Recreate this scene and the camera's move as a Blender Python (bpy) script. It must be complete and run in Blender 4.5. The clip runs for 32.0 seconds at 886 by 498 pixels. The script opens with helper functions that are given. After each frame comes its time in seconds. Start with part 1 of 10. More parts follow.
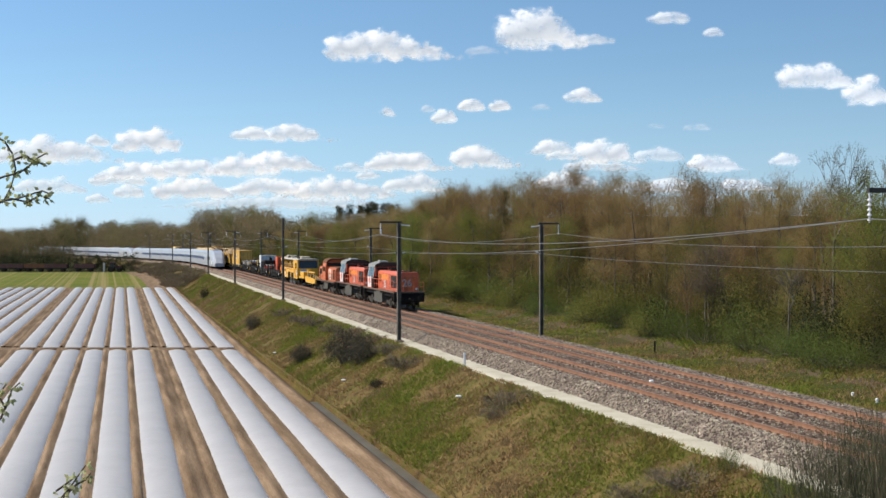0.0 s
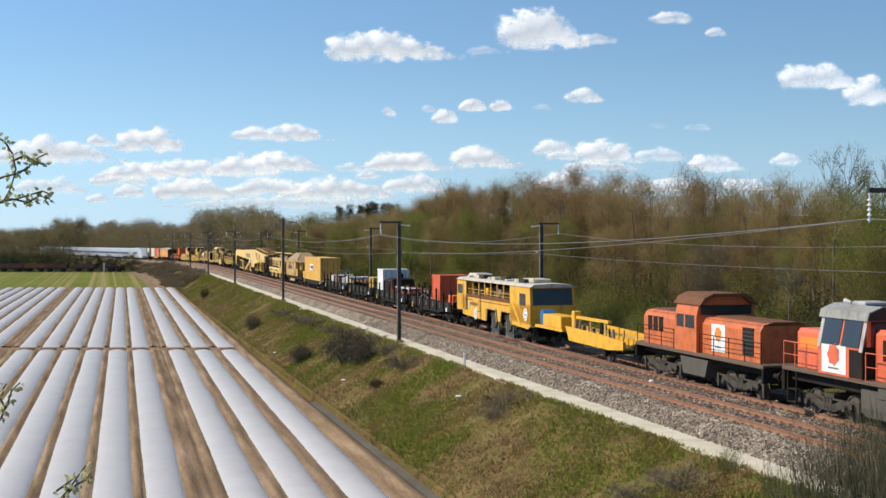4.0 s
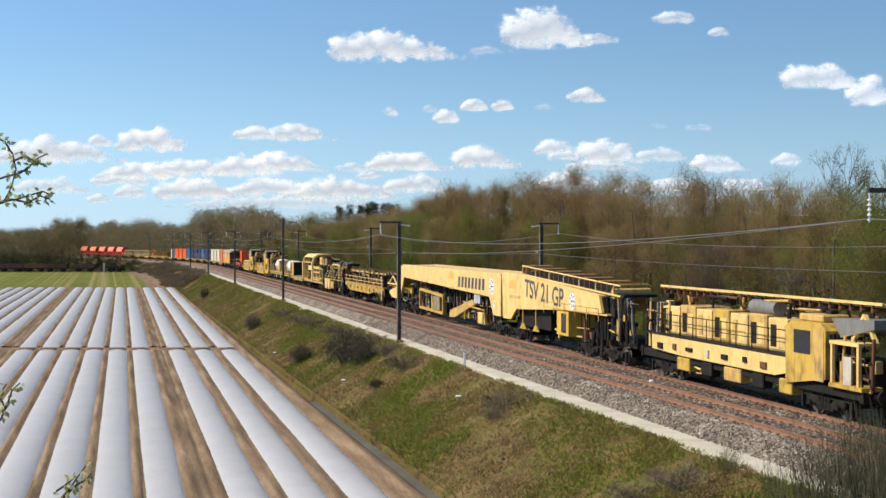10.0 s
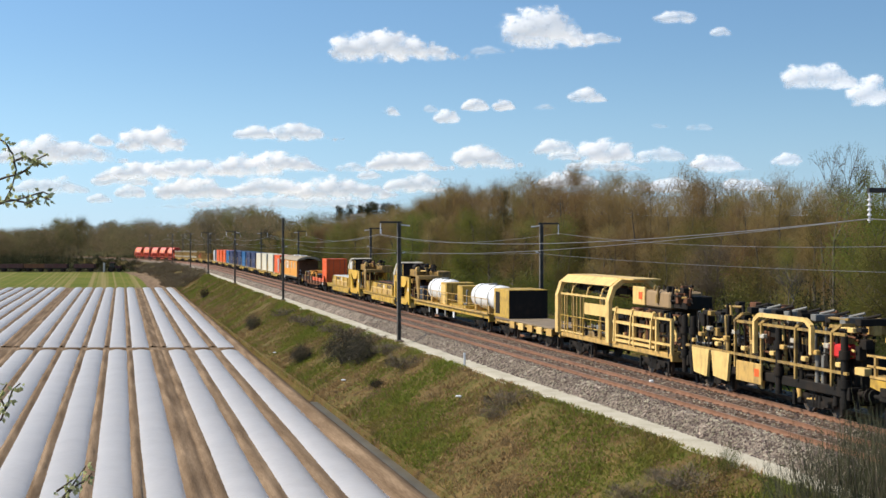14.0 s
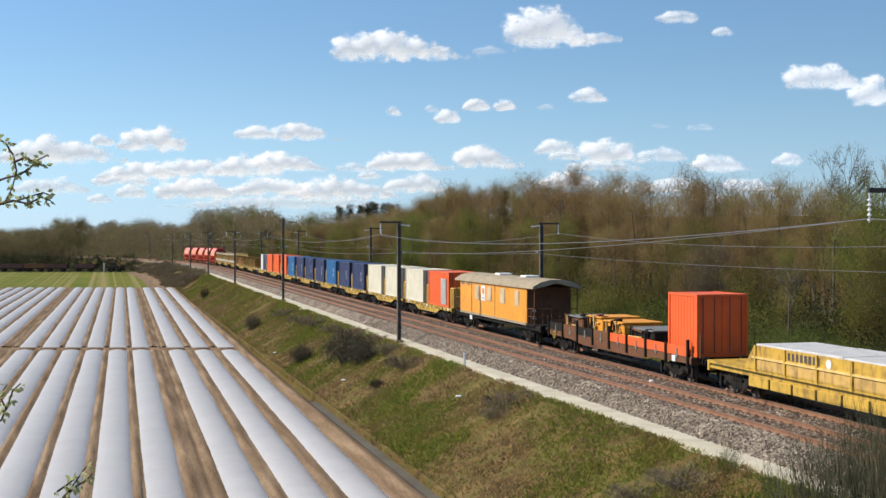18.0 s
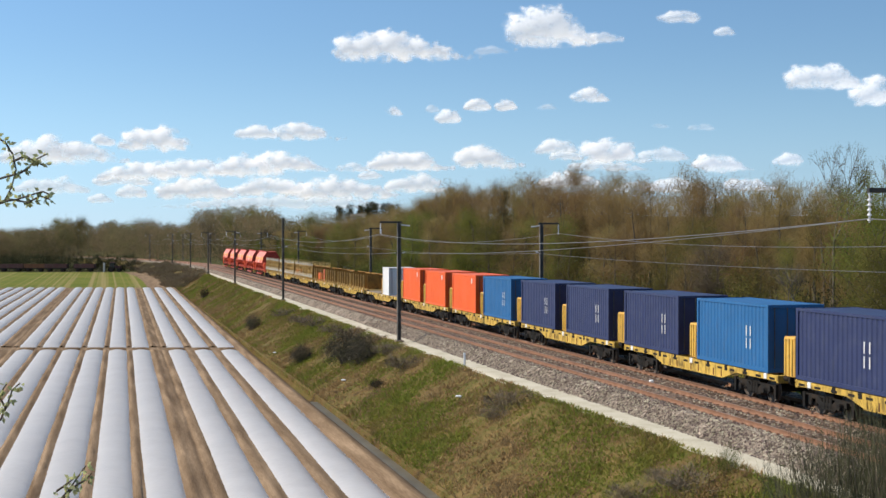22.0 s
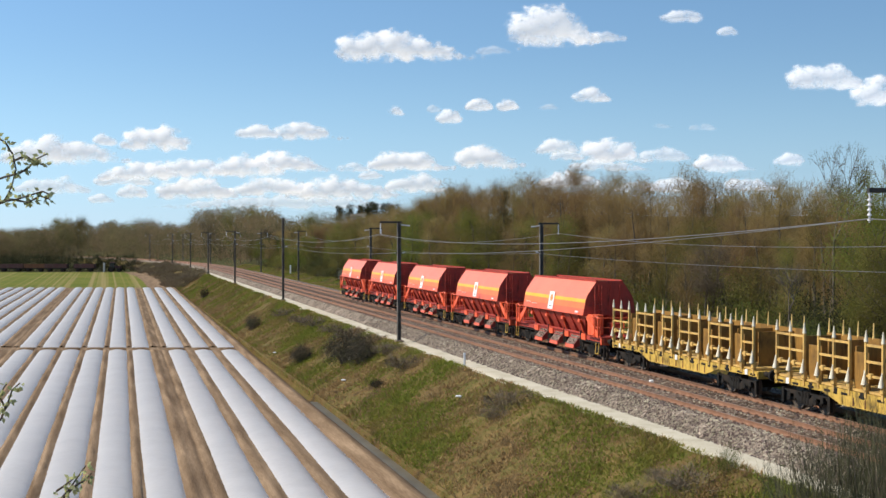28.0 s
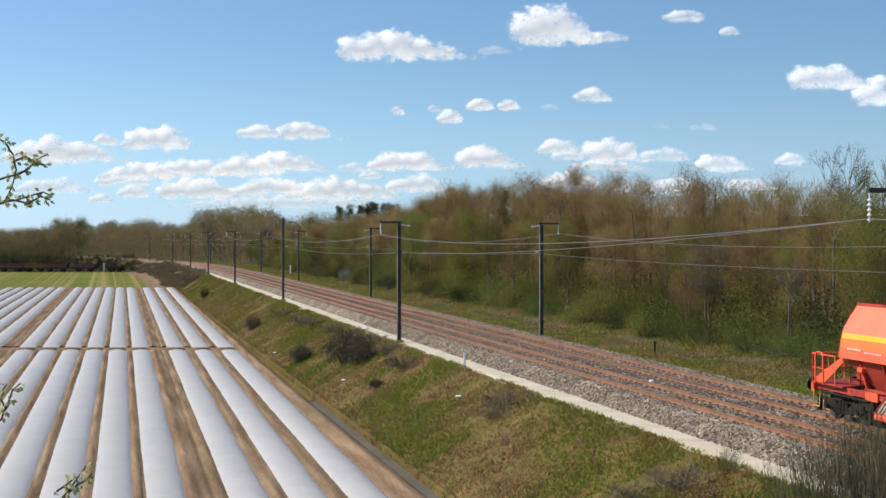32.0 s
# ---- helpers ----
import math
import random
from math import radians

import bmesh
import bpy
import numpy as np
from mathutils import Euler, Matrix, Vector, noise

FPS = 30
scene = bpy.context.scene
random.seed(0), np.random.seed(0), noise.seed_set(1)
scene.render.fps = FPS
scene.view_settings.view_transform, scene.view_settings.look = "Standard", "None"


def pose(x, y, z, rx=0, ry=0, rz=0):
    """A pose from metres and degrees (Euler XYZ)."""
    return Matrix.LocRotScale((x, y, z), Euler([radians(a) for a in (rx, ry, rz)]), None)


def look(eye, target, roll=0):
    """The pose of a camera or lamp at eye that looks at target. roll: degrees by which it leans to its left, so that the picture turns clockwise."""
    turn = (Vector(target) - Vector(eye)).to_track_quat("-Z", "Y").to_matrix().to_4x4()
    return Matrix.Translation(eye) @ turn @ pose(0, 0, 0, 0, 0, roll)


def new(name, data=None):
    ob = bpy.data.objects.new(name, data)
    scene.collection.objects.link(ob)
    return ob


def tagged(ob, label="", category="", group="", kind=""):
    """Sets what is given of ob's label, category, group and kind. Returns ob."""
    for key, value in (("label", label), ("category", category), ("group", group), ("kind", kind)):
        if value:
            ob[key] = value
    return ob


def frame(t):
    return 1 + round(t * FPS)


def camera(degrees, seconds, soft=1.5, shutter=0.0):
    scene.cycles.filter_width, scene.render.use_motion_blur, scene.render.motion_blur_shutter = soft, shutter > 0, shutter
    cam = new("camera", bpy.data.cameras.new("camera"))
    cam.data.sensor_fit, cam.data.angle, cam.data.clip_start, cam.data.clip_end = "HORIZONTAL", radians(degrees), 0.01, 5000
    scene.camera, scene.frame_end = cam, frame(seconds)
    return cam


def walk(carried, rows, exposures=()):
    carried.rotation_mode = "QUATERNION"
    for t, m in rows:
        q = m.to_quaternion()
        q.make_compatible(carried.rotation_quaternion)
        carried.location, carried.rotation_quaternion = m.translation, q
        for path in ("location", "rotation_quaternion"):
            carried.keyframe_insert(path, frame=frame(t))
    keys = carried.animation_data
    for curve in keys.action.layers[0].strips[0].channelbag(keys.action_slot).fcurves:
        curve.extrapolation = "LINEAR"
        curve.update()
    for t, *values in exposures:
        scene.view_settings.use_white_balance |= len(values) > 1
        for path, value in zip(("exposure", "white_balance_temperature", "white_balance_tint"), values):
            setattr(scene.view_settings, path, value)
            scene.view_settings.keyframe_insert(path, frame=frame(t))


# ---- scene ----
# ---------------------------------------------------------------- camera
cam = camera(38.7, 32.0)
EYE = Vector((0, 0, 6.4))
walk(cam, [(0, look(EYE, (0, 100, 6.4 - 0.896))), (32, look(EYE, (0, 100, 6.4 - 0.896)))])

# ---------------------------------------------------------------- light
SUN_DIR = Vector((-0.90, -0.12, 0.80)).normalized()
world = bpy.data.worlds.new("sky")
scene.world = world
world.use_nodes = True
wn = world.node_tree
wn.nodes.clear()
sky = wn.nodes.new("ShaderNodeTexSky")
sky.sky_type = "NISHITA"
sky.sun_disc = False
sky.sun_elevation = math.asin(SUN_DIR.z)
sky.sun_rotation = math.atan2(SUN_DIR.x, SUN_DIR.y)
sky.air_density, sky.dust_density, sky.ozone_density, sky.altitude = 1.0, 0.0, 2.5, 0
bg = wn.nodes.new("ShaderNodeBackground")
bg.inputs["Strength"].default_value = 0.088
wo = wn.nodes.new("ShaderNodeOutputWorld")
tone = wn.nodes.new("ShaderNodeHueSaturation")
tone.inputs["Saturation"].default_value, tone.inputs["Hue"].default_value = 1.15, 0.5
wn.links.new(sky.outputs[0], tone.inputs["Color"])
# moist spring air: the blue pales evenly towards the horizon
tco = wn.nodes.new("ShaderNodeTexCoord")
sepz = wn.nodes.new("ShaderNodeSeparateXYZ")
wn.links.new(tco.outputs["Generated"], sepz.inputs[0])
pale = wn.nodes.new("ShaderNodeMapRange")
pale.interpolation_type = "SMOOTHERSTEP"
pale.inputs[1].default_value, pale.inputs[2].default_value, pale.inputs[3].default_value, pale.inputs[4].default_value = -0.02, 0.17, 0.62, 0.22
wn.links.new(sepz.outputs[2], pale.inputs[0])
air = wn.nodes.new("ShaderNodeMixRGB")
air.inputs[2].default_value = (4.3, 6.6, 8.9, 1)
wn.links.new(pale.outputs[0], air.inputs[0])
wn.links.new(tone.outputs[0], air.inputs[1])
cool = wn.nodes.new("ShaderNodeMixRGB")
cool.blend_type = "MULTIPLY"
cool.inputs[0].default_value, cool.inputs[2].default_value = 1.0, (0.915, 1.01, 1.12, 1)
wn.links.new(air.outputs[0], cool.inputs[1])
# the air glows more towards the sun's side of the sky
dotn = wn.nodes.new("ShaderNodeVectorMath")
dotn.operation = "DOT_PRODUCT"
wn.links.new(tco.outputs["Generated"], dotn.inputs[0])
dotn.inputs[1].default_value = Vector((SUN_DIR.x, SUN_DIR.y, 0)).normalized()
glow = wn.nodes.new("ShaderNodeMapRange")
glow.inputs[1].default_value, glow.inputs[2].default_value, glow.inputs[3].default_value, glow.inputs[4].default_value = -0.6, 0.6, 0.68, 1.2
wn.links.new(dotn.outputs["Value"], glow.inputs[0])
side = wn.nodes.new("ShaderNodeMixRGB")
side.blend_type = "MULTIPLY"
side.inputs[0].default_value = 1.0
wn.links.new(cool.outputs[0], side.inputs[1])
wn.links.new(glow.outputs[0], side.inputs[2])
wn.links.new(side.outputs[0], bg.inputs[0])
wn.links.new(bg.outputs[0], wo.inputs[0])
sun = new("sun", bpy.data.lights.new("sun", "SUN"))
sun.data.energy, sun.data.angle, sun.data.color = 5.0, radians(0.5), (1.0, 0.905, 0.76)
sun.matrix_world = look(SUN_DIR * 100, (0, 0, 0))
scene.view_settings.exposure = 0.40

# ---------------------------------------------------------------- railway line
# q: metres across the line (to the right), s: metres along it (away)
NX, NY = 0.9662, 0.2577
CURVE_AT, RADIUS, CURVE_LEN = 297.0, 970.0, 330.0
Q_FAR, Q_NEAR, Z_NEAR = 25.86, 22.3, 0.06
SPEED = 23.75


def dev(s):
    d = max(0.0, s - CURVE_AT)
    if d <= CURVE_LEN:
        return d * d / 2 / RADIUS
    return CURVE_LEN ** 2 / 2 / RADIUS + (d - CURVE_LEN) * CURVE_LEN / RADIUS


def grade(s):
    """The line falls gently where it bends away."""
    k = min(1.0, max(0.0, (s - 220) / 330))
    return -1.35 * k * k * (3 - 2 * k)


def at(q, s, z=0.0):
    """The place in the world of a point of the line."""
    k = q - dev(s)
    return Vector((k * NX - s * NY, k * NY + s * NX, z + grade(s)))


ARC = [0.0]
for i in range(1500):
    a, b = at(0, -100 + i), at(0, -99 + i)
    ARC.append(ARC[-1] + (b - a).length)


def s_of_arc(a):
    """s of the point that lies a metres along the track's arc."""
    if a <= 100:
        return a
    x = a + 100
    i = min(max(int(x) - 40, 0), 1499)
    while i < 1499 and ARC[i + 1] < x:
        i += 1
    return -100 + i + (x - ARC[i]) / (ARC[i + 1] - ARC[i])


def qs(x, y):
    """q and s of a place on the ground plan."""
    s = -x * NY + y * NX
    return x * NX + y * NY + dev(s), s


def lerp(rows, v):
    for (a, p), (b, r) in zip(rows, rows[1:]):
        if v <= b:
            return p + (r - p) * max(0.0, (v - a)) / (b - a)
    return rows[-1][1]


PROFILE = [(-3000, -3.6), (10.95, -3.6), (11.25, -3.36), (11.7, -3.42), (12.05, -4.15), (12.75, -4.15), (13.2, -3.6), (14.6, -2.85),
           (16.6, -1.72), (18.2, -0.78), (18.55, -0.66), (18.62, -0.62), (20.0, -0.60), (29.8, -0.6), (30.4, -0.75), (33.2, -0.7), (34.5, -0.25),
           (40, 0.2), (60, 0.6), (3000, 0.6)]


def ground_z(x, y):
    q, s = qs(x, y)
    z = lerp(PROFILE, q)
    # the land rises in the distance, and by the bridge on which the camera stands
    if q > 12:
        z += grade(s)
    far = max(0.0, y - 600)
    if far:
        z += min(far * 0.06, 20) * lerp([(-9, 0.2), (-0.31, 0.24), (-0.2, 0.36), (-0.1, 0.8), (-0.07, 1.0), (9, 1.0)], x / y)
    if q > 60:
        z += min((q - 60) * 0.01, 3)
    if s < 14 and q < 18.6:
        z += (14 - s) * 0.2 * max(0, min(1, (q - 12.9) / 4)) if s > -6 else 4 * max(0, min(1, (q - 12.9) / 4))
    return z


# ---------------------------------------------------------------- mesh helpers
class Shape:
    """Collects points and faces for one mesh."""

    def __init__(self):
        self.v, self.f, self.smooth = [], [], []

    def add(self, pts, faces, smooth=False):
        n = len(self.v)
        self.v.extend(tuple(p) for p in pts)
        self.f.extend(tuple(n + i for i in f) for f in faces)
        self.smooth.extend([smooth] * len(faces))
        return self

    def box(self, x0, x1, y0, y1, z0, z1, b=0.0):
        """A box; b: width of the chamfer on its edges."""
        if not b:
            p = [(x, y, z) for x in (x0, x1) for y in (y0, y1) for z in (z0, z1)]
            return self.add(p, [(0, 1, 3, 2), (4, 6, 7, 5), (0, 4, 5, 1), (2, 3, 7, 6), (0, 2, 6, 4), (1, 5, 7, 3)])
        b = min(b, (x1 - x0) * .45, (y1 - y0) * .45, (z1 - z0) * .45)
        ring = [(x0, y0 + b), (x0 + b, y0), (x1 - b, y0), (x1, y0 + b), (x1, y1 - b), (x1 - b, y1), (x0 + b, y1), (x0, y1 - b)]
        inn = [(x0 + b, y0 + b), (x0 + b, y0 + b), (x1 - b, y0 + b), (x1 - b, y0 + b), (x1 - b, y1 - b), (x1 - b, y1 - b), (x0 + b, y1 - b), (x0 + b, y1 - b)]
        p = [(x, y, z0) for x, y in inn[::2]] + [(x, y, z0 + b) for x, y in ring] + [(x, y, z1 - b) for x, y in ring] + [(x, y, z1) for x, y in inn[::2]]
        f = [(3, 2, 1, 0), (20, 21, 22, 23)]
        for i in range(8):
            j = (i + 1) % 8
            f.append((4 + i, 4 + j, 12 + j, 12 + i))
        for k in range(4):
            i, j = 2 * k, 2 * k + 1
            f.append((k, 4 + j, 4 + i))
            f.append((20 + k, 12 + i, 12 + j))
            m = (2 * k + 2) % 8
            f.append((k, (k + 1) % 4, 4 + m, 4 + j))
            f.append((20 + k, 12 + j, 12 + m, 20 + (k + 1) % 4))
        return self.add(p, f)

    def prism(self, pts, y0, y1, axis="y"):
        """A flat outline pulled along an axis. axis y: points are (x, z); x: (y, z); z: (x, y)."""
        n = len(pts)
        put = {"y": lambda a, b, d: (a, d, b), "x": lambda a, b, d: (d, a, b), "z": lambda a, b, d: (a, b, d)}[axis]
        p = [put(a, b, y0) for a, b in pts] + [put(a, b, y1) for a, b in pts]
        f = [tuple(range(n)), tuple(range(2 * n - 1, n - 1, -1))]
        f += [(i, n + i, n + (i + 1) % n, (i + 1) % n) for i in range(n)]
        return self.add(p, f)

    def rod(self, a, b, r, n=6, r2=None, caps=True):
        a, b = Vector(a), Vector(b)
        d = (b - a)
        if d.length < 1e-6:
            return self
        d.normalize()
        u = d.orthogonal().normalized()
        w = d.cross(u)
        r2 = r if r2 is None else r2
        p = [a + (u * math.cos(k) + w * math.sin(k)) * r for k in [2 * math.pi * i / n for i in range(n)]]
        p += [b + (u * math.cos(k) + w * math.sin(k)) * r2 for k in [2 * math.pi * i / n for i in range(n)]]
        self.add(p, [(i, (i + 1) % n, n + (i + 1) % n, n + i) for i in range(n)], n > 4)
        if caps:
            self.add(p[:n], [tuple(range(n - 1, -1, -1))])
            self.add(p[n:], [tuple(range(n))])
        return self

    def path(self, pts, r, n=5):
        for a, b in zip(pts, pts[1:]):
            self.rod(a, b, r, n)
        return self

    def mesh(self, name):
        me = bpy.data.meshes.new(name)
        me.from_pydata(self.v, [], self.f)
        if any(self.smooth):
            me.polygons.foreach_set("use_smooth", self.smooth)
        me.update()
        return me


def part(name, shape, material, parent=None, label="", m=None):
    me = shape if isinstance(shape, bpy.types.Mesh) else shape.mesh(name)
    if not me.materials:
        me.materials.append(material)
    ob = new(name, me)
    if parent is not None:
        ob.parent = parent
    if m is not None:
        ob.matrix_basis = m
    if label:
        ob["label"] = label
    return ob


def thing(name, label, category, group="", kind="", m=None):
    ob = new(name)
    ob.empty_display_size = 0.3
    if m is not None:
        ob.matrix_basis = m
    return tagged(ob, label, category, group, kind)


# ---------------------------------------------------------------- materials
DULL = 0.8     # one factor on every base colour, set against sun and exposure to deepen shade


def material(name, colours, rough=0.7, metal=0.0, scale=1.0, fine=20.0, bump=0.0, world_space=False, spread=0.5, stretch=(1, 1, 1), spec=0.5, dirt=None, random_tint=0.0, per_island=0.0, translucent=0.0):
    """colours: two to four base colours mixed by coarse and fine noise. dirt: (colour, amount) in patches of their own."""
    colours = [[v * DULL for v in c] for c in colours]
    mt = bpy.data.materials.new(name)
    mt.use_nodes = True
    nt = mt.node_tree
    N, L = nt.nodes, nt.links
    bs = N["Principled BSDF"]
    if world_space:
        src = N.new("ShaderNodeNewGeometry").outputs["Position"]
    else:
        src = N.new("ShaderNodeTexCoord").outputs["Object"]
    mp = N.new("ShaderNodeMapping")
    mp.inputs["Scale"].default_value = stretch
    L.new(src, mp.inputs[0])
    n1 = N.new("ShaderNodeTexNoise")
    n1.inputs["Scale"].default_value, n1.inputs["Detail"].default_value = scale, 4
    n2 = N.new("ShaderNodeTexNoise")
    n2.inputs["Scale"].default_value, n2.inputs["Detail"].default_value = fine, 3
    L.new(mp.outputs[0], n1.inputs[0]), L.new(mp.outputs[0], n2.inputs[0])
    mx = N.new("ShaderNodeMath")
    mx.operation = "MULTIPLY_ADD"
    L.new(n2.outputs[0], mx.inputs[0])
    mx.inputs[1].default_value = 0.45
    ad = N.new("ShaderNodeMath")
    ad.operation = "MULTIPLY_ADD"
    L.new(n1.outputs[0], ad.inputs[0])
    ad.inputs[1].default_value, ad.inputs[2].default_value = 1.0, -0.22
    L.new(ad.outputs[0], mx.inputs[2])
    ramp = N.new("ShaderNodeValToRGB")
    k = len(colours)
    el = ramp.color_ramp.elements
    lo, hi = 0.5 - spread / 2, 0.5 + spread / 2
    for i, c in enumerate(colours):
        e = el[i] if i < 2 else el.new(1.0)
        e.position = lo + (hi - lo) * i / max(1, k - 1)
        e.color = (*c, 1)
    if k == 1:
        el[1].color = (*[v * 1.12 for v in colours[0]], 1)
        el[0].color = (*[v * 0.9 for v in colours[0]], 1)
        el[1].position = hi
    L.new(mx.outputs[0], ramp.inputs[0])
    col = ramp.outputs[0]
    if dirt:
        n3 = N.new("ShaderNodeTexNoise")
        n3.inputs["Scale"].default_value, n3.inputs["Detail"].default_value = dirt[2] if len(dirt) > 2 else 2.5, 6
        L.new(src, n3.inputs[0])
        dr = N.new("ShaderNodeMapRange")
        dr.inputs[1].default_value, dr.inputs[2].default_value = 0.5, 0.72
        dr.inputs[4].default_value = dirt[1]
        L.new(n3.outputs[0], dr.inputs[0])
        m2 = N.new("ShaderNodeMixRGB")
        L.new(dr.outputs[0], m2.inputs[0]), L.new(col, m2.inputs[1])
        m2.inputs[2].default_value = (*[v * DULL for v in dirt[0]], 1)
        col = m2.outputs[0]
    if random_tint or per_island:
        rnd = N.new("ShaderNodeObjectInfo").outputs["Random"] if random_tint else N.new("ShaderNodeNewGeometry").outputs["Random Per Island"]
        amt = random_tint or per_island
        mr = N.new("ShaderNodeMapRange")
        mr.inputs[3].default_value, mr.inputs[4].default_value = 1 - amt, 1 + amt
        L.new(rnd, mr.inputs[0])
        hs = N.new("ShaderNodeHueSaturation")
        L.new(mr.outputs[0], hs.inputs["Value"]), L.new(col, hs.inputs["Color"])
        mh = N.new("ShaderNodeMapRange")
        mh.inputs[3].default_value, mh.inputs[4].default_value = 0.5 - amt * 0.09, 0.5 + amt * 0.07
        L.new(rnd, mh.inputs[0]), L.new(mh.outputs[0], hs.inputs["Hue"])
        col = hs.outputs[0]
    L.new(col, bs.inputs["Base Color"])
    bs.inputs["Roughness"].default_value, bs.inputs["Metallic"].default_value = rough, metal
    bs.inputs["Specular IOR Level"].default_value = spec
    if bump:
        bp = N.new("ShaderNodeBump")
        bp.inputs["Strength"].default_value, bp.inputs["Distance"].default_value = min(1, bump * 10), bump
        L.new(n2.outputs[0], bp.inputs["Height"]), L.new(bp.outputs[0], bs.inputs["Normal"])
    if translucent:
        tr = N.new("ShaderNodeBsdfTranslucent")
        L.new(col, tr.inputs[0])
        ms = N.new("ShaderNodeMixShader")
        ms.inputs[0].default_value = translucent
        out = N["Material Output"]
        L.new(bs.outputs[0], ms.inputs[1]), L.new(tr.outputs[0], ms.inputs[2]), L.new(ms.outputs[0], out.inputs[0])
    return mt


def paint(name, c, rough=0.45, dirt=0.35, dirt_colour=(0.10, 0.075, 0.05), spec=0.4):
    mt = material(name, [[v * 0.88 for v in c], c, [min(1, v * 1.08) for v in c]], rough, 0.0, 0.8, 9, 0.0, dirt=(dirt_colour, dirt, 1.7), spec=spec)
    if not dirt:
        return mt
    # runs and spatter of grime
    N, L = mt.node_tree.nodes, mt.node_tree.links
    bs = N["Principled BSDF"]
    mp = N.new("ShaderNodeMapping")
    mp.inputs["Scale"].default_value = (4.5, 4.5, 1.1)
    L.new(N.new("ShaderNodeTexCoord").outputs["Object"], mp.inputs[0])
    no = N.new("ShaderNodeTexNoise")
    no.inputs["Scale"].default_value, no.inputs["Detail"].default_value, no.inputs["Roughness"].default_value = 1.0, 7, 0.65
    L.new(mp.outputs[0], no.inputs[0])
    mr = N.new("ShaderNodeMapRange")
    mr.inputs[1].default_value, mr.inputs[2].default_value, mr.inputs[4].default_value = 0.5, 0.74, min(0.9, dirt * 1.3)
    L.new(no.outputs[0], mr.inputs[0])
    mx = N.new("ShaderNodeMixRGB")
    L.new(mr.outputs[0], mx.inputs[0])
    L.new(bs.inputs["Base Color"].links[0].from_socket, mx.inputs[1])
    mx.inputs[2].default_value = (*[v * 0.6 for v in dirt_colour], 1)
    L.new(mx.outputs[0], bs.inputs["Base Color"])
    return mt


M_SOIL = material("field_soil", [(0.135, 0.088, 0.052), (0.225, 0.153, 0.094), (0.35, 0.245, 0.155)], 0.95, 0, 0.9, 9, 0.0, True, spec=0.05)
M_GRASS = material("bank_grass", [(0.07, 0.048, 0.02), (0.165, 0.105, 0.042), (0.092, 0.088, 0.022), (0.195, 0.132, 0.052)], 0.95, 0, 0.6, 11, 0.09, True, 0.34, spec=0.1)
M_EARTH = material("bare_earth", [(0.08, 0.058, 0.035), (0.12, 0.086, 0.06), (0.10, 0.075, 0.045), (0.06, 0.068, 0.02)], 0.95, 0, 0.35, 3, 0.04, True, 0.4, spec=0.05)
M_GROUND = material("rough_ground", [(0.035, 0.034, 0.014), (0.055, 0.066, 0.017), (0.075, 0.057, 0.028), (0.055, 0.075, 0.018)], 0.95, 0, 0.3, 4, 0.05, True, 0.5, spec=0.05)


def along_line(mt, across, along):
    """Stretch a material's grain along the direction of the railway line."""
    for nd in mt.node_tree.nodes:
        if nd.type == "MAPPING":
            nd.vector_type = "TEXTURE"
            nd.inputs["Rotation"].default_value = (0, 0, math.atan2(NY, NX))
            nd.inputs["Scale"].default_value = (1 / across, 1 / along, 1)


along_line(M_SOIL, 2.6, 0.16)


def crop_material():
    mt = material("young_crop", [(0.10, 0.13, 0.02), (0.145, 0.16, 0.026), (0.19, 0.18, 0.04)], 0.9, 0, 0.08, 1.0, 0.03, True, spec=0.05)
    nt = mt.node_tree
    N, L = nt.nodes, nt.links
    bs = N["Principled BSDF"]
    geo = N.new("ShaderNodeNewGeometry")
    mp = N.new("ShaderNodeMapping")
    mp.vector_type = "TEXTURE"
    mp.inputs["Rotation"].default_value = (0, 0, math.atan2(NY, NX))
    mp.inputs["Scale"].default_value = (0.6, 500, 2)
    L.new(geo.outputs["Position"], mp.inputs[0])
    no = N.new("ShaderNodeTexNoise")
    no.inputs["Scale"].default_value, no.inputs["Detail"].default_value = 1.0, 4
    L.new(mp.outputs[0], no.inputs[0])
    mr = N.new("ShaderNodeMapRange")
    mr.inputs[1].default_value, mr.inputs[2].default_value = 0.5, 0.66
    L.new(no.outputs[0], mr.inputs[0])
    mx = N.new("ShaderNodeMixRGB")
    L.new(mr.outputs[0], mx.inputs[0])
    L.new(bs.inputs["Base Color"].links[0].from_socket, mx.inputs[1])
    mx.inputs[2].default_value = (0.22, 0.18, 0.07, 1)
    L.new(mx.outputs[0], bs.inputs["Base Color"])
    return mt


M_GREENFIELD = crop_material()
M_PATH = material("pale_gravel", [(0.44, 0.40, 0.30), (0.55, 0.50, 0.385), (0.63, 0.58, 0.46)], 0.95, 0, 0.9, 14, 0.02, True, spec=0.1)
M_WATER = material("ditch_water", [(0.10, 0.085, 0.055), (0.17, 0.15, 0.11)], 0.45, 0, 0.5, 3, 0.01, True, spec=0.08)
M_RAIL = material("rail_rust", [(0.185, 0.09, 0.05), (0.265, 0.132, 0.074), (0.33, 0.172, 0.10)], 0.75, 0.1, 2, 30, 0.0, True)
M_RAILTOP = material("rail_head", [(0.20, 0.125, 0.085), (0.28, 0.185, 0.135)], 0.6, 0.2, 3, 30, 0.0, True)
M_CONCRETE = material("concrete", [(0.17, 0.118, 0.085), (0.25, 0.18, 0.135)], 0.9, 0, 2, 25, 0.004, True)
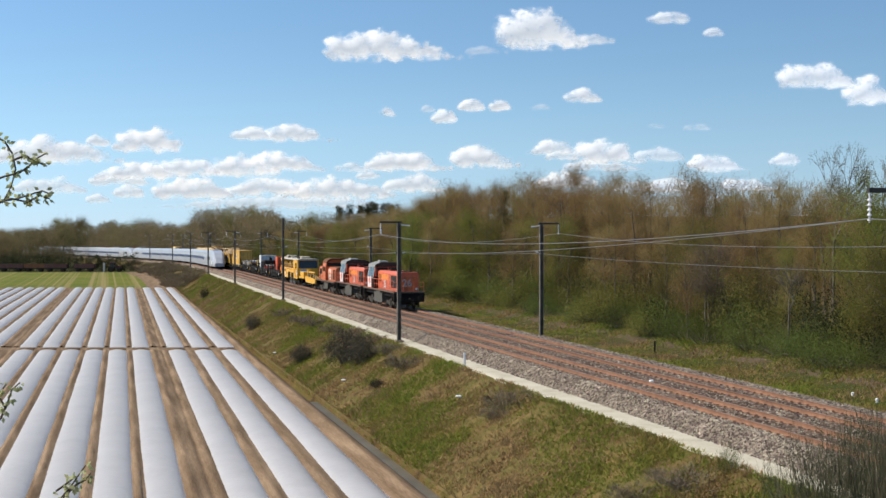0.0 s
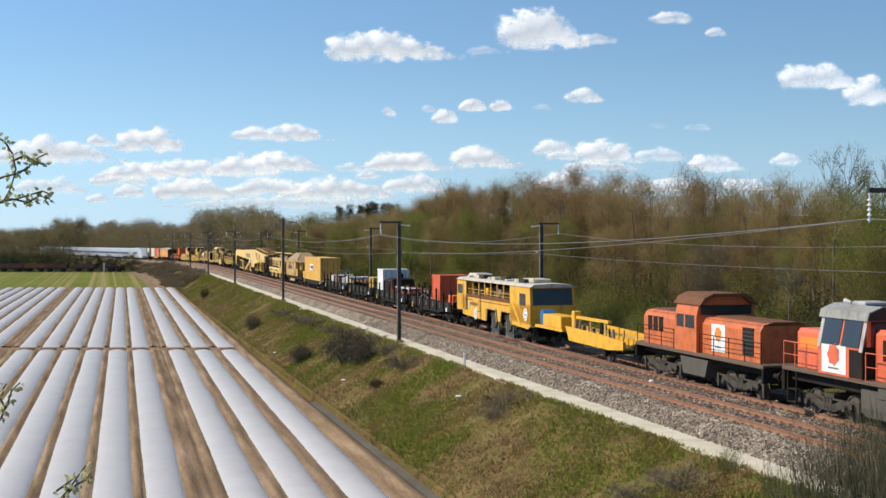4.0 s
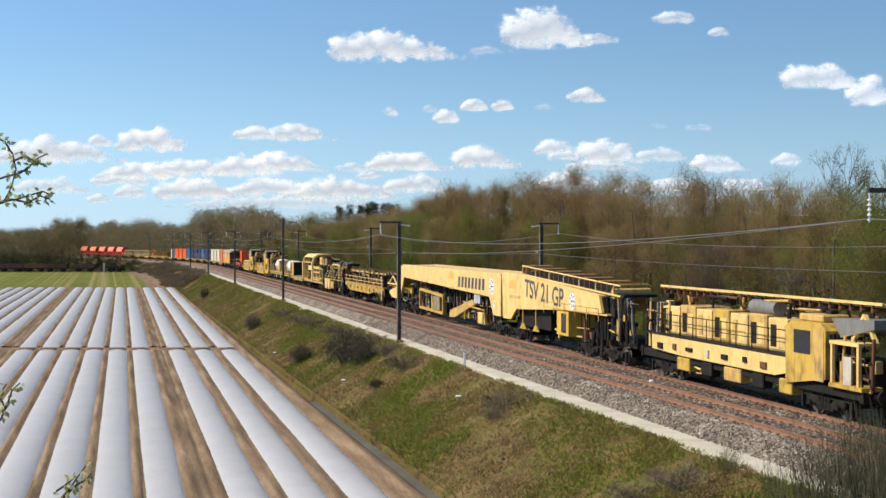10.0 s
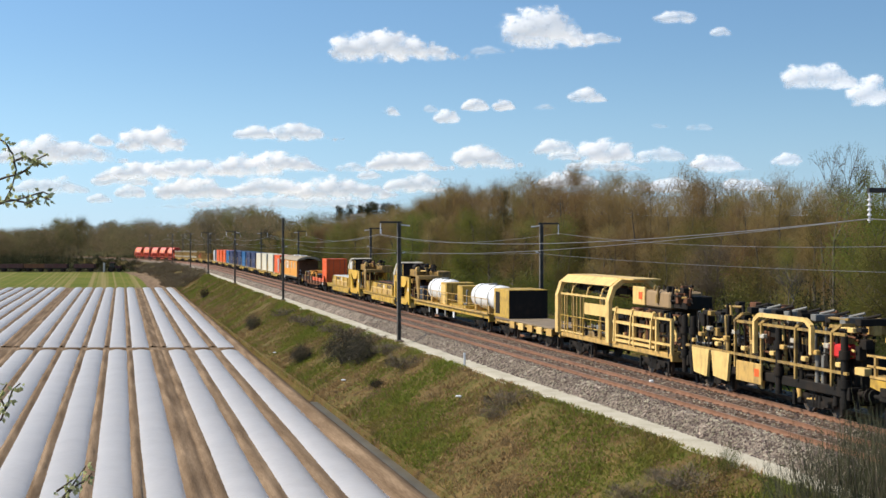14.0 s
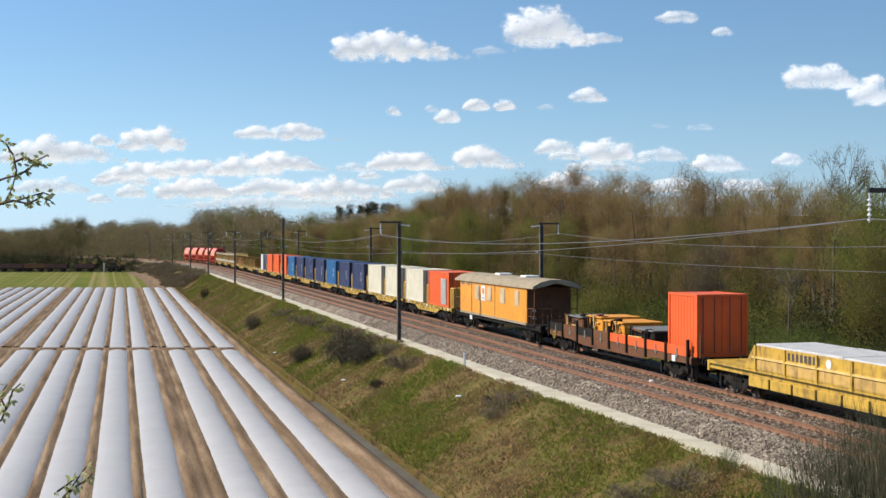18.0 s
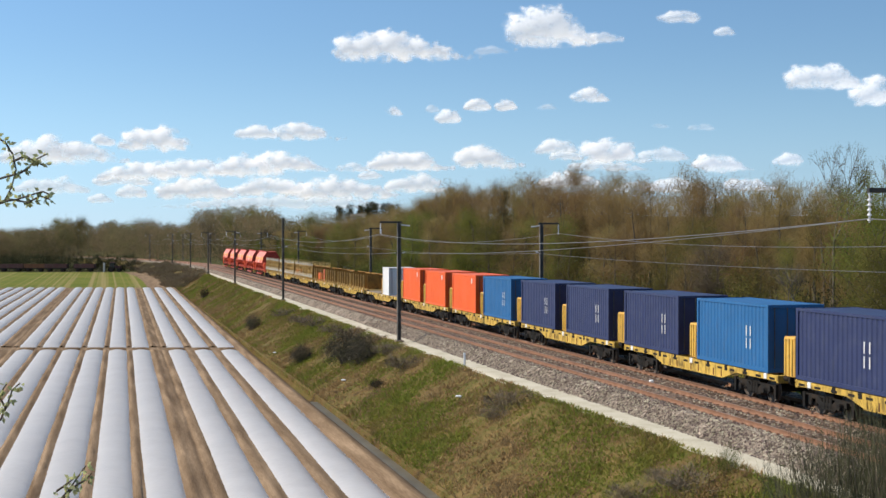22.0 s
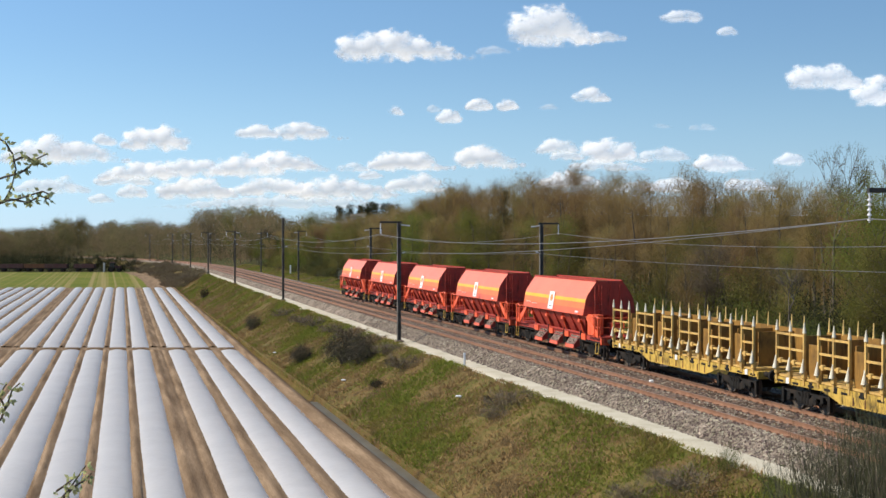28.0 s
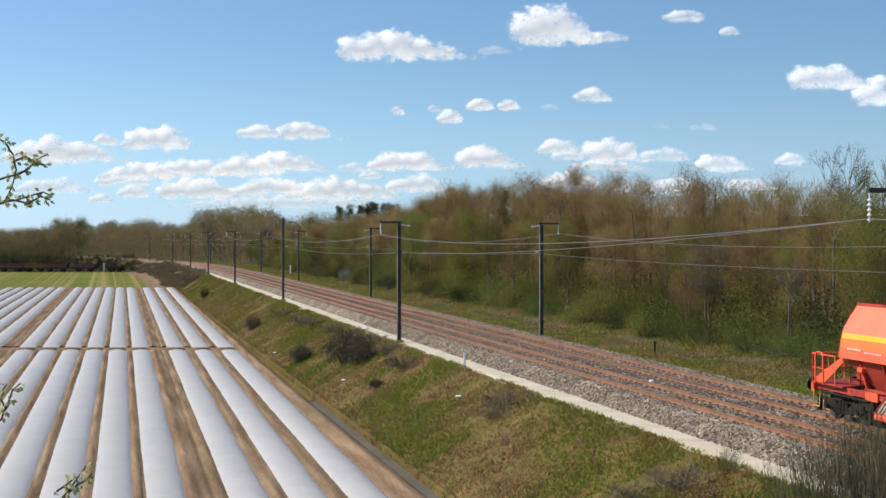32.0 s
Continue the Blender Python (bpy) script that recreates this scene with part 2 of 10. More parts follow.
M_STEEL = material("galvanised_steel", [(0.06, 0.054, 0.046), (0.10, 0.091, 0.078), (0.165, 0.15, 0.13)], 0.85, 0.0, 1.5, 12, 0, False)
M_DARKSTEEL = material("dark_steel", [(0.035, 0.033, 0.032), (0.06, 0.055, 0.05), (0.09, 0.07, 0.055)], 0.6, 0.3, 1.5, 12, 0, False)
M_WIRE = material("copper_wire", [(0.30, 0.28, 0.26), (0.40, 0.38, 0.36)], 0.4, 0.7, 1, 5, 0, False)
M_INSUL = material("insulator_ceramic", [(0.55, 0.55, 0.56), (0.66, 0.66, 0.66)], 0.25, 0, 3, 12, 0, False)


def ballast_material(name, colours):
    mt = material(name, colours, 0.95, 0, 0.5, 4, 0, True, spec=0.08)
    nt = mt.node_tree
    N, L = nt.nodes, nt.links
    bs = N["Principled BSDF"]
    geo = N.new("ShaderNodeNewGeometry")
    vo = N.new("ShaderNodeTexVoronoi")
    vo.inputs["Scale"].default_value = 6.5
    L.new(geo.outputs["Position"], vo.inputs[0])
    old = bs.inputs["Base Color"].links[0].from_socket
    bw = N.new("ShaderNodeRGBToBW")
    L.new(vo.outputs["Color"], bw.inputs[0])
    mr = N.new("ShaderNodeMapRange")
    mr.inputs[3].default_value, mr.inputs[4].default_value = 0.1, 1.9
    L.new(bw.outputs[0], mr.inputs[0])
    mx = N.new("ShaderNodeMixRGB")
    mx.blend_type = "MULTIPLY"
    mx.inputs[0].default_value = 1
    L.new(old, mx.inputs[1]), L.new(mr.outputs[0], mx.inputs[2]), L.new(mx.outputs[0], bs.inputs["Base Color"])
    bp = N.new("ShaderNodeBump")
    bp.invert = True
    bp.inputs["Strength"].default_value, bp.inputs["Distance"].default_value = 1.0, 0.09
    L.new(vo.outputs["Distance"], bp.inputs["Height"]), L.new(bp.outputs[0], bs.inputs["Normal"])
    return mt


M_BALLAST = ballast_material("ballast", [(0.135, 0.106, 0.082), (0.20, 0.16, 0.125), (0.28, 0.228, 0.182)])
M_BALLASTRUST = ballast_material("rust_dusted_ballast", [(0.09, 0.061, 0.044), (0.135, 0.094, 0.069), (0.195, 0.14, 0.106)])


def film_material():
    mt = material("plastic_film", [(0.84, 0.82, 0.815), (0.885, 0.865, 0.86), (0.92, 0.90, 0.895)], 0.36, 0, 0.5, 4, 0, True, spec=0.35, translucent=0.45)
    nt = mt.node_tree
    N, L = nt.nodes, nt.links
    bs = N["Principled BSDF"]
    geo = N.new("ShaderNodeNewGeometry")
    mp = N.new("ShaderNodeMapping")
    mp.inputs["Rotation"].default_value = (0, 0, math.atan2(-NY, NX))
    mp.inputs["Scale"].default_value = (0.8, 3.2, 0.8)
    L.new(geo.outputs["Position"], mp.inputs[0])
    no = N.new("ShaderNodeTexNoise")
    no.inputs["Scale"].default_value, no.inputs["Detail"].default_value = 1.3, 5
    L.new(mp.outputs[0], no.inputs[0])
    bp = N.new("ShaderNodeBump")
    bp.inputs["Strength"].default_value, bp.inputs["Distance"].default_value = 0.9, 0.08
    L.new(no.outputs[0], bp.inputs["Height"]), L.new(bp.outputs[0], bs.inputs["Normal"])
    return mt


M_FILM = film_material()
# ---------------------------------------------------------------- ground
def frange(a, b, d):
    r = []
    while a < b - 1e-6:
        r.append(a)
        a += d
    return r


def build_ground():
    ql = [-2600, -1200, -600, -300, -150, -80, -50, -36, -28] + frange(-24, 10.8, 1.6) + [10.95, 11.25, 11.45, 11.7, 12.05, 12.4, 12.75, 13.2] + frange(13.6, 18.2, 0.45) + [18.2, 18.55, 18.62, 19.3, 20.0, 22, 26, 29.8, 30.4] \
        + frange(31, 40, 0.7) + [41, 44, 48, 54, 60, 70, 85, 110, 160, 260, 500, 1000, 2600]
    yl = [-2000, -600, -200, -80, -40, -20] + frange(-10, 20, 3) + frange(20, 120, 0.8) + frange(120, 250, 2.5) + [251] + frange(254, 366, 4) + [366] + frange(372, 640, 8) + frange(640, 1000, 40) + [1100, 1400, 2000, 3500, 4800]
    v, f, mi = [], [], []
    rng = random.Random(4)
    for y in yl:
        for q in ql:
            p = at(q, (y - q * NY) / NX)
            z = ground_z(p.x, p.y)
            if 10.9 < q < 13.3:
                # the field's edge runs a little closer to the line in the distance
                p = at(q + max(0, min(1.3, (y - 80) * 0.008)), (y - q * NY) / NX)
            if 12.8 < q < 18.3 and y < 400:
                z += 0.16 * noise.noise(Vector((p.x * 0.55, p.y * 0.55, 0))) + 0.08 * noise.noise(Vector((p.x * 1.7, p.y * 1.7, 3)))
            elif 30.5 < q < 48 and y < 300:
                z += 0.14 * noise.noise(Vector((p.x * 0.4, p.y * 0.4, 7)))
            if 18.5 <= q <= 18.65 and y < 300:
                w = 0.34 * noise.noise(Vector((p.y * 0.35, 1, 1))) + 0.24 * noise.noise(Vector((p.y * 0.9, 1, 1)))
                p = at(q + w, (y - q * NY) / NX)
            v.append((p.x, p.y, z))
    nq = len(ql)
    for j in range(len(yl) - 1):
        for i in range(nq - 1):
            q, y = (ql[i] + ql[i + 1]) / 2, (yl[j] + yl[j + 1]) / 2
            f.append((j * nq + i, j * nq + i + 1, (j + 1) * nq + i + 1, (j + 1) * nq + i))
            m = 2
            if q < 12.0 and -400 < q:
                m = 0 if y < 251 else (3 if y < 366 and q < 8.5 else (0 if y < 366 else 2))
            elif 11.9 < q < 18.6:
                m = 1
            elif 18.6 < q < 20 and y < 250:
                m = 4
            elif 20 < q < 24:
                m = 4
            elif 33.5 < q < 34.8 and y < 140:
                m = 5
            mi.append(m)
    me = bpy.data.meshes.new("ground")
    me.from_pydata(v, [], f)
    for m in (M_SOIL, M_GRASS, M_GROUND, M_GREENFIELD, M_PATH, M_EARTH):
        me.materials.append(m)
    me.polygons.foreach_set("material_index", mi)
    me.polygons.foreach_set("use_smooth", [True] * len(f))
    me.update()
    tagged(new("ground", me), "brown field soil, grassy railway bank and rough verge", "ground", kind="structure")


build_ground()


def strip(name, profile, s0, s1, ds, mat, close=False):
    """A long body of one cross-section (q, z) that follows the line."""
    sh = Shape()
    ss = frange(s0, s1, ds) + [s1]
    n = len(profile)
    for s in ss:
        sh.v.extend(tuple(at(q, s, z)) for q, z in profile)
    for j in range(len(ss) - 1):
        for i in range(n if close else n - 1):
            k = (i + 1) % n
            sh.f.append((j * n + i, j * n + k, (j + 1) * n + k, (j + 1) * n + i))
            sh.smooth.append(False)
    return sh


def build_track():
    top, toe = -0.17, -0.6
    a, b = Q_NEAR, Q_FAR
    zn, zf = Z_NEAR + top, top
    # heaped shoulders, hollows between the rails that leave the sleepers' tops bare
    prof = [(20.08, toe), (20.85, zn + 0.03), (a - 1.3, zn + 0.03), (a - 1.2, zn - 0.012), (a - 0.85, zn - 0.012), (a - 0.6, zn - 0.012), (a + 0.6, zn - 0.012), (a + 1.2, zn - 0.012), (a + 1.3, zn + 0.02),
            (b - 1.3, zf + 0.03), (b - 1.2, zf - 0.012), (b - 0.6, zf - 0.012), (b + 0.6, zf - 0.012), (b + 1.2, zf - 0.012), (b + 1.3, zf + 0.03), (28.2, zf), (29.3, toe - 0.02)]
    bal = strip("ballast_bed", prof, -60, 900, 3.0, M_BALLAST).mesh("ballast_bed")
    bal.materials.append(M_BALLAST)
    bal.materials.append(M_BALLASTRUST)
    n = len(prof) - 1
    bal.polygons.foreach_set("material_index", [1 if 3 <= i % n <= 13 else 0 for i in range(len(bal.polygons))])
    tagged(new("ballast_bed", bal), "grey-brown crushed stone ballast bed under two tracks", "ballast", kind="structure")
    # stones that stand proud of the bed on the shoulder and between the rails
    rng = random.Random(11)
    sh = Shape()
    ico = [(1, 0, 0), (-1, 0, 0), (0, 1, 0), (0, -1, 0), (0, 0, 1), (0, 0, -1)]
    icf = [(0, 2, 4), (2, 1, 4), (1, 3, 4), (3, 0, 4), (2, 0, 5), (1, 2, 5), (3, 1, 5), (0, 3, 5)]
    for i in range(26000):
        s = 26 + 74 * rng.random() ** 1.6
        q = 20.1 + 8.9 * rng.random() if rng.random() < 0.5 else 19.95 + 1.5 * rng.random()
        z = lerp(prof, q)
        p = at(q, s, z)
        r = 0.03 + 0.035 * rng.random()
        a = rng.random() * 6.28
        ca, sa = math.cos(a), math.sin(a)
        k = [r * (0.7 + 0.7 * rng.random()) for _ in range(6)]
        sh.add([(p.x + (x * ca - y * sa) * kk, p.y + (x * sa + y * ca) * kk, p.z + zz * kk * 0.8) for (x, y, zz), kk in zip(ico, k)], icf)
    st = part("ballast_stones", sh, M_STONE)
    tagged(st, "loose angular grey-brown ballast stones", "stones", kind="stuff")
    rail_prof = lambda q, z: [(q - 0.07, z - 0.172), (q - 0.07, z - 0.16), (q - 0.012, z - 0.13), (q - 0.012, z - 0.045), (q - 0.036, z - 0.03), (q - 0.036, z - 0.004), (q + 0.036, z - 0.004), (q + 0.036, z - 0.03), (q + 0.012, z - 0.045), (q + 0.012, z - 0.13), (q + 0.07, z - 0.16), (q + 0.07, z - 0.172)]
    slp = Shape().prism([(-1.25, 0), (-1.2, 0.12), (-0.5, 0.12), (-0.42, 0.08), (0.42, 0.08), (0.5, 0.12), (1.2, 0.12), (1.25, 0)], -0.13, 0.13).mesh("sleeper")
    for name, q, z in (("track_1", Q_NEAR, Z_NEAR), ("track_2", Q_FAR, 0.0)):
        tr = thing(name, "railway track of two rusty steel rails on concrete sleepers", "track", kind="structure")
        for o in (-0.753, 0.753):
            r = part("rail", strip("rail", rail_prof(q + o, z), -60, 900, 4.0, M_RAIL), M_RAIL, tr, "rusty steel rail")
            part("rail_head", strip("rail_head", [(q + o - 0.034, z - 0.004), (q + o - 0.03, z), (q + o + 0.03, z), (q + o + 0.034, z - 0.004)], -60, 900, 4.0, M_RAILTOP), M_RAILTOP, r, "worn bright running surface")
        far = Shape()
        for i in range(560):
            s = 20 + i * 0.6
            a, b = at(q, s, z - 0.29), at(q, s + 0.5, z - 0.29)
            ang = math.atan2(b.y - a.y, b.x - a.x) - math.pi / 2
            if i < 150:
                part("sleeper", slp, M_CONCRETE, tr, m=Matrix.Translation(a) @ Matrix.Rotation(ang, 4, "Z"))
            else:
                mm = Matrix.Translation(a) @ Matrix.Rotation(ang, 4, "Z")
                far.add([mm @ x.co for x in slp.vertices], [tuple(p.vertices) for p in slp.polygons])
        tagged(part("sleepers", far, M_CONCRETE, tr), kind="stuff")
        fast = Shape()
        for i in range(150):
            for o in (-0.753, 0.753):
                for d in (-0.12, 0.12):
                    p = at(q + o + d, 20 + i * 0.6, z - 0.15)
                    fast.box(p.x - 0.05, p.x + 0.05, p.y - 0.06, p.y + 0.06, p.z - 0.03, p.z + 0.03)
        tagged(part("rail_clips", fast, M_RAIL, tr), kind="stuff")


M_STONE = material("ballast_stone", [(0.14, 0.112, 0.088), (0.225, 0.184, 0.148), (0.32, 0.268, 0.22)], 0.95, 0, 0.7, 4, 0, True, per_island=0.7, spec=0.1)
build_track()

# water in the ditch
part_water = part("water", strip("water", [(12.3, -3.97), (12.88, -3.97)], -20, 79, 4, M_WATER), M_WATER)
tagged(part_water, "still greenish water in the field ditch", "water", kind="structure")
# earth lip and pale washed edge along the ditch
part_lip = part("ditch_edge", strip("ditch_edge", [(12.86, -3.98), (12.9, -3.72), (13.02, -3.66), (13.16, -3.70), (13.2, -3.95)], -20, 190, 2, M_GRASS, True), M_GRASS)
tagged(part_lip, "low dark earth lip along the water ditch", "bank", kind="structure")


# ---------------------------------------------------------------- plastic tunnels in the field
def tunnel(q0, y0, y1, seed):
    """A row cover: film over hoops, pegged down on both sides, closed at the ends."""
    rng = random.Random(seed)
    sh = Shape()
    n, w, h = 14, 1.58, 0.235
    ys, y = [], y0
    while y < y1:
        ys.append(y)
        y += 0.30 if y < 60 else (0.6 if y < 112 else 1.5)
    ys.append(y1)
    for j, y in enumerate(ys):
        endf = min(1.0, min(y - y0, y1 - y) / 1.1)
        hh = h * (0.12 + 0.88 * math.sqrt(max(0, endf)))
        hoop = 0.5 + 0.5 * math.cos(2 * math.pi * y / 1.2)
        for i in range(n + 1):
            a = math.pi * i / n
            q = q0 + 0.83 - (w / 2 + (0.02 + rng.random() * 0.05 + 0.06 * (j % 2) if i in (0, n) else 0) + 0.05 * noise.noise(Vector((y * 0.11, q0, 2.0))) + 0.035 * (1 - hoop) * (i in (0, 1, n, n - 1))) * math.cos(a)
            z = hh * math.sin(a) ** 1.25 * (1 - 0.05 * (1 - hoop)) + 0.012 * noise.noise(Vector((q * 3, y * 1.7, seed)))
            q += 0.0118 * (y - 80)
            p = at(q, (y - q * NY) / NX)
            sh.v.append((p.x, p.y, -3.62 + z))
    for j in range(len(ys) - 1):
        for i in range(n):
            sh.f.append((j * (n + 1) + i, j * (n + 1) + i + 1, (j + 1) * (n + 1) + i + 1, (j + 1) * (n + 1) + i))
            sh.smooth.append(True)
    ob = thing("crop_tunnel", "long low white plastic film crop tunnel on brown soil", "crop tunnel", "rows of crop tunnels")
    part("film", sh, M_FILM, ob)
    last = (len(ys) - 1) * (n + 1)
    for k in (0, last):
        # gathered end, weighed down with soil
        rim = [Vector(sh.v[k + i]) for i in range(n + 1)]
        mid = (rim[0] + rim[-1]) / 2
        out = Vector((-NY, NX, 0)) * (0.55 if k else -0.55)
        fl = Shape().add(rim + [mid + out + (p - mid) * 0.5 * (1 if i % 2 else 0.8) + Vector((0, 0, 0.01 - p.z * 0 - max(0, p.z - mid.z) * 0.5)) for i, p in enumerate(rim)], [(i, i + 1, n + 2 + i, n + 1 + i) for i in range(n)], True)
        part("end_flap", fl, M_FILM, ob, "gathered film end")
        part("soil_weight", Shape().prism([(mid.x + out.x * 1.3 + 0.75 * math.cos(6.283 * i / 9), mid.y + out.y * 1.3 + 0.28 * math.sin(6.283 * i / 9)) for i in range(9)], mid.z - 0.05, mid.z + 0.09, "z"), M_SOIL, ob, "heap of soil on the film end")


TUNNELS = [9.22, 7.0, 4.80] + [1.73 - 1.98 * i for i in range(6)] + [-11.4 - 1.98 * i for i in range(6)] + [-24.9 - 1.98 * i for i in range(4)]
for i, q0 in enumerate(TUNNELS):
    if q0 > -16:
        tunnel(q0, 22 if q0 > -6 else 60, 111.6, i)
    tunnel(q0, 114.6, 250.5, i + 50)


def furrows():
    """Banked soil between the rows: a low ridge, and wheel ruts where a lane is left."""
    edges = sorted(q + 0.83 for q in TUNNELS)
    for c0, c1 in zip(edges, edges[1:]):
        sh = Shape()
        a, b = c0 + 0.72, c1 - 0.72
        wide = b - a > 1.0
        prof = [(0, 0.02), (0.14, 0.10), (0.22, 0.15), (0.30, 0.08), (0.5, 0.06), (0.60, 0.05), (0.65, 0.004), (0.70, 0.05), (0.82, 0.12), (1, 0.02)] if wide else [(0, 0.03), (0.25, 0.09), (0.5, 0.13), (0.72, 0.05), (1, 0.03)]
        for y0, y1 in ((22 if a > -6 else 60, 111.2), (115, 250)):
            if y0 < 100 and a < -16:
                continue
            ys = frange(y0, y1, 0.5 if y0 < 100 else 2.0) + [y1]
            n0, n = len(sh.v), len(prof)
            for y in ys:
                for k, z in prof:
                    q = a + (b - a) * k + 0.05 * noise.noise(Vector((y * 0.6, k * 3, a))) + 0.0118 * (y - 80)
                    p = at(q, (y - q * NY) / NX)
                    sh.v.append((p.x, p.y, -3.6 + z * (1 + 0.5 * noise.noise(Vector((y * 1.3, k * 5, a + 9)))) + 0.006))
            for j in range(len(ys) - 1):
                for i in range(n - 1):
                    sh.f.append((n0 + j * n + i, n0 + j * n + i + 1, n0 + (j + 1) * n + i + 1, n0 + (j + 1) * n + i))
                    sh.smooth.append(True)
        tagged(part("soil_bank", sh, M_SOIL), "wide lane of brown soil with wheel ruts between crop tunnels" if wide else "low bank of brown soil between two crop tunnels", "soil", "soil banks between the rows")


furrows()


# ---------------------------------------------------------------- masts and wires
def mast(q, s, h, outer, tall=False):
    base = at(q, s)
    ang = math.atan2(NY, NX)
    if s > CURVE_AT:
        ang += (s - CURVE_AT) / RADIUS
    m = thing("catenary_mast", "grey galvanised steel H-section mast beside the track", "mast", "masts along the line", m=Matrix.Translation((base.x, base.y, -0.6)) @ Matrix.Rotation(ang, 4, "Z"))
    H = h + 0.6
    k = 0.12
    part("web", Shape().box(-k + 0.016, k - 0.016, -0.012, 0.012, 0.14, H), M_STEEL, m)
    for o in (-k, k - 0.018):
        part("flange", Shape().box(o, o + 0.018, -0.12, 0.12, 0.14, H), M_STEEL, m)
    part("foot", Shape().box(-0.3, 0.3, -0.3, 0.3, -0.2, 0.12, 0.04), M_CONCRETE, m, "concrete footing")
    part("base_plate", Shape().box(-0.2, 0.2, -0.2, 0.2, 0.12, 0.15), M_STEEL, m)
    o = outer
    if not tall:
        part("cap_arm", Shape().box(min(o * 1.32, -o * 0.2), max(o * 1.32, -o * 0.2), -0.05, 0.05, H - 0.02, H + 0.1, 0.01), M_DARKSTEEL, m)
        ins = part("insulator", Shape().rod((o * 1.27, 0, H - 0.02), (o * 1.27, 0, H - 0.74), 0.025), M_INSUL, m, "ribbed white insulator string")
        for i in range(5):
            z = H - 0.16 - i * 0.12
            part("shed", Shape().rod((o * 1.27, 0, z), (o * 1.27, 0, z - 0.05), 0.035, 8, 0.065), M_INSUL, ins)
    part("post_insulator", Shape().rod((-o * 0.16, 0, H - 0.14), (-o * 0.75, 0, H - 0.2), 0.045, 8), M_INSUL, m, "pale insulator")
    part("bracket", Shape().box(-0.22, 0.22, -0.03, 0.03, 5.92, 6.02), M_STEEL, m)
    part("cable_clamp", Shape().rod((-o * 0.2, 0, 5.97), (-o * 0.42, 0, 6.02), 0.05, 6), M_INSUL, m)
    return m


LEFT = [(26.6, 7.5), (82.5, 7.4), (140, 8.6), (194.5, 7.35), (247, 7.4), (300, 7.4), (352, 7.4), (404, 7.4)]
RIGHT = [(26, 7.45), (84.1, 7.36), (143.5, 7.45), (200.5, 7.4), (251, 7.4), (303, 7.4), (355, 7.4), (407, 7.4)]
for s, h in LEFT:
    mast(18.95, s, h, -1, h > 8)
for s, h in RIGHT:
    mast(29.6, s, h, 1)


def wire(name, rows, sag, r=0.014, label="thin sagging copper overhead wire"):
    sh = Shape()
    for (q0, s0, z0), (q1, s1, z1) in zip(rows, rows[1:]):
        pts = []
        for i in range(15):
            k = i / 14
            pts.append(at(q0 + (q1 - q0) * k, s0 + (s1 - s0) * k, z0 + (z1 - z0) * k - sag * 4 * k * (1 - k)))
        sh.path(pts, r, 5)
    tagged(part(name, sh, M_WIRE), label, "wire", "overhead wires")


wire("feeder_wire", [(17.65, -30, 6.85), (17.65, 26.6, 6.85)] + [(17.65, s, 6.62) for s, h in LEFT[1:]], 0.62, 0.013)
wire("feeder_wire", [(30.9, -30, 6.7)] + [(30.9, s, 6.7) for s, h in RIGHT], 0.75, 0.013)
wire("return_wire", [(17.8, 26.6, 6.86), (19.2, 82.5, 5.4)] + [(19.25, s, 5.4) for s, h in LEFT[2:]], 0.35, 0.011)
wire("return_wire", [(29.2, -30, 5.3)] + [(29.3, s, 5.3) for s, h in RIGHT], 0.3, 0.011)
# ---------------------------------------------------------------- plants
M_BARK = material("bark", [(0.065, 0.051, 0.035), (0.105, 0.085, 0.06), (0.15, 0.125, 0.092)], 0.95, 0, 3, 20, 0.01)
M_TWIG = material("brown_twigs", [(0.23, 0.157, 0.064), (0.305, 0.214, 0.09), (0.375, 0.274, 0.122)], 0.95, 0, 0.25, 3, 0, random_tint=0.2, translucent=0.4, spec=0.1)
M_TWIGGREY = material("grey_twigs", [(0.16, 0.125, 0.078), (0.21, 0.168, 0.108)], 0.95, 0, 0.3, 3, 0, random_tint=0.15, translucent=0.35, spec=0.1)
M_LEAF = material("spring_leaves", [(0.13, 0.124, 0.03), (0.185, 0.17, 0.043), (0.24, 0.214, 0.06)], 0.8, 0, 0.35, 3, 0, random_tint=0.25, translucent=0.5, spec=0.15)
M_LEAFBRIGHT = material("bright_leaves", [(0.15, 0.175, 0.03), (0.205, 0.225, 0.045)], 0.8, 0, 0.5, 3, 0, random_tint=0.15, translucent=0.5, spec=0.15)
M_LEAFDARK = material("dark_leaves", [(0.026, 0.028, 0.014), (0.042, 0.046, 0.02), (0.065, 0.066, 0.028)], 0.8, 0, 0.6, 4, 0, random_tint=0.2, translucent=0.3, spec=0.1)
M_FARLEAF = material("distant_foliage", [(0.085, 0.084, 0.038), (0.135, 0.126, 0.056), (0.185, 0.148, 0.082), (0.26, 0.235, 0.10)], 0.95, 0, 0.04, 0.15, 0, True, 0.3, translucent=0.5, spec=0.1)
M_FARTWIG = material("distant_twigs", [(0.21, 0.148, 0.086), (0.33, 0.238, 0.136)], 0.95, 0, 0.05, 0.4, 0, True, translucent=0.4, spec=0.1)
M_BELT = material("wood_depth_twigs", [(0.26, 0.17, 0.072), (0.37, 0.255, 0.112)], 0.95, 0, 0.08, 0.5, 0, True, translucent=0.4, spec=0.1)
M_BRAMBLE = material("bramble_leaves", [(0.078, 0.108, 0.022), (0.118, 0.155, 0.032), (0.168, 0.195, 0.05)], 0.75, 0, 0.6, 4, 0, random_tint=0.2, translucent=0.5, spec=0.2)
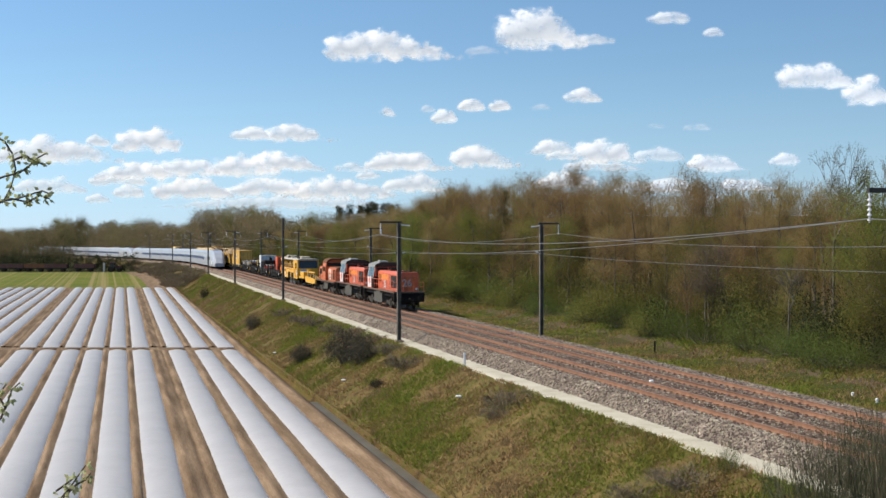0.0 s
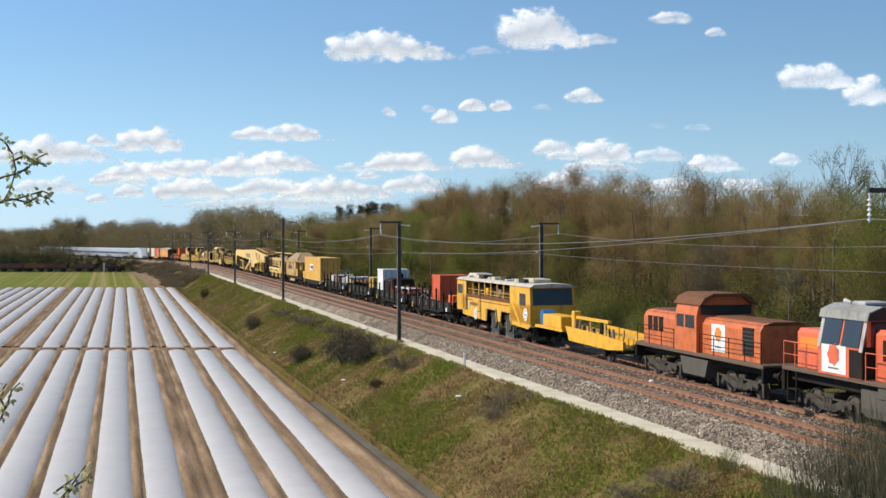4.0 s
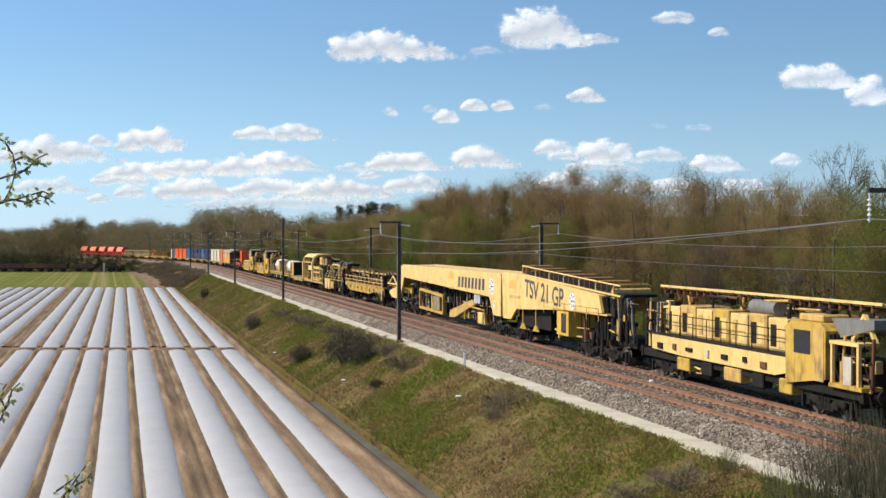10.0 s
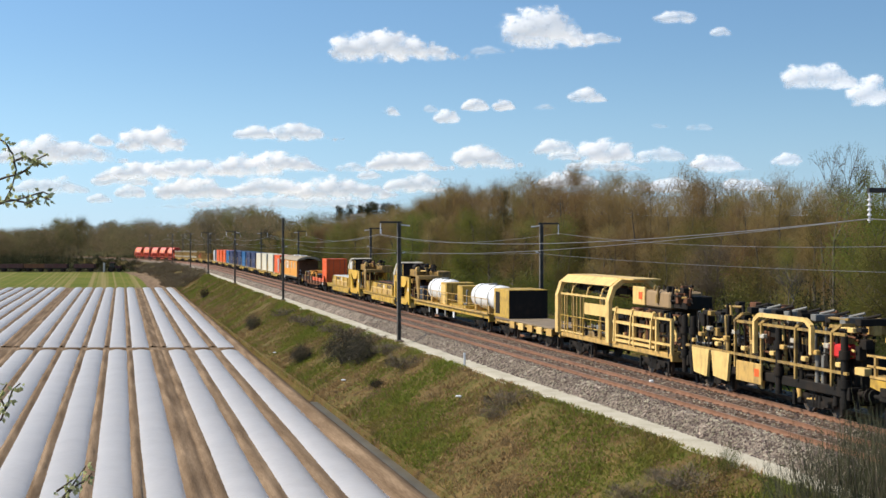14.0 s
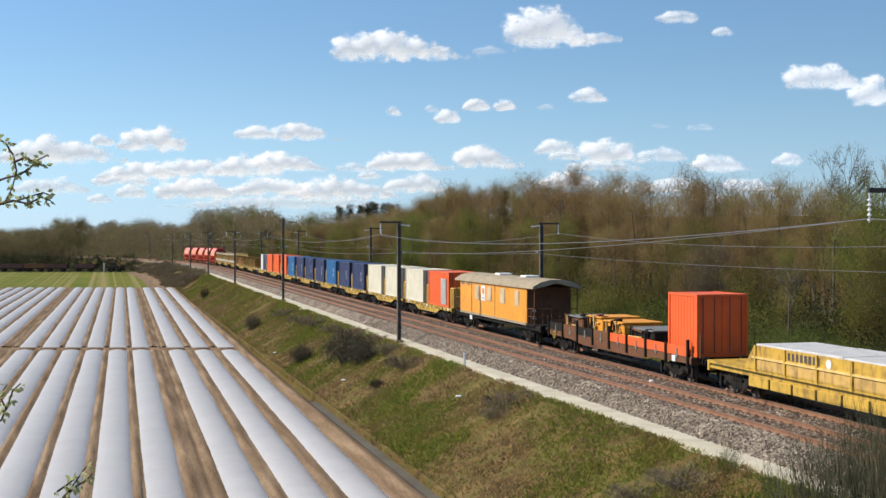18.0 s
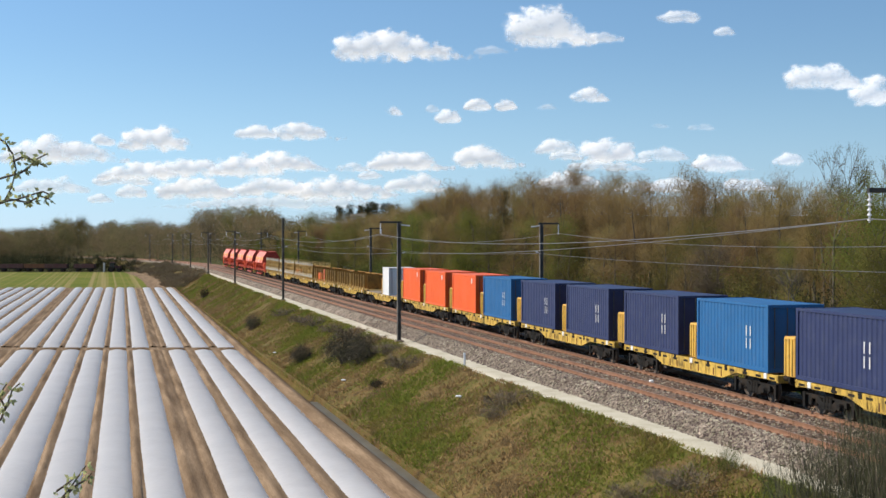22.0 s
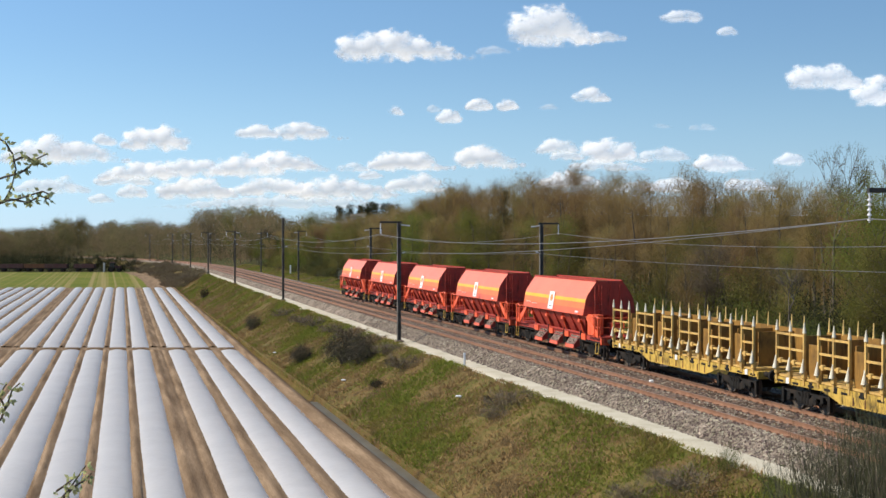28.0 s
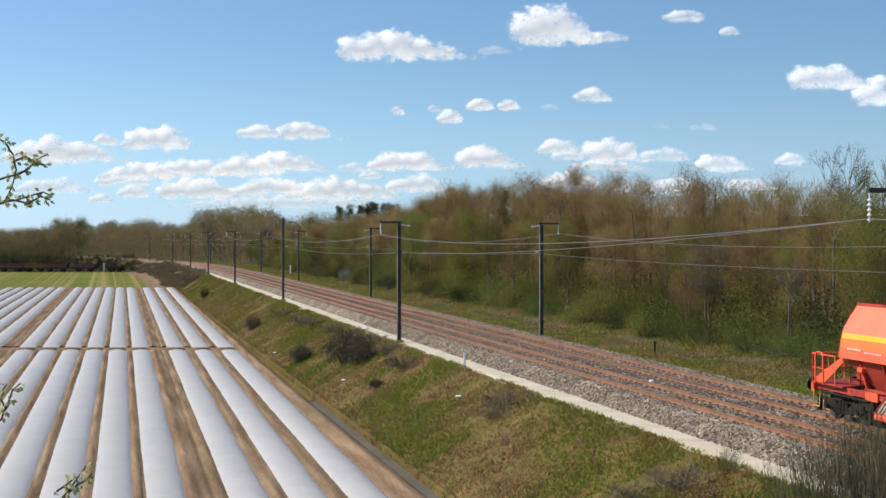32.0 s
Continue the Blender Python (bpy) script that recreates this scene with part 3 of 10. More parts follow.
M_BLADE = material("grass_blades", [(0.33, 0.235, 0.085), (0.26, 0.24, 0.056), (0.20, 0.235, 0.04), (0.27, 0.265, 0.06)], 0.9, 0, 0.22, 1.2, 0, True, 0.5, translucent=0.5, spec=0.1)
M_DRY = material("dry_stems", [(0.28, 0.182, 0.082), (0.40, 0.275, 0.13)], 0.95, 0, 0.5, 5, 0, True, translucent=0.4, spec=0.1)


def slivers(sh, rng, p, d, length, width, n, spread):
    """n thin twigs that start near p and point roughly along d."""
    for _ in range(n):
        a = p + Vector((rng.gauss(0, spread), rng.gauss(0, spread), rng.gauss(0, spread)))
        e = (d + Vector((rng.gauss(0, 0.45), rng.gauss(0, 0.45), rng.gauss(0, 0.35)))).normalized()
        side = e.cross(Vector((rng.gauss(0, 1), rng.gauss(0, 1), rng.gauss(0, 1)))).normalized() * width * (0.6 + 0.8 * rng.random())
        tip = a + e * length * (0.5 + rng.random())
        n0 = len(sh.v)
        sh.v += [tuple(a - side), tuple(a + side), tuple(tip)]
        sh.f.append((n0, n0 + 1, n0 + 2))
        sh.smooth.append(False)


def leaves(sh, rng, p, n, spread, size):
    for _ in range(n):
        a = p + Vector((rng.gauss(0, spread), rng.gauss(0, spread), rng.gauss(0, spread)))
        u = Vector((rng.gauss(0, 1), rng.gauss(0, 1), rng.gauss(0, 1))).normalized() * size * (0.6 + 0.8 * rng.random())
        w = u.orthogonal().normalized() * u.length * 0.6
        n0 = len(sh.v)
        sh.v += [tuple(a - u), tuple(a - w), tuple(a + u), tuple(a + w)]
        sh.f.append((n0, n0 + 1, n0 + 2, n0 + 3))
        sh.smooth.append(False)


def make_tree(seed, h, wide, kind):
    """Trunk and limbs in one mesh, the crown in another. kind: bare, mixed, leafy, dark."""
    rng = random.Random(seed)
    tr, cr = Shape(), Shape()
    top = Vector((rng.gauss(0, 0.2), rng.gauss(0, 0.2), h * 0.9))
    r0 = 0.012 * h + 0.05
    ends = []
    stems = 1 if kind in ("dark", "leafy") else rng.choice((1, 2, 3))
    for k in range(stems):
        base = Vector((rng.gauss(0, 0.25), rng.gauss(0, 0.25), -0.3)) if stems > 1 else Vector((0, 0, -0.3))
        tp = top + Vector((rng.gauss(0, wide * 0.35), rng.gauss(0, wide * 0.35), rng.gauss(0, 0.5))) if stems > 1 else top
        prev = base
        segs = 6
        for i in range(1, segs + 1):
            t = i / segs
            p = base.lerp(tp, t) + Vector((rng.gauss(0, 0.1), rng.gauss(0, 0.1), 0))
            tr.rod(prev, p, r0 * (1 - 0.85 * (i - 1) / segs), 6, r0 * (1 - 0.85 * t), False)
            prev = p
        for i in range(int(16 / stems) + 3):
            t = 0.22 + 0.75 * rng.random()
            a = base.lerp(tp, t)
            ang = rng.random() * 6.283
            reach = wide * (1.05 - 0.65 * abs(t - 0.42)) * (0.55 + 0.5 * rng.random())
            e = a + Vector((math.cos(ang) * reach, math.sin(ang) * reach, reach * (0.45 + 0.75 * rng.random())))
            if e.z > h:
                e.z = h * (0.93 + 0.07 * rng.random())
            tr.rod(a, e, r0 * 0.36 * (1.1 - t), 4, 0.012, False)
            for _ in range(4):
                b = a.lerp(e, 0.35 + 0.65 * rng.random())
                g = b + Vector((rng.gauss(0, 0.5), rng.gauss(0, 0.5), 0.3 + 0.7 * rng.random())) * (wide * 0.32)
                tr.rod(b, g, 0.02, 3, 0.006, False)
                ends += [(b, g - b), (g, g - b)]
        ends.append((tp, Vector((0, 0, 1))))
    for p, d in ends:
        d = (d.normalized() + Vector((0, 0, 0.5))).normalized()
        if kind == "bare":
            slivers(cr, rng, p, d, 0.55, 0.0095, 62, 0.42)
        elif kind == "mixed":
            slivers(cr, rng, p, d, 0.5, 0.0095, 34, 0.42)
            leaves(cr, rng, p, 30, 0.46, 0.034)
        elif kind == "leafy":
            leaves(cr, rng, p, 110, 0.52, 0.04)
            slivers(cr, rng, p, d, 0.5, 0.008, 10, 0.35)
        else:
            leaves(cr, rng, p, 90, 0.42, 0.06)
    return tr.mesh("trunk"), cr.mesh("crown")


def make_oak(seed, h):
    """An open-grown bare tree: forking limbs in one mesh, fine budding twigs in the other."""
    rng = random.Random(seed)
    tr, cr = Shape(), Shape()

    def grow(p, d, ln, r, level):
        e = p + d * ln
        tr.rod(p, e, r, 6 if level < 2 else 4, r * 0.68, False)
        if level == 5:
            slivers(cr, rng, e, d, 0.32, 0.008, 7, 0.12)
            leaves(cr, rng, e, 4, 0.16, 0.03)
            return
        for k in range(2 if level < 1 else 3):
            turn = Vector((rng.gauss(0, 1), rng.gauss(0, 1), rng.gauss(0.25, 0.5))).normalized()
            grow(e, (d + turn * (0.42 if k == 0 else 0.85)).normalized(), ln * rng.uniform(0.66, 0.86), r * 0.66, level + 1)
    tr.rod((0, 0, -0.3), (0.1, 0, h * 0.28), 0.013 * h, 8, 0.011 * h, False)
    grow(Vector((0.1, 0, h * 0.28)), Vector((0.05, 0, 1)), h * 0.19, 0.011 * h, 0)
    return tr.mesh("trunk"), cr.mesh("crown")


def make_bush(seed, w, h, n, leaf=0.05, twiggy=0):
    rng = random.Random(seed)
    st, cr = Shape(), Shape()
    for i in range(n):
        a = rng.random() * 6.283
        rr = w * math.sqrt(rng.random())
        p = Vector((math.cos(a) * rr, math.sin(a) * rr, 0))
        p.z = h * (0.15 + 0.85 * rng.random()) * math.sqrt(max(0.05, 1 - (rr / w) ** 2 * 0.8))
        if i % 3 == 0:
            st.rod((p.x * 0.25, p.y * 0.25, -0.15), p, 0.02, 3, 0.006, False)
        leaves(cr, rng, p, 50, 0.16 + 0.08 * w, leaf * 0.55)
        if twiggy:
            slivers(cr, rng, p, (p + Vector((0, 0, 0.6))).normalized(), 0.4, 0.008, twiggy, 0.16)
    return st.mesh("stem"), cr.mesh("foliage")


def plant(proto, mats, name, label, category, group, x, y, z, turn, sc, lean=0.0, parts=("trunk", "crown")):
    ob = thing(name, label, category, group)
    ob.matrix_basis = Matrix.Translation((x, y, z)) @ Matrix.Rotation(turn, 4, "Z") @ Matrix.Rotation(lean, 4, "X") @ Matrix.Diagonal((sc[0], sc[0], sc[1], 1))
    for nm, me, mt in zip(parts, proto, mats):
        o = new(nm, me)
        o.parent = ob
        if nm == "stem":
            tagged(o, kind="stuff")
        if not me.materials:
            me.materials.append(mt)
        if me.materials[0] is not mt:
            o.material_slots[0].link = "OBJECT"
            o.material_slots[0].material = mt
    return ob


PROTO = {
    "bare": [make_tree(20 + i, 12, 2.6, "bare") for i in range(4)],
    "mixed": [make_tree(40 + i, 11, 2.5, "mixed") for i in range(4)],
    "leafy": [make_tree(60 + i, 9, 2.9, "leafy") for i in range(3)],
    "dark": [make_tree(80 + i, 11, 2.2, "dark") for i in range(2)],
    "oak": [make_oak(92, 10)],
}
BUSH = [make_bush(100 + i, 1.5, 1.6, 90, 0.055) for i in range(3)]
THICK = make_bush(111, 1.45, 1.7, 190, 0.06)
LABELS = {
    "bare": "bare brown-twigged woodland tree in early spring",
    "mixed": "woodland tree with brown twigs and first olive leaves",
    "leafy": "broad tree in fresh green spring leaf",
    "dark": "dark evergreen tree with dense foliage",
    "oak": "open-grown bare tree with forking dark limbs",
}


def tree(kind, q, s, h, rng, mat=None, wide=1.0):
    proto = PROTO[kind][rng.randrange(len(PROTO[kind]))]
    base = {"bare": 12, "mixed": 11, "leafy": 9, "dark": 11, "oak": 10}[kind]
    p = at(q, s)
    k = h / base
    m = mat or {"bare": M_TWIG, "mixed": M_TWIG if rng.random() < 0.45 else M_LEAF, "leafy": M_LEAF, "dark": M_LEAFDARK, "oak": M_LEAF}[kind]
    return plant(proto, (M_BARK, m), "tree", LABELS[kind], "tree", "woodland trees", p.x, p.y, ground_z(p.x, p.y) - 0.05, rng.random() * 6.283, (k * wide * (0.85 + 0.3 * rng.random()), k))


def build_woods():
    rng = random.Random(7)
    # the belt along the line, three depths
    for s in frange(20, 335, 3.9):
        for row, (q, h) in enumerate(((38.5, 8.0), (44, 10.6), (51, 12.0))):
            if row == 2 and rng.random() < 0.25:
                continue
            if row == 0 and rng.random() < 0.25:
                continue
            ss = s + rng.uniform(-1.6, 1.6)
            qq = q + rng.uniform(-2.4, 2.4)
            hh = h * rng.uniform(0.93, 1.03) * lerp([(0, 0.70), (60, 0.72), (75, 0.78), (92, 0.88), (120, 1.04), (150, 1.17), (178, 1.1), (200, 0.96), (228, 0.84), (260, 0.8), (330, 0.75)], ss)
            kind = rng.choices(("bare", "mixed", "leafy"), ((0.25, 0.6, 0.15), (0.6, 0.38, 0.02), (0.85, 0.15, 0))[row])[0]
            if row == 0 and ss > 170 and rng.random() < 0.35:
                kind = "leafy"
            if row == 0 and ss < 85 and rng.random() < 0.45:
                kind = "leafy"
            tree(kind, qq, ss, hh, rng, M_LEAFBRIGHT if kind == "leafy" and rng.random() < 0.4 else None)
    # undergrowth at the wood's edge
    for s in frange(26, 300, 2.3):
        p = at(35.9 + rng.uniform(-0.9, 1.6), s + rng.uniform(-1, 1))
        near = s < 75
        # some farther bushes get dark leaves for the shadows along the edge
        mt = M_BRAMBLE if near else rng.choice((M_LEAF, M_BRAMBLE, M_LEAFDARK, M_LEAF))
        k = rng.uniform(0.8, 1.35)
        plant(BUSH[rng.randrange(3)], (M_BARK, mt), "bramble_bush", "low tangled green bramble bush at the wood's edge", "bush", "undergrowth", p.x, p.y, ground_z(p.x, p.y), rng.random() * 6.28, (k, k * rng.uniform(0.7, 1.2)), parts=("stem", "foliage"))
        # near thickets mostly in dark leaves, colouring in the wood's shade
        if rng.random() < 0.75:
            p = at(38.5 + rng.uniform(-1, 2), s + rng.uniform(-1, 1))
            k = rng.uniform(1.2, 2.0)
            plant(BUSH[rng.randrange(3)], (M_BARK, rng.choice((M_LEAFDARK, M_LEAFDARK, M_LEAF)) if near else rng.choice((M_LEAF, M_LEAF, M_LEAF, M_BRAMBLE))), "thicket_bush", "tall olive thicket bush under the trees", "bush", "undergrowth", p.x, p.y, ground_z(p.x, p.y), rng.random() * 6.28, (k, k * 1.2), parts=("stem", "foliage"))


build_woods()


def far_woods():
    """Distant trees, joined: three tints of one wooded backdrop."""
    rng = random.Random(19)
    sets = {"olive": Shape(), "brown": Shape(), "dark": Shape(), "belt": Shape()}
    spots = []
    for i in range(430):                      # beyond the bend
        s, q = rng.uniform(335, 720), rng.uniform(34, 120)
        p = at(q, s)
        spots.append((p.x, p.y, rng.uniform(9, 13.5), rng.choice(("olive", "olive", "brown", "brown", "olive"))))
    for i in range(420):                      # behind the line on the left
        px = rng.uniform(-60, 520)
        y = rng.uniform(650, 860)
        x = (px - 784) / 2233 * y
        q, s = qs(x, y)
        if q > 34:
            spots.append((x, y, rng.uniform(5.5, 9) + (3.5 if px > 340 else 0), rng.choice(("olive", "olive", "brown", "dark"))))
    for i in range(110):                       # in front of the line where it is lost to view
        y = rng.uniform(500, 545)
        px = rng.uniform(-80, 128)
        spots.append(((px - 784) / 2233 * y, y, rng.uniform(9, 13) + (3.5 if 95 < px < 125 else 0), rng.choice(("olive", "olive", "olive", "brown"))))
    for i in range(330):                      # the depth of the belt beside the line
        s, q = rng.uniform(12, 345), rng.uniform(54, 80)
        p = at(q, s)
        spots.append((p.x, p.y, rng.uniform(8.2, 10.4) * lerp([(0, 0.74), (60, 0.8), (90, 0.92), (130, 1.15), (180, 1.2), (330, 0.95)], s), "belt"))
    for px, y, h in ((415, 420, 15), (440, 425, 14.5), (370, 430, 15), (130, 545, 19), (150, 640, 16)):
        spots.append(((px - 784) / 2233 * y, y, h, "olive" if px != 370 else "brown"))
    crest = [(-200, 406), (0, 405), (90, 403), (100, 390), (125, 384), (150, 388), (160, 401), (176, 396), (195, 391), (216, 391), (228, 395), (240, 388), (262, 389), (276, 397), (330, 396), (346, 390), (354, 372), (371, 366), (386, 376), (394, 371), (420, 365), (462, 363), (476, 371), (490, 386), (545, 380), (620, 379), (705, 378), (722, 366), (745, 355), (790, 335), (2000, 335)]
    for x, y, h, tint in spots:
        z = ground_z(x, y)
        px = 784 + x / y * 2233
        top = 6.4 + (421 - lerp(crest, px)) / 2233 * y - z
        h = max(3.0, min(20.0, top * rng.uniform(0.66, 1.04)) if px < 770 and y > 330 else min(h, top))
        sh = sets[tint]
        w = h * 0.36
        sh.rod((x, y, z - 0.5), (x, y, z + h * 0.4), 0.16, 5, 0.06, False)
        if tint != "belt":                    # undergrowth round its foot
            for k in range(7):
                a, rr = rng.random() * 6.283, w * (0.6 + 1.6 * rng.random())
                leaves(sh, rng, Vector((x + math.cos(a) * rr * 1.5, y + math.sin(a) * rr, z + 0.3 + 1.9 * rng.random())), 14, 0.8, 0.17)
        for k in range(26):
            a, u = rng.random() * 6.283, rng.random()
            zz = z + h * (0.04 + 0.93 * u)
            rr = w * math.sqrt(max(0.06, 1 - (u - 0.4) ** 2 * 2.2)) * math.sqrt(rng.random())
            c = Vector((x + math.cos(a) * rr * 1.25, y + math.sin(a) * rr, zz))
            if tint == "belt":
                slivers(sh, rng, c, Vector((math.cos(a) * 0.4, math.sin(a) * 0.4, 1)).normalized(), 0.9, 0.016, 32, 0.75)
                leaves(sh, rng, c, 5, 0.8, 0.07)
            elif tint == "brown":
                slivers(sh, rng, c, Vector((math.cos(a) * 0.4, math.sin(a) * 0.4, 1)).normalized(), 1.3, 0.04, 14, 0.75)
                leaves(sh, rng, c, 8, 0.8, 0.18)
            else:
                leaves(sh, rng, c, 20, 0.85, 0.19)
    for i in range(30):                       # dark pines on the rise
        px = rng.uniform(598, 706)
        y = 900 + rng.uniform(-20, 30)
        x = (px - 784) / 2233 * y
        z, h = ground_z(x, y), rng.uniform(8, 11.5)
        for k in range(60):
            a, u = rng.random() * 6.283, rng.random()
            rr = 2.6 * math.sqrt(rng.random()) * (1.15 - 0.6 * u)
            leaves(sets["dark"], rng, Vector((x + math.cos(a) * rr, y + math.sin(a) * rr, z + h * (0.05 + 0.95 * u))), 12, 0.6, 0.28)
    for nm, mt, lb in (("olive", M_FARLEAF, "distant olive-green woodland in early spring"), ("brown", M_FARTWIG, "distant bare brown woodland"), ("belt", M_BELT, "bare brown trees in the depth of the wood"), ("dark", M_LEAFDARK, "distant dark pine wood on a rise")):
        tagged(part("far_woods", sets[nm], mt), lb, "woodland", kind="stuff")


far_woods()


def single_plants():
    rng = random.Random(23)

    def bush_at(name, label, px, q, w, h, mt, proto=None, dz=0.0):
        r = (px - 784) / 2233
        y = q / (NX * r + NY)
        x = r * y
        return plant(proto or BUSH[rng.randrange(3)], (M_BARK, mt), name, label, "bush", "", x, y, ground_z(x, y) + dz, rng.random() * 6.28, (w / 3.0, h / 1.9), parts=("stem", "foliage"))

    bush_at("bush", "dark grey-green bush on the grassy bank", 612, 15.9, 3.1, 2.2, M_BANKBUSH, THICK)
    bush_at("bush", "dark grey-green bush on the grassy bank", 640, 16.3, 2.2, 1.6, M_BANKBUSH, THICK)
    bush_at("bush", "small dark bush on the grassy bank", 532, 14.2, 1.7, 1.5, M_BANKBUSH, THICK)
    bush_at("bush", "small dark bush on the grassy bank", 447, 14.4, 1.6, 1.7, M_BANKBUSH, THICK)
    bush_at("bush", "low dark bush on the grassy bank", 362, 14.6, 1.4, 1.7, M_BANKBUSH, THICK)
    bush_at("bush", "low dark bush on the grassy bank", 668, 15.4, 0.9, 0.5, M_BANKBUSH, THICK)
    bush_at("sapling", "small green shrub beside the pale path", 1292, 18.35, 0.8, 0.9, M_BRAMBLE)
    bush_at("bush", "bright green bush at the wood's edge", 832, 37.0, 5.0, 6.4, M_LEAFBRIGHT)
    bush_at("bush", "fresh green bush at the wood's edge", 1300, 38.2, 4.6, 5.0, M_LEAF)
    bush_at("bush", "dark evergreen bush at the wood's edge", 1166, 36.2, 2.4, 3.3, M_LEAFDARK)
    bush_at("bush", "dark evergreen bush at the wood's edge", 570, 36.2, 4.2, 5.0, M_LEAFDARK)
    bush_at("blossom_bush", "white-blossomed thorn bush at the wood's edge", 612, 35.0, 2.6, 2.4, M_BLOSSOM)
    bush_at("bush", "light green bush by the line", 522, 35.0, 3.0, 6.0, M_LEAFBRIGHT)
    for px, h in ((322, 1.5), (336, 1.7), (350, 1.3), (300, 1.3), (285, 1.1), (268, 1.3), (250, 1.1), (232, 1.0), (310, 1.0)):
        bush_at("scrub_bush", "brown leafless scrub on the far bank", px, rng.uniform(15.5, 18), 3.2, h + 0.4, M_TWIGGREY, TWIGBUSH)
    for i in range(110):
        s, q = rng.uniform(245, 430), rng.uniform(12.5, 17.8)
        p = at(q, s)
        plant(TWIGBUSH, (M_BARK, M_TWIGGREY), "scrub_bush", "brown leafless scrub on the far bank", "bush", "scrub on the bank", p.x, p.y, ground_z(p.x, p.y), rng.random() * 6.28, (rng.uniform(0.8, 1.6), rng.uniform(0.5, 0.9)), parts=("stem", "foliage"))
    # dry thickets on the near bank
    for px, q, w, h in ((505, 17.2, 2.6, 0.9), (560, 17.5, 2.6, 0.9), (622, 17.7, 2.6, 1.0), (655, 17.8, 2.4, 0.9), (690, 17.7, 2.2, 0.8), (720, 17.3, 2.6, 0.9), (905, 17.6, 2.4, 0.8), (880, 16.8, 1.6, 0.6), (1230, 17.4, 2.6, 0.7), (540, 17.4, 3.0, 0.8), (590, 17.6, 2.4, 0.8), (1120, 16.2, 1.6, 0.6)):
        bush_at("dry_thicket", "dry brown tangle of stems on the bank", px, q, w, h, M_DRYT, TWIGBUSH)
    # tall broom shrubs close to the bridge
    for px, q, w, h in ((1440, 15.6, 2.2, 4.6), (1500, 16.2, 2.4, 5.0), (1560, 16.6, 2.4, 5.2), (1620, 17.0, 2.4, 5.2), (1535, 14.9, 2.2, 4.3), (1400, 15.4, 1.4, 3.2)):
        bush_at("broom_shrub", "tall dark-green broom shrub with fine upright twigs", px, q, w, h, M_BROOM, BROOM)
    # trees that stand out on the far left
    for kind, px, y, h, mt, wd in (("leafy", 112, 545, 15.6, M_LEAF, 1.1), ("leafy", 138, 548, 16.4, M_LEAF, 1.1), ("leafy", 412, 425, 14.5, M_LEAF, 0.9), ("leafy", 446, 425, 15.5, M_LEAF, 1.0), ("oak", 371, 430, 14.5, M_TWIGGREY, 0.8), ("leafy", 545, 330, 12.0, M_LEAF, 1.0), ("leafy", 480, 300, 8.0, M_LEAFDARK, 1.2)):
        x = (px - 784) / 2233 * y
        qq, ss = qs(x, y)
        tree(kind, qq, ss, h, rng, mt, wd)
    # trees that stand out of the belt
    for kind, px, q, h, mt, wd in (("oak", 1476, 43, 12.6, M_LEAF, 0.55), ("oak", 1560, 42, 11.6, M_LEAF, 0.55), ("leafy", 1540, 42, 8.6, M_LEAFBRIGHT, 1.0), ("leafy", 832, 44, 9.0, M_LEAFBRIGHT, 0.7), ("leafy", 1345, 39.5, 5.0, M_LEAF, 0.9), ("oak", 1395, 36.4, 5.4, M_TWIGGREY, 1.0), ("bare", 1260, 37, 6.0, M_TWIGGREY, 1.0), ("dark", 886, 45, 12.0, M_LEAFDARK, 0.55), ("bare", 372, 34, 13, M_TWIGGREY, 1.0)):
        r = (px - 784) / 2233
        y = q / (NX * r + NY)
        qq, ss = qs(r * y, y)
        tree(kind, qq, ss, h, rng, mt, wd)


def make_twigbush(seed, w, h, n, length, width, up):
    rng = random.Random(seed)
    st, cr = Shape(), Shape()
    for i in range(n):
        a, rr = rng.random() * 6.283, w * math.sqrt(rng.random())
        p = Vector((math.cos(a) * rr, math.sin(a) * rr, h * rng.random() * 0.75))
        if i % 4 == 0:
            st.rod((p.x * 0.4, p.y * 0.4, -0.2), p, 0.018, 3, 0.006, False)
        slivers(cr, rng, p, Vector((p.x * 0.5, p.y * 0.5, up)).normalized(), length, width, 16, 0.12)
    return st.mesh("stem"), cr.mesh("foliage")


M_BANKBUSH = material("bank_bush", [(0.04, 0.036, 0.025), (0.07, 0.062, 0.042), (0.105, 0.092, 0.064)], 0.9, 0, 2, 9, spec=0.1)
M_BLOSSOM = material("blossom", [(0.45, 0.43, 0.36), (0.62, 0.60, 0.52), (0.2, 0.19, 0.1)], 0.9, 0, 1, 5)
M_DRYT = material("dry_tangle", [(0.12, 0.09, 0.055), (0.20, 0.155, 0.10)], 0.95, 0, 1, 6)
M_BROOM = material("broom_green", [(0.034, 0.038, 0.015), (0.062, 0.064, 0.026), (0.10, 0.09, 0.044)], 0.9, 0, 0.8, 6)
TWIGBUSH = make_twigbush(5, 1.5, 1.5, 110, 0.5, 0.012, 1.0)
BROOM = make_twigbush(6, 1.5, 1.75, 330, 0.24, 0.0055, 1.2)
single_plants()


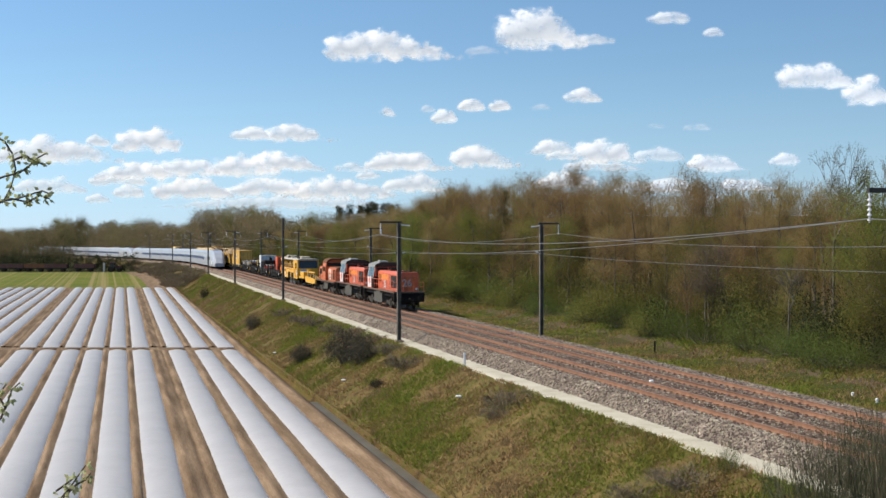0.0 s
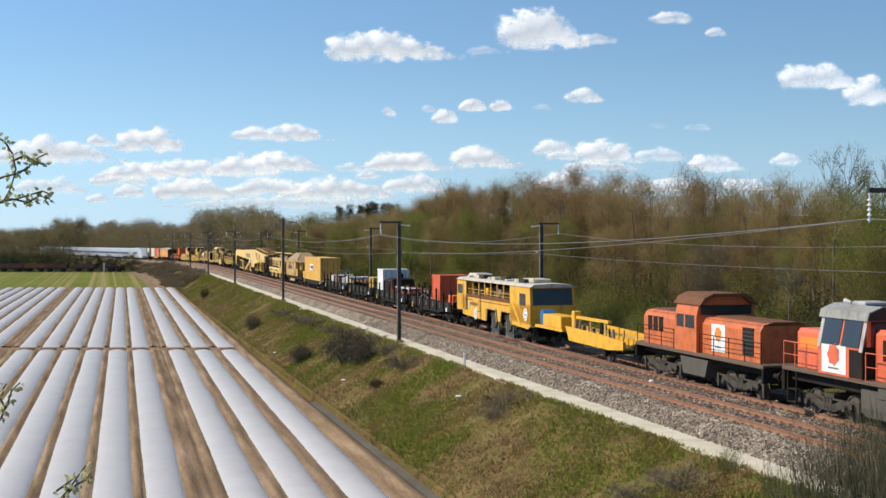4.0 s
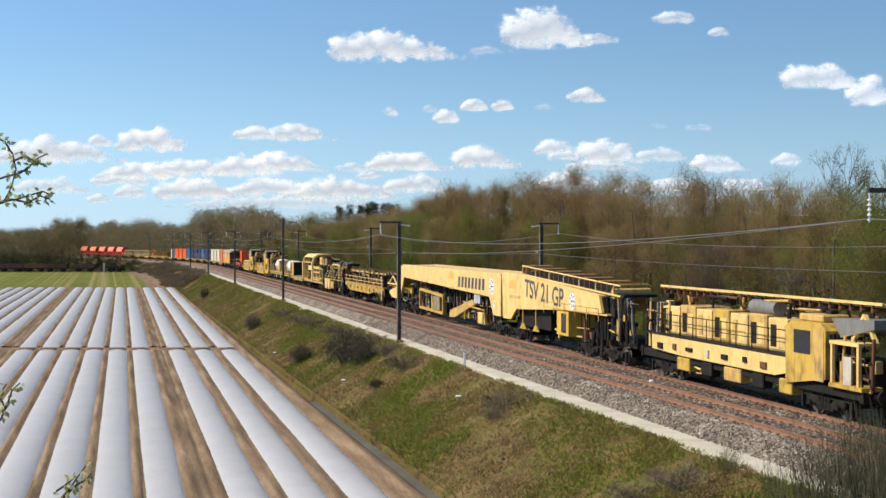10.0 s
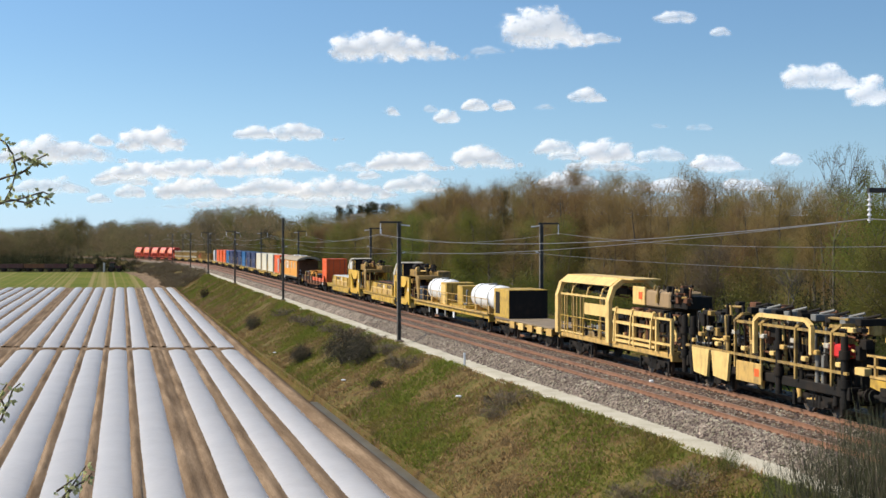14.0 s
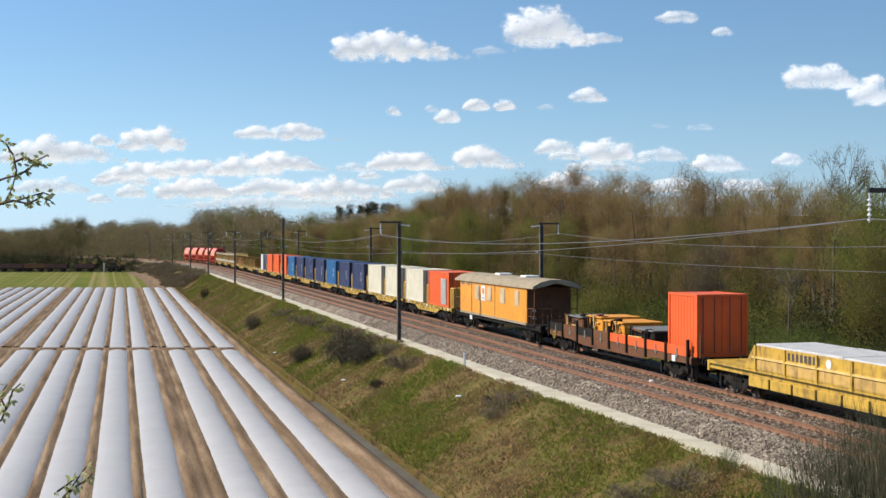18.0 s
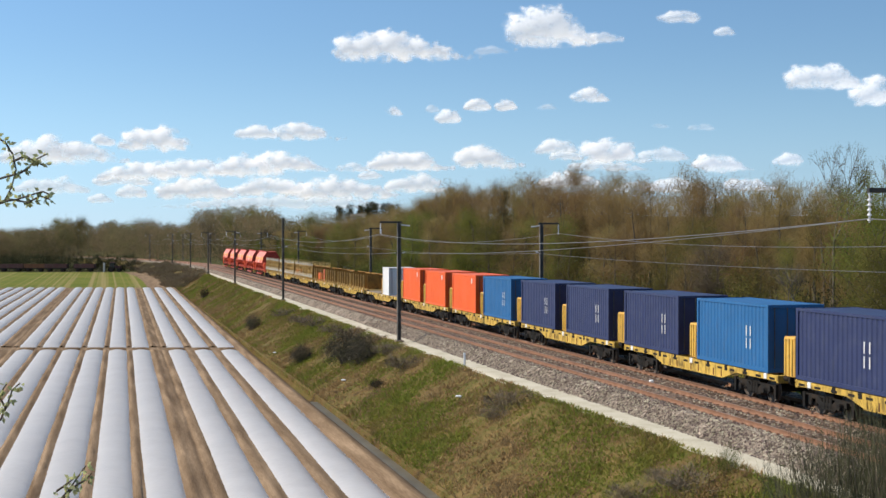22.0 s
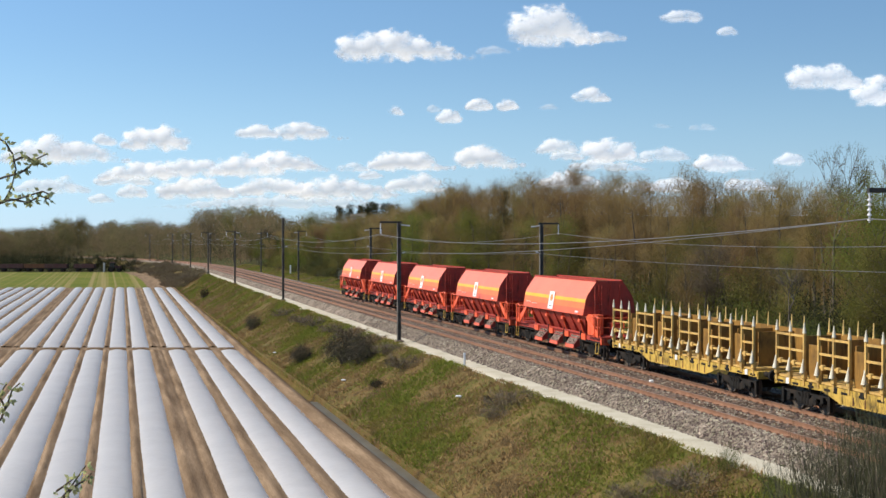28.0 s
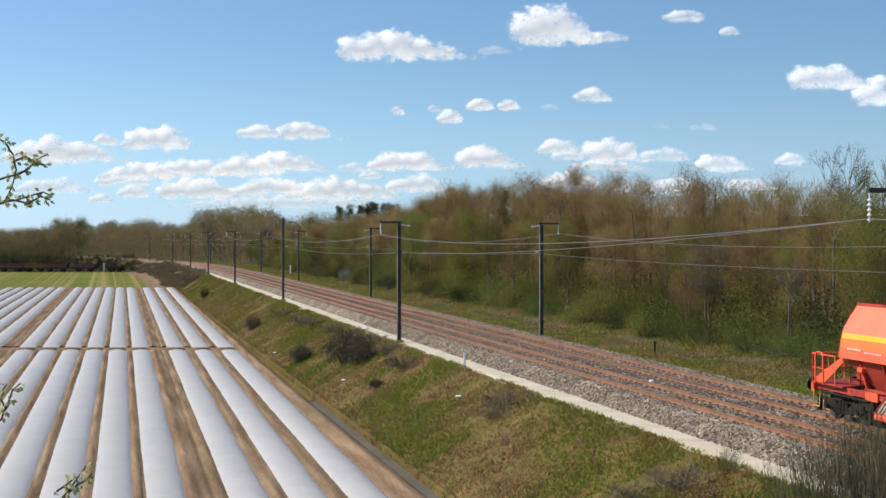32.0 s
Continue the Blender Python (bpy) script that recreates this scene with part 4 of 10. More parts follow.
def grass():
    """Blades and dry stems over the bank and the verges."""
    rng = random.Random(31)
    for nm, mt, n, lab in (("grass", M_BLADE, 150000, "rough spring grass on the bank"), ("dry_grass", M_DRY, 80000, "dry straw-coloured grass on the bank")):
        sh = Shape()
        for i in range(n):
            if rng.random() < 0.72:
                q, s = rng.uniform(12.95, 18.75), 16 + 240 * rng.random() ** 2.0
            else:
                q, s = rng.uniform(29.6, 36.0), 28 + 300 * rng.random() ** 1.7
            p = at(q, s)
            # grass grows in patches of its own
            k = noise.noise(Vector((p.x * 0.22, p.y * 0.22, 5 if nm == "grass" else 9)))
            up = (q - 15.5) * 0.09 if q < 19 else 0.1
            if k + (up if nm == "grass" else -up) + rng.random() * 0.5 < 0.05:
                continue
            z = ground_z(p.x, p.y) - 0.03
            hh = (0.06 + 0.12 * rng.random()) * (1 + 0.9 * k)
            for b in range(3):
                a = rng.random() * 6.283
                w = (0.014 + 0.016 * rng.random()) * (1 + s / 110)
                dx, dy = math.cos(a), math.sin(a)
                ox, oy = rng.gauss(0, 0.07), rng.gauss(0, 0.07)
                n0 = len(sh.v)
                sh.v += [(p.x + ox - dy * w, p.y + oy + dx * w, z), (p.x + ox + dy * w, p.y + oy - dx * w, z), (p.x + ox + dx * hh * 0.9, p.y + oy + dy * hh * 0.9, z + hh)]
                sh.f.append((n0, n0 + 1, n0 + 2))
                sh.smooth.append(False)
        tagged(part(nm, sh, mt), lab, "grass", kind="stuff")


grass()


# ---------------------------------------------------------------- the budding tree beside the camera
BRANCHES = []


def near_tree():
    rng = random.Random(41)
    tr = thing("budding_tree", "slender young tree with fresh pale green buds", "tree")
    part("trunk", Shape().rod((-1.62, 3.25, -3.7), (-1.5, 3.25, 2.5), 0.06, 8, 0.045).rod((-1.5, 3.25, 2.5), (-1.42, 3.25, 7.6), 0.045, 8, 0.015), M_BARK, tr)
    k = 3.2 / 2233

    def spot(px, py, d=0.0):
        return Vector(((px - 784) * k, 3.2 + d, 6.4 + (421 - py) * k))

    def branch(pts, leafy):
        b = Shape()
        P = [spot(*p) for p in pts]
        for i, (u, v) in enumerate(zip(P, P[1:])):
            b.rod(u, v, 0.0023 * (1 - 0.75 * i / len(P)) + 0.0009, 5, 0.0023 * (1 - 0.75 * (i + 1) / len(P)) + 0.001, False)
        br = part("branch", b, M_BARK, tr)
        lv = Shape()
        for u, v in list(zip(P, P[1:]))[leafy:]:
            for j in range(5):
                a = u.lerp(v, rng.random())
                t = Vector((rng.gauss(0, 0.6), rng.gauss(0, 0.6), rng.gauss(-0.15, 0.6))).normalized()
                for m in range(2):
                    e = (t + Vector((rng.gauss(0, 0.5), rng.gauss(0, 0.5), rng.gauss(-0.3, 0.4)))).normalized() * rng.uniform(0.010, 0.021)
                    w = e.cross(Vector((rng.gauss(0, 1), rng.gauss(0, 1), 0.3))).normalized() * 0.005
                    c = a + t * 0.006
                    n0 = len(lv.v)
                    lv.v += [tuple(c), tuple(c + e * 0.5 + w), tuple(c + e), tuple(c + e * 0.5 - w)]
                    lv.f.append((n0, n0 + 1, n0 + 2, n0 + 3))
                    lv.smooth.append(False)
        part("bud_leaves", lv, M_BUD, br, "pale green bud leaves")
        BRANCHES.append(br)
    root = (-205, 420)
    branch([root, (-60, 385), (0, 357), (30, 352), (52, 345), (75, 338), (92, 345)], 2)
    branch([root, (-80, 300), (-20, 235), (8, 250), (22, 272), (28, 300), (20, 330), (4, 360)], 2)
    branch([(-20, 322), (10, 312), (35, 306), (52, 294), (66, 280), (82, 272)], 1)
    branch([(22, 285), (45, 275), (60, 285), (78, 292)], 0)
    branch([(-10, 362), (20, 352), (50, 358), (70, 346), (88, 352)], 1)
    branch([(-180, 900), (-60, 800), (0, 742), (12, 715), (20, 690), (34, 678)], 2)
    branch([(0, 742), (8, 722), (-4, 700), (10, 680)], 0)
    branch([(-170, 1060), (0, 960), (90, 900), (120, 868), (136, 845), (150, 825)], 2)
    branch([(110, 882), (132, 860), (150, 850), (160, 838)], 0)
    branch([(98, 870), (115, 858), (128, 848)], 0)


M_BUD = material("bud_green", [(0.38, 0.42, 0.16), (0.52, 0.55, 0.26), (0.64, 0.64, 0.36)], 0.7, 0, 20, 80, 0, translucent=0.5)
near_tree()
# ---------------------------------------------------------------- clouds
def cloud_material():
    mt = bpy.data.materials.new("cloud_vapour")
    mt.use_nodes = True
    nt = mt.node_tree
    N, L = nt.nodes, nt.links
    N.clear()
    at_ = N.new("ShaderNodeAttribute")
    at_.attribute_name = "vapour"
    df = N.new("ShaderNodeBsdfDiffuse")
    df.inputs[0].default_value = (0.70, 0.70, 0.70, 1)
    tl = N.new("ShaderNodeBsdfTranslucent")
    tl.inputs[0].default_value = (0.70, 0.70, 0.70, 1)
    m0 = N.new("ShaderNodeMixShader")
    m0.inputs[0].default_value = 0.42
    L.new(df.outputs[0], m0.inputs[1]), L.new(tl.outputs[0], m0.inputs[2])
    # faint emission stands in for sunlight scattered inside the vapour
    em = N.new("ShaderNodeEmission")
    em.inputs[0].default_value, em.inputs[1].default_value = (1.0, 0.97, 0.95, 1), 0.28
    m1 = N.new("ShaderNodeAddShader")
    L.new(m0.outputs[0], m1.inputs[0]), L.new(em.outputs[0], m1.inputs[1])
    tp = N.new("ShaderNodeBsdfTransparent")
    m2 = N.new("ShaderNodeMixShader")
    L.new(at_.outputs["Fac"], m2.inputs[0]), L.new(tp.outputs[0], m2.inputs[1]), L.new(m1.outputs[0], m2.inputs[2])
    out = N.new("ShaderNodeOutputMaterial")
    L.new(m2.outputs[0], out.inputs[0])
    return mt


M_CLOUD = cloud_material()
CLOUD_Y = 3600.0
PX = CLOUD_Y / 2233.0


def cloud(cx, cy, w, h, drift, rise, seed, dense=1.0):
    """A drifting heap of vapour: two lumpy shells that thin out towards a ragged edge.
    cx, cy: its place on the sky plane, w, h: its size there, all in 1/2233 of its distance."""
    rng = random.Random(seed * 7 + 1)
    n = max(4, int(w / h * 2.8))
    peak = rng.uniform(-0.45, 0.15)
    puffs = []
    for k in range(n):
        u = (k + 0.5) / n * 2 - 1
        top = h * max(0.22, 1 - 0.75 * abs(u - peak) ** 1.3) * rng.uniform(0.75, 1.05)
        r = min(top * 0.62, h * rng.uniform(0.38, 0.52))
        puffs.append((u * (w / 2 - r * 0.9), -h / 2 + r * 0.9, r * 1.25, r))
        if top > r * 1.7:
            r2 = (top - r) * rng.uniform(0.42, 0.55)
            puffs.append((u * (w / 2 - r) + rng.uniform(-.2, .2) * r, -h / 2 + top - r2, r2 * 1.15, r2))
    step = 2.0 if w > 100 else 1.5
    mx, mz = w * 0.62, h * 0.75
    nx, nz = int(2 * mx / step) + 1, int(2 * mz / step) + 1
    X, Z = np.meshgrid(np.linspace(-mx, mx, nx), np.linspace(-mz, mz, nz), indexing="ij")
    fx, fz = X.ravel(), Z.ravel()
    warp = np.array([noise.noise(Vector((a * 0.045, b * 0.07, seed * 3.1))) + 0.5 * noise.noise(Vector((a * 0.12, b * 0.16, seed))) for a, b in zip(fx, fz)]).reshape(X.shape)
    fine = np.array([noise.noise(Vector((a * 0.3, b * 0.36, seed + 40.0))) for a, b in zip(fx, fz)]).reshape(X.shape)
    # wisps that the wind draws out to one side
    wisp = np.array([noise.noise(Vector((a * 0.02, b * 0.13, seed + 7.7))) for a, b in zip(fx, fz)]).reshape(X.shape)
    F = np.full(X.shape, -2.0)
    T = np.zeros(X.shape)
    for a, b, rx, rz in puffs:
        g = 1 - ((X - a) / rx) ** 2 - ((Z - b) / rz) ** 2
        F = np.maximum(F, g)
        T = np.maximum(T, np.sqrt(np.maximum(g, 0)) * rz)
    for _ in range(int(h * 0.3 / step) + 3):
        T[1:-1, 1:-1] = (T[:-2, 1:-1] + T[2:, 1:-1] + T[1:-1, :-2] + T[1:-1, 2:]) / 4
        F[1:-1, 1:-1] = (F[:-2, 1:-1] + F[2:, 1:-1] + F[1:-1, :-2] + F[1:-1, 2:]) / 4
    D = F + 0.72 * warp + 0.20 * fine + 0.45 * wisp * np.clip(X / mx + 0.3, 0, 1)
    A = np.clip((D + 0.12) / 1.05, 0, 1)
    rim = np.minimum(np.clip((mx - np.abs(X)) / (0.15 * mx), 0, 1), np.clip((mz - np.abs(Z)) / (0.2 * mz), 0, 1))
    A = A * A * (3 - 2 * A) * dense * rim
    Y = T * 0.85
    v, f, al = [], [], []
    for sg in (-1, 1):
        base = len(v)
        v += [(a * PX, sg * (c * PX + 0.5), b * PX) for a, b, c in zip(fx, fz, Y.ravel())]
        al += list(A.ravel() * (1.0 if sg < 0 else 0.5))
        a = A.ravel()
        for i in range(nx - 1):
            for j in range(nz - 1):
                q = (i * nz + j, (i + 1) * nz + j, (i + 1) * nz + j + 1, i * nz + j + 1)
                if max(a[k] for k in q) > 0.004:
                    f.append(tuple(base + k for k in (q if sg < 0 else q[::-1])))
    me = bpy.data.meshes.new("cloud")
    me.from_pydata(v, [], f)
    me.polygons.foreach_set("use_smooth", [True] * len(f))
    me.attributes.new("vapour", "FLOAT", "POINT").data.foreach_set("value", al)
    me.materials.append(M_CLOUD)
    me.update()
    ob = new("cloud", me)
    ob.visible_shadow = False
    tagged(ob, "small white fair-weather cloud drifting in blue sky" if w < 90 else "white fair-weather cumulus cloud drifting in blue sky", "cloud", "drifting clouds")
    pos = lambda dx, dy: Matrix.Translation(((cx + dx - 784) * PX, CLOUD_Y + 6 * seed, 6.4 + (421 - cy - dy) * PX))
    CLOUD_ROWS.append((ob, [(0, pos(0, 0)), (16, pos(drift / 2, rise / 2)), (32, pos(drift, rise))]))


CLOUD_ROWS = []
CLOUDS = [
    (710, 78, 255, 56, 24, 0, 1.0), (962, 46, 165, 78, 25, -7, 1.0), (1042, 66, 90, 24, 24, -5, .6), (1180, 28, 90, 26, 26, -3, .75), (1268, 54, 42, 20, 28, -2, .55), (860, 86, 70, 16, 22, 0, .3),
    (1470, 128, 165, 50, 20, 2, .95), (1546, 154, 95, 54, 18, 1, 1.0),
    (686, 194, 38, 20, 18, -2, .85), (788, 201, 50, 28, 10, 0, .85), (760, 188, 30, 14, 12, 0, .3), (834, 179, 54, 27, 16, -1, .95), (889, 180, 46, 23, 16, -1, .95), (1040, 163, 76, 28, 18, -1, .85), (965, 184, 50, 12, 16, 0, .3),
    (442, 230, 84, 26, 10, -4, .85), (532, 228, 110, 34, 20, -4, .9), (84, 258, 200, 50, 14, 0, .9), (163, 242, 46, 26, 14, -2, .8), (252, 240, 124, 44, 16, -4, .95),
    (235, 297, 150, 34, 8, 0, .85), (322, 290, 140, 34, 8, 0, .85), (420, 286, 120, 38, 8, 0, .95), (510, 280, 130, 36, 8, 0, .95), (200, 312, 110, 26, 10, 0, .7), (215, 334, 64, 24, 8, 0, .8), (155, 348, 50, 18, 6, 0, .6),
    (340, 328, 150, 40, 8, 0, .95), (470, 324, 150, 36, 8, 0, .9), (600, 326, 190, 44, 6, 0, .9), (735, 318, 110, 34, 6, 0, .8), (650, 302, 50, 20, 6, 0, .7), (612, 288, 60, 18, 6, 0, .5),
    (722, 276, 140, 38, 6, -1, .95), (868, 265, 112, 46, 10, 0, .95), (986, 250, 84, 29, 10, -2, .85), (1010, 264, 60, 22, 10, 0, .6), (1100, 257, 122, 48, 14, -2, 1.0), (1100, 284, 150, 22, 12, 0, .6),
    (1205, 262, 100, 28, 12, 0, .6), (1312, 277, 108, 34, 14, 0, .95), (1428, 270, 54, 26, 10, 0, .85), (1010, 310, 110, 36, 8, 0, .95), (1140, 322, 100, 26, 8, 0, .7), (1240, 318, 130, 34, 10, 0, .85), (1380, 318, 110, 26, 8, 0, .8), (30, 318, 130, 34, 8, 0, .6), (450, 352, 380, 26, 4, 0, .45), (60, 250, 60, 24, 12, 0, .6), (1275, 208, 60, 14, 12, 0, .25), (1190, 206, 50, 10, 12, 0, .2),
]
for i, (cx, cy, w, h, dr, ri, de) in enumerate(CLOUDS):
    low = cy > 225
    cloud(cx, cy, w * (1.3 if low else 1.12), h * (1.12 if low else 1.05), dr, ri, i, de)
# ---------------------------------------------------------------- rolling stock: paints and common parts
P_ORANGE = paint("loco_orange", (0.72, 0.15, 0.07), 0.45, 0.4, (0.32, 0.10, 0.05))
P_ORANGE2 = paint("orange_band", (0.80, 0.25, 0.035), 0.45, 0.25, (0.4, 0.13, 0.05))
P_TEXT = paint("dark_lettering", (0.07, 0.065, 0.075), 0.6, 0.0)
P_YELLOW = paint("machine_yellow", (0.60, 0.38, 0.065), 0.5, 0.65, (0.16, 0.10, 0.045))
P_GOLD = paint("golden_yellow", (0.74, 0.45, 0.055), 0.45, 0.4, (0.35, 0.19, 0.05))
P_CREAM = paint("faded_yellow", (0.83, 0.57, 0.20), 0.5, 0.4, (0.36, 0.22, 0.08))
P_TAN = paint("tan_yellow", (0.63, 0.395, 0.115), 0.55, 0.6, (0.16, 0.10, 0.05))
P_CONTYEL = paint("container_yellow", (0.74, 0.425, 0.085), 0.5, 0.3)
P_OCHRE = paint("rack_ochre", (0.30, 0.16, 0.04), 0.7, 0.6, (0.08, 0.05, 0.025), 0.15)
P_WAGON = paint("wagon_yellow", (0.60, 0.39, 0.08), 0.6, 0.9, (0.05, 0.034, 0.02), 0.2)
P_CONTOR = paint("container_orange", (0.84, 0.13, 0.025), 0.45, 0.12)
P_CONTRED = paint("container_red", (0.70, 0.115, 0.04), 0.45, 0.15)
P_NAVY = paint("container_navy", (0.028, 0.038, 0.105), 0.45, 0.2, (0.10, 0.11, 0.15))
P_BLUE = paint("container_blue", (0.02, 0.125, 0.31), 0.45, 0.15, (0.10, 0.12, 0.16))
P_WHITE = paint("container_white", (0.74, 0.69, 0.54), 0.5, 0.28, (0.4, 0.3, 0.2))
P_PLAINWHITE = paint("white_paint", (0.78, 0.78, 0.77), 0.45, 0.1, (0.4, 0.36, 0.3))
P_DECK = paint("walkway_grime", (0.13, 0.085, 0.055), 0.7, 0.5)
P_TANKGREY = paint("tank_dark_grey", (0.10, 0.095, 0.08), 0.7, 0.5, spec=0.2)
P_SHUNTER = paint("shunter_orange", (0.60, 0.15, 0.045), 0.55, 0.55, (0.17, 0.075, 0.04))
P_GREY = paint("grey_paint", (0.20, 0.20, 0.185), 0.55, 0.45)
P_CABGREY = paint("cab_pale_grey", (0.42, 0.42, 0.40), 0.5, 0.35)
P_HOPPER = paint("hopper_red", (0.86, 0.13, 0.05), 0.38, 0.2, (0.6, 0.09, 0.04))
# darker copy of the hopper red, with shade put into the colour
P_HOPDARK = paint("hopper_shade_red", (0.46, 0.052, 0.03), 0.6, 0.6, (0.13, 0.03, 0.022))
# lighter hopper red: the sun's brightness on the slope, painted in
P_HOPPINK = paint("hopper_sunlit_red", (0.92, 0.215, 0.115), 0.34, 0.15, (0.8, 0.15, 0.07))
P_HOPORANGE = paint("hopper_orange", (0.90, 0.19, 0.045), 0.38, 0.1, (0.6, 0.1, 0.04))
P_CHUTE = paint("worn_chute", (0.34, 0.25, 0.20), 0.6, 0.6, (0.22, 0.08, 0.05))
P_STRIPE = paint("stripe_yellow", (0.95, 0.46, 0.03), 0.4, 0.0)
P_CABOOSE = paint("caboose_orange", (0.82, 0.33, 0.03), 0.5, 0.15)
P_ROOF = paint("roof_grey_brown", (0.37, 0.30, 0.20), 0.8, 0.4)
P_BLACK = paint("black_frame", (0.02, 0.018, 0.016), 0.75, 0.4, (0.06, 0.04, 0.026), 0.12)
P_BROWN = paint("rusty_brown", (0.17, 0.078, 0.042), 0.85, 0.5, (0.07, 0.042, 0.028), 0.15)
P_WOOD = material("deck_planks", [(0.20, 0.15, 0.10), (0.30, 0.23, 0.15)], 0.9, 0, 1, 12, 0.01)
P_TARP = material("pale_sacks", [(0.42, 0.41, 0.40), (0.62, 0.61, 0.59)], 0.7, 0, 2, 9, 0.02)
P_RED = paint("red_paint", (0.62, 0.03, 0.03), 0.5, 0.1)
P_TGV = paint("silver_train", (0.40, 0.42, 0.46), 0.3, 0.1, (0.4, 0.4, 0.4))
P_TGVBLUE = paint("blue_band", (0.05, 0.08, 0.17), 0.3, 0.0)


def glass_material():
    mt = material("dark_glass", [(0.02, 0.025, 0.03), (0.035, 0.04, 0.045)], 0.08, 0, 1, 3)
    return mt


GLASS = glass_material()
RUN = []     # (thing, arc of its middle at 0 s, track)


def rolling(name, label, category, front, rear, group="", load=False):
    ob = thing(name, label, category, group or ("loads on the works train" if load else "works train"))
    RUN.append((ob, (front + rear) / 2, "far"))
    return ob, (lambda c: (front + rear) / 2 - c)


def mpart(name, me, mat, parent, m=None, label=""):
    """A part on a shared mesh with its own paint."""
    if not me.materials:
        me.materials.append(mat)
    ob = new(name, me)
    ob.parent = parent
    if m is not None:
        ob.matrix_basis = m
    if me.materials[0] is not mat:
        ob.material_slots[0].link = "OBJECT"
        ob.material_slots[0].material = mat
    if label:
        ob["label"] = label
    return ob


def wheel_mesh():
    sh = Shape()
    n = 20
    rings = [(0.0, 0.12), (0.05, 0.12), (0.05, 0.10), (0.02, 0.40), (0.065, 0.41), (0.065, 0.46), (-0.06, 0.46), (-0.08, 0.49), (-0.085, 0.49), (-0.085, 0.0)]
    for y, r in rings:
        sh.v += [(r * math.cos(2 * math.pi * i / n), -y, r * math.sin(2 * math.pi * i / n)) for i in range(n)]
    for j in range(len(rings) - 1):
        for i in range(n):
            k = (i + 1) % n
            sh.f.append((j * n + i, j * n + k, (j + 1) * n + k, (j + 1) * n + i))
            sh.smooth.append(False)
    sh.f.append(tuple(range(n - 1, -1, -1)))
    sh.smooth.append(False)
    return sh.mesh("wheel")


WHEEL = wheel_mesh()


def bogie_mesh(wb):
    sh = Shape()
    h = wb / 2
    for sg in (-1, 1):
        y0, y1 = sorted((sg * 0.98, sg * 1.10))
        sh.prism([(-h - 0.32, 0.46), (-h - 0.3, 0.66), (-h + 0.35, 0.70), (-0.35, 0.52), (0.35, 0.52), (h - 0.35, 0.70), (h + 0.3, 0.66), (h + 0.32, 0.46), (h - 0.25, 0.44), (0.45, 0.26), (-0.45, 0.26), (-h + 0.25, 0.44)][::sg], y0, y1)
        for x in (-h, h):
            sh.box(x - 0.17, x + 0.17, min(y0, sg * 1.04), max(y1, sg * 1.2), 0.32, 0.62, 0.04)
            sh.rod((x, sg * 1.2, 0.46), (x, sg * 1.25, 0.46), 0.11, 10)
        for x in (-0.2, 0, 0.2):
            sh.rod((x, sg * 1.06, 0.3), (x, sg * 1.06, 0.72), 0.08, 8)
        sh.box(-h - 0.75, -h - 0.6, min(y0, y1), max(y0, y1), 0.2, 0.75)
        sh.box(h + 0.6, h + 0.75, min(y0, y1), max(y0, y1), 0.2, 0.75)
        sh.box(-h - 0.75, h + 0.75, min(y0, y1) + 0.03, max(y0, y1) - 0.03, 0.66, 0.72)
    sh.box(-0.25, 0.25, -1.0, 1.0, 0.45, 0.85)
    for x in (-h, h):
        sh.rod((x, -0.9, 0.46), (x, 0.9, 0.46), 0.08, 8)
    return sh.mesh("bogie")


BOGIES = {wb: bogie_mesh(wb) for wb in (1.8, 2.4)}


def bogie(parent, x, wb=1.8, mat=None):
    b = mpart("bogie", BOGIES[wb], mat or P_BLACK, parent, Matrix.Translation((x, 0, 0)))
    for dx in (-wb / 2, wb / 2):
        for sg in (-1, 1):
            mpart("wheel", WHEEL, M_WHEEL, b, Matrix.Translation((dx, sg * 0.76, 0.46)) @ Matrix.Rotation(0 if sg < 0 else math.pi, 4, "Z"))
    return b


M_WHEEL = material("wheel_steel", [(0.05, 0.04, 0.033), (0.09, 0.07, 0.055), (0.14, 0.11, 0.09)], 0.7, 0.2, 2, 10)


def axle(parent, x):
    a = Shape()
    a.rod((x, -0.95, 0.46), (x, 0.95, 0.46), 0.08, 8)
    for sg in (-1, 1):
        a.box(x - 0.16, x + 0.16, sg * 1.06 - 0.1, sg * 1.06 + 0.1, 0.3, 0.6, 0.03)
        for i in range(5):
            a.box(x - 0.55 + i * 0.09, x + 0.55 - i * 0.09, sg * 1.06 - 0.06, sg * 1.06 + 0.06, 0.60 + i * 0.03, 0.625 + i * 0.03)
        a.box(x - 0.62, x - 0.54, sg * 1.06 - 0.05, sg * 1.06 + 0.05, 0.6, 0.95)
        a.box(x + 0.54, x + 0.62, sg * 1.06 - 0.05, sg * 1.06 + 0.05, 0.6, 0.95)
    b = part("axle_guard", a, P_BLACK, parent)
    for sg in (-1, 1):
        mpart("wheel", WHEEL, M_WHEEL, b, Matrix.Translation((x, sg * 0.76, 0.46)) @ Matrix.Rotation(0 if sg < 0 else math.pi, 4, "Z"))


BUFFER = Shape().rod((0, 0, 0), (0.3, 0, 0), 0.11, 10).rod((0.3, 0, 0), (0.55, 0, 0), 0.07, 10).rod((0.55, 0, 0), (0.62, 0, 0), 0.23, 14).mesh("buffer")


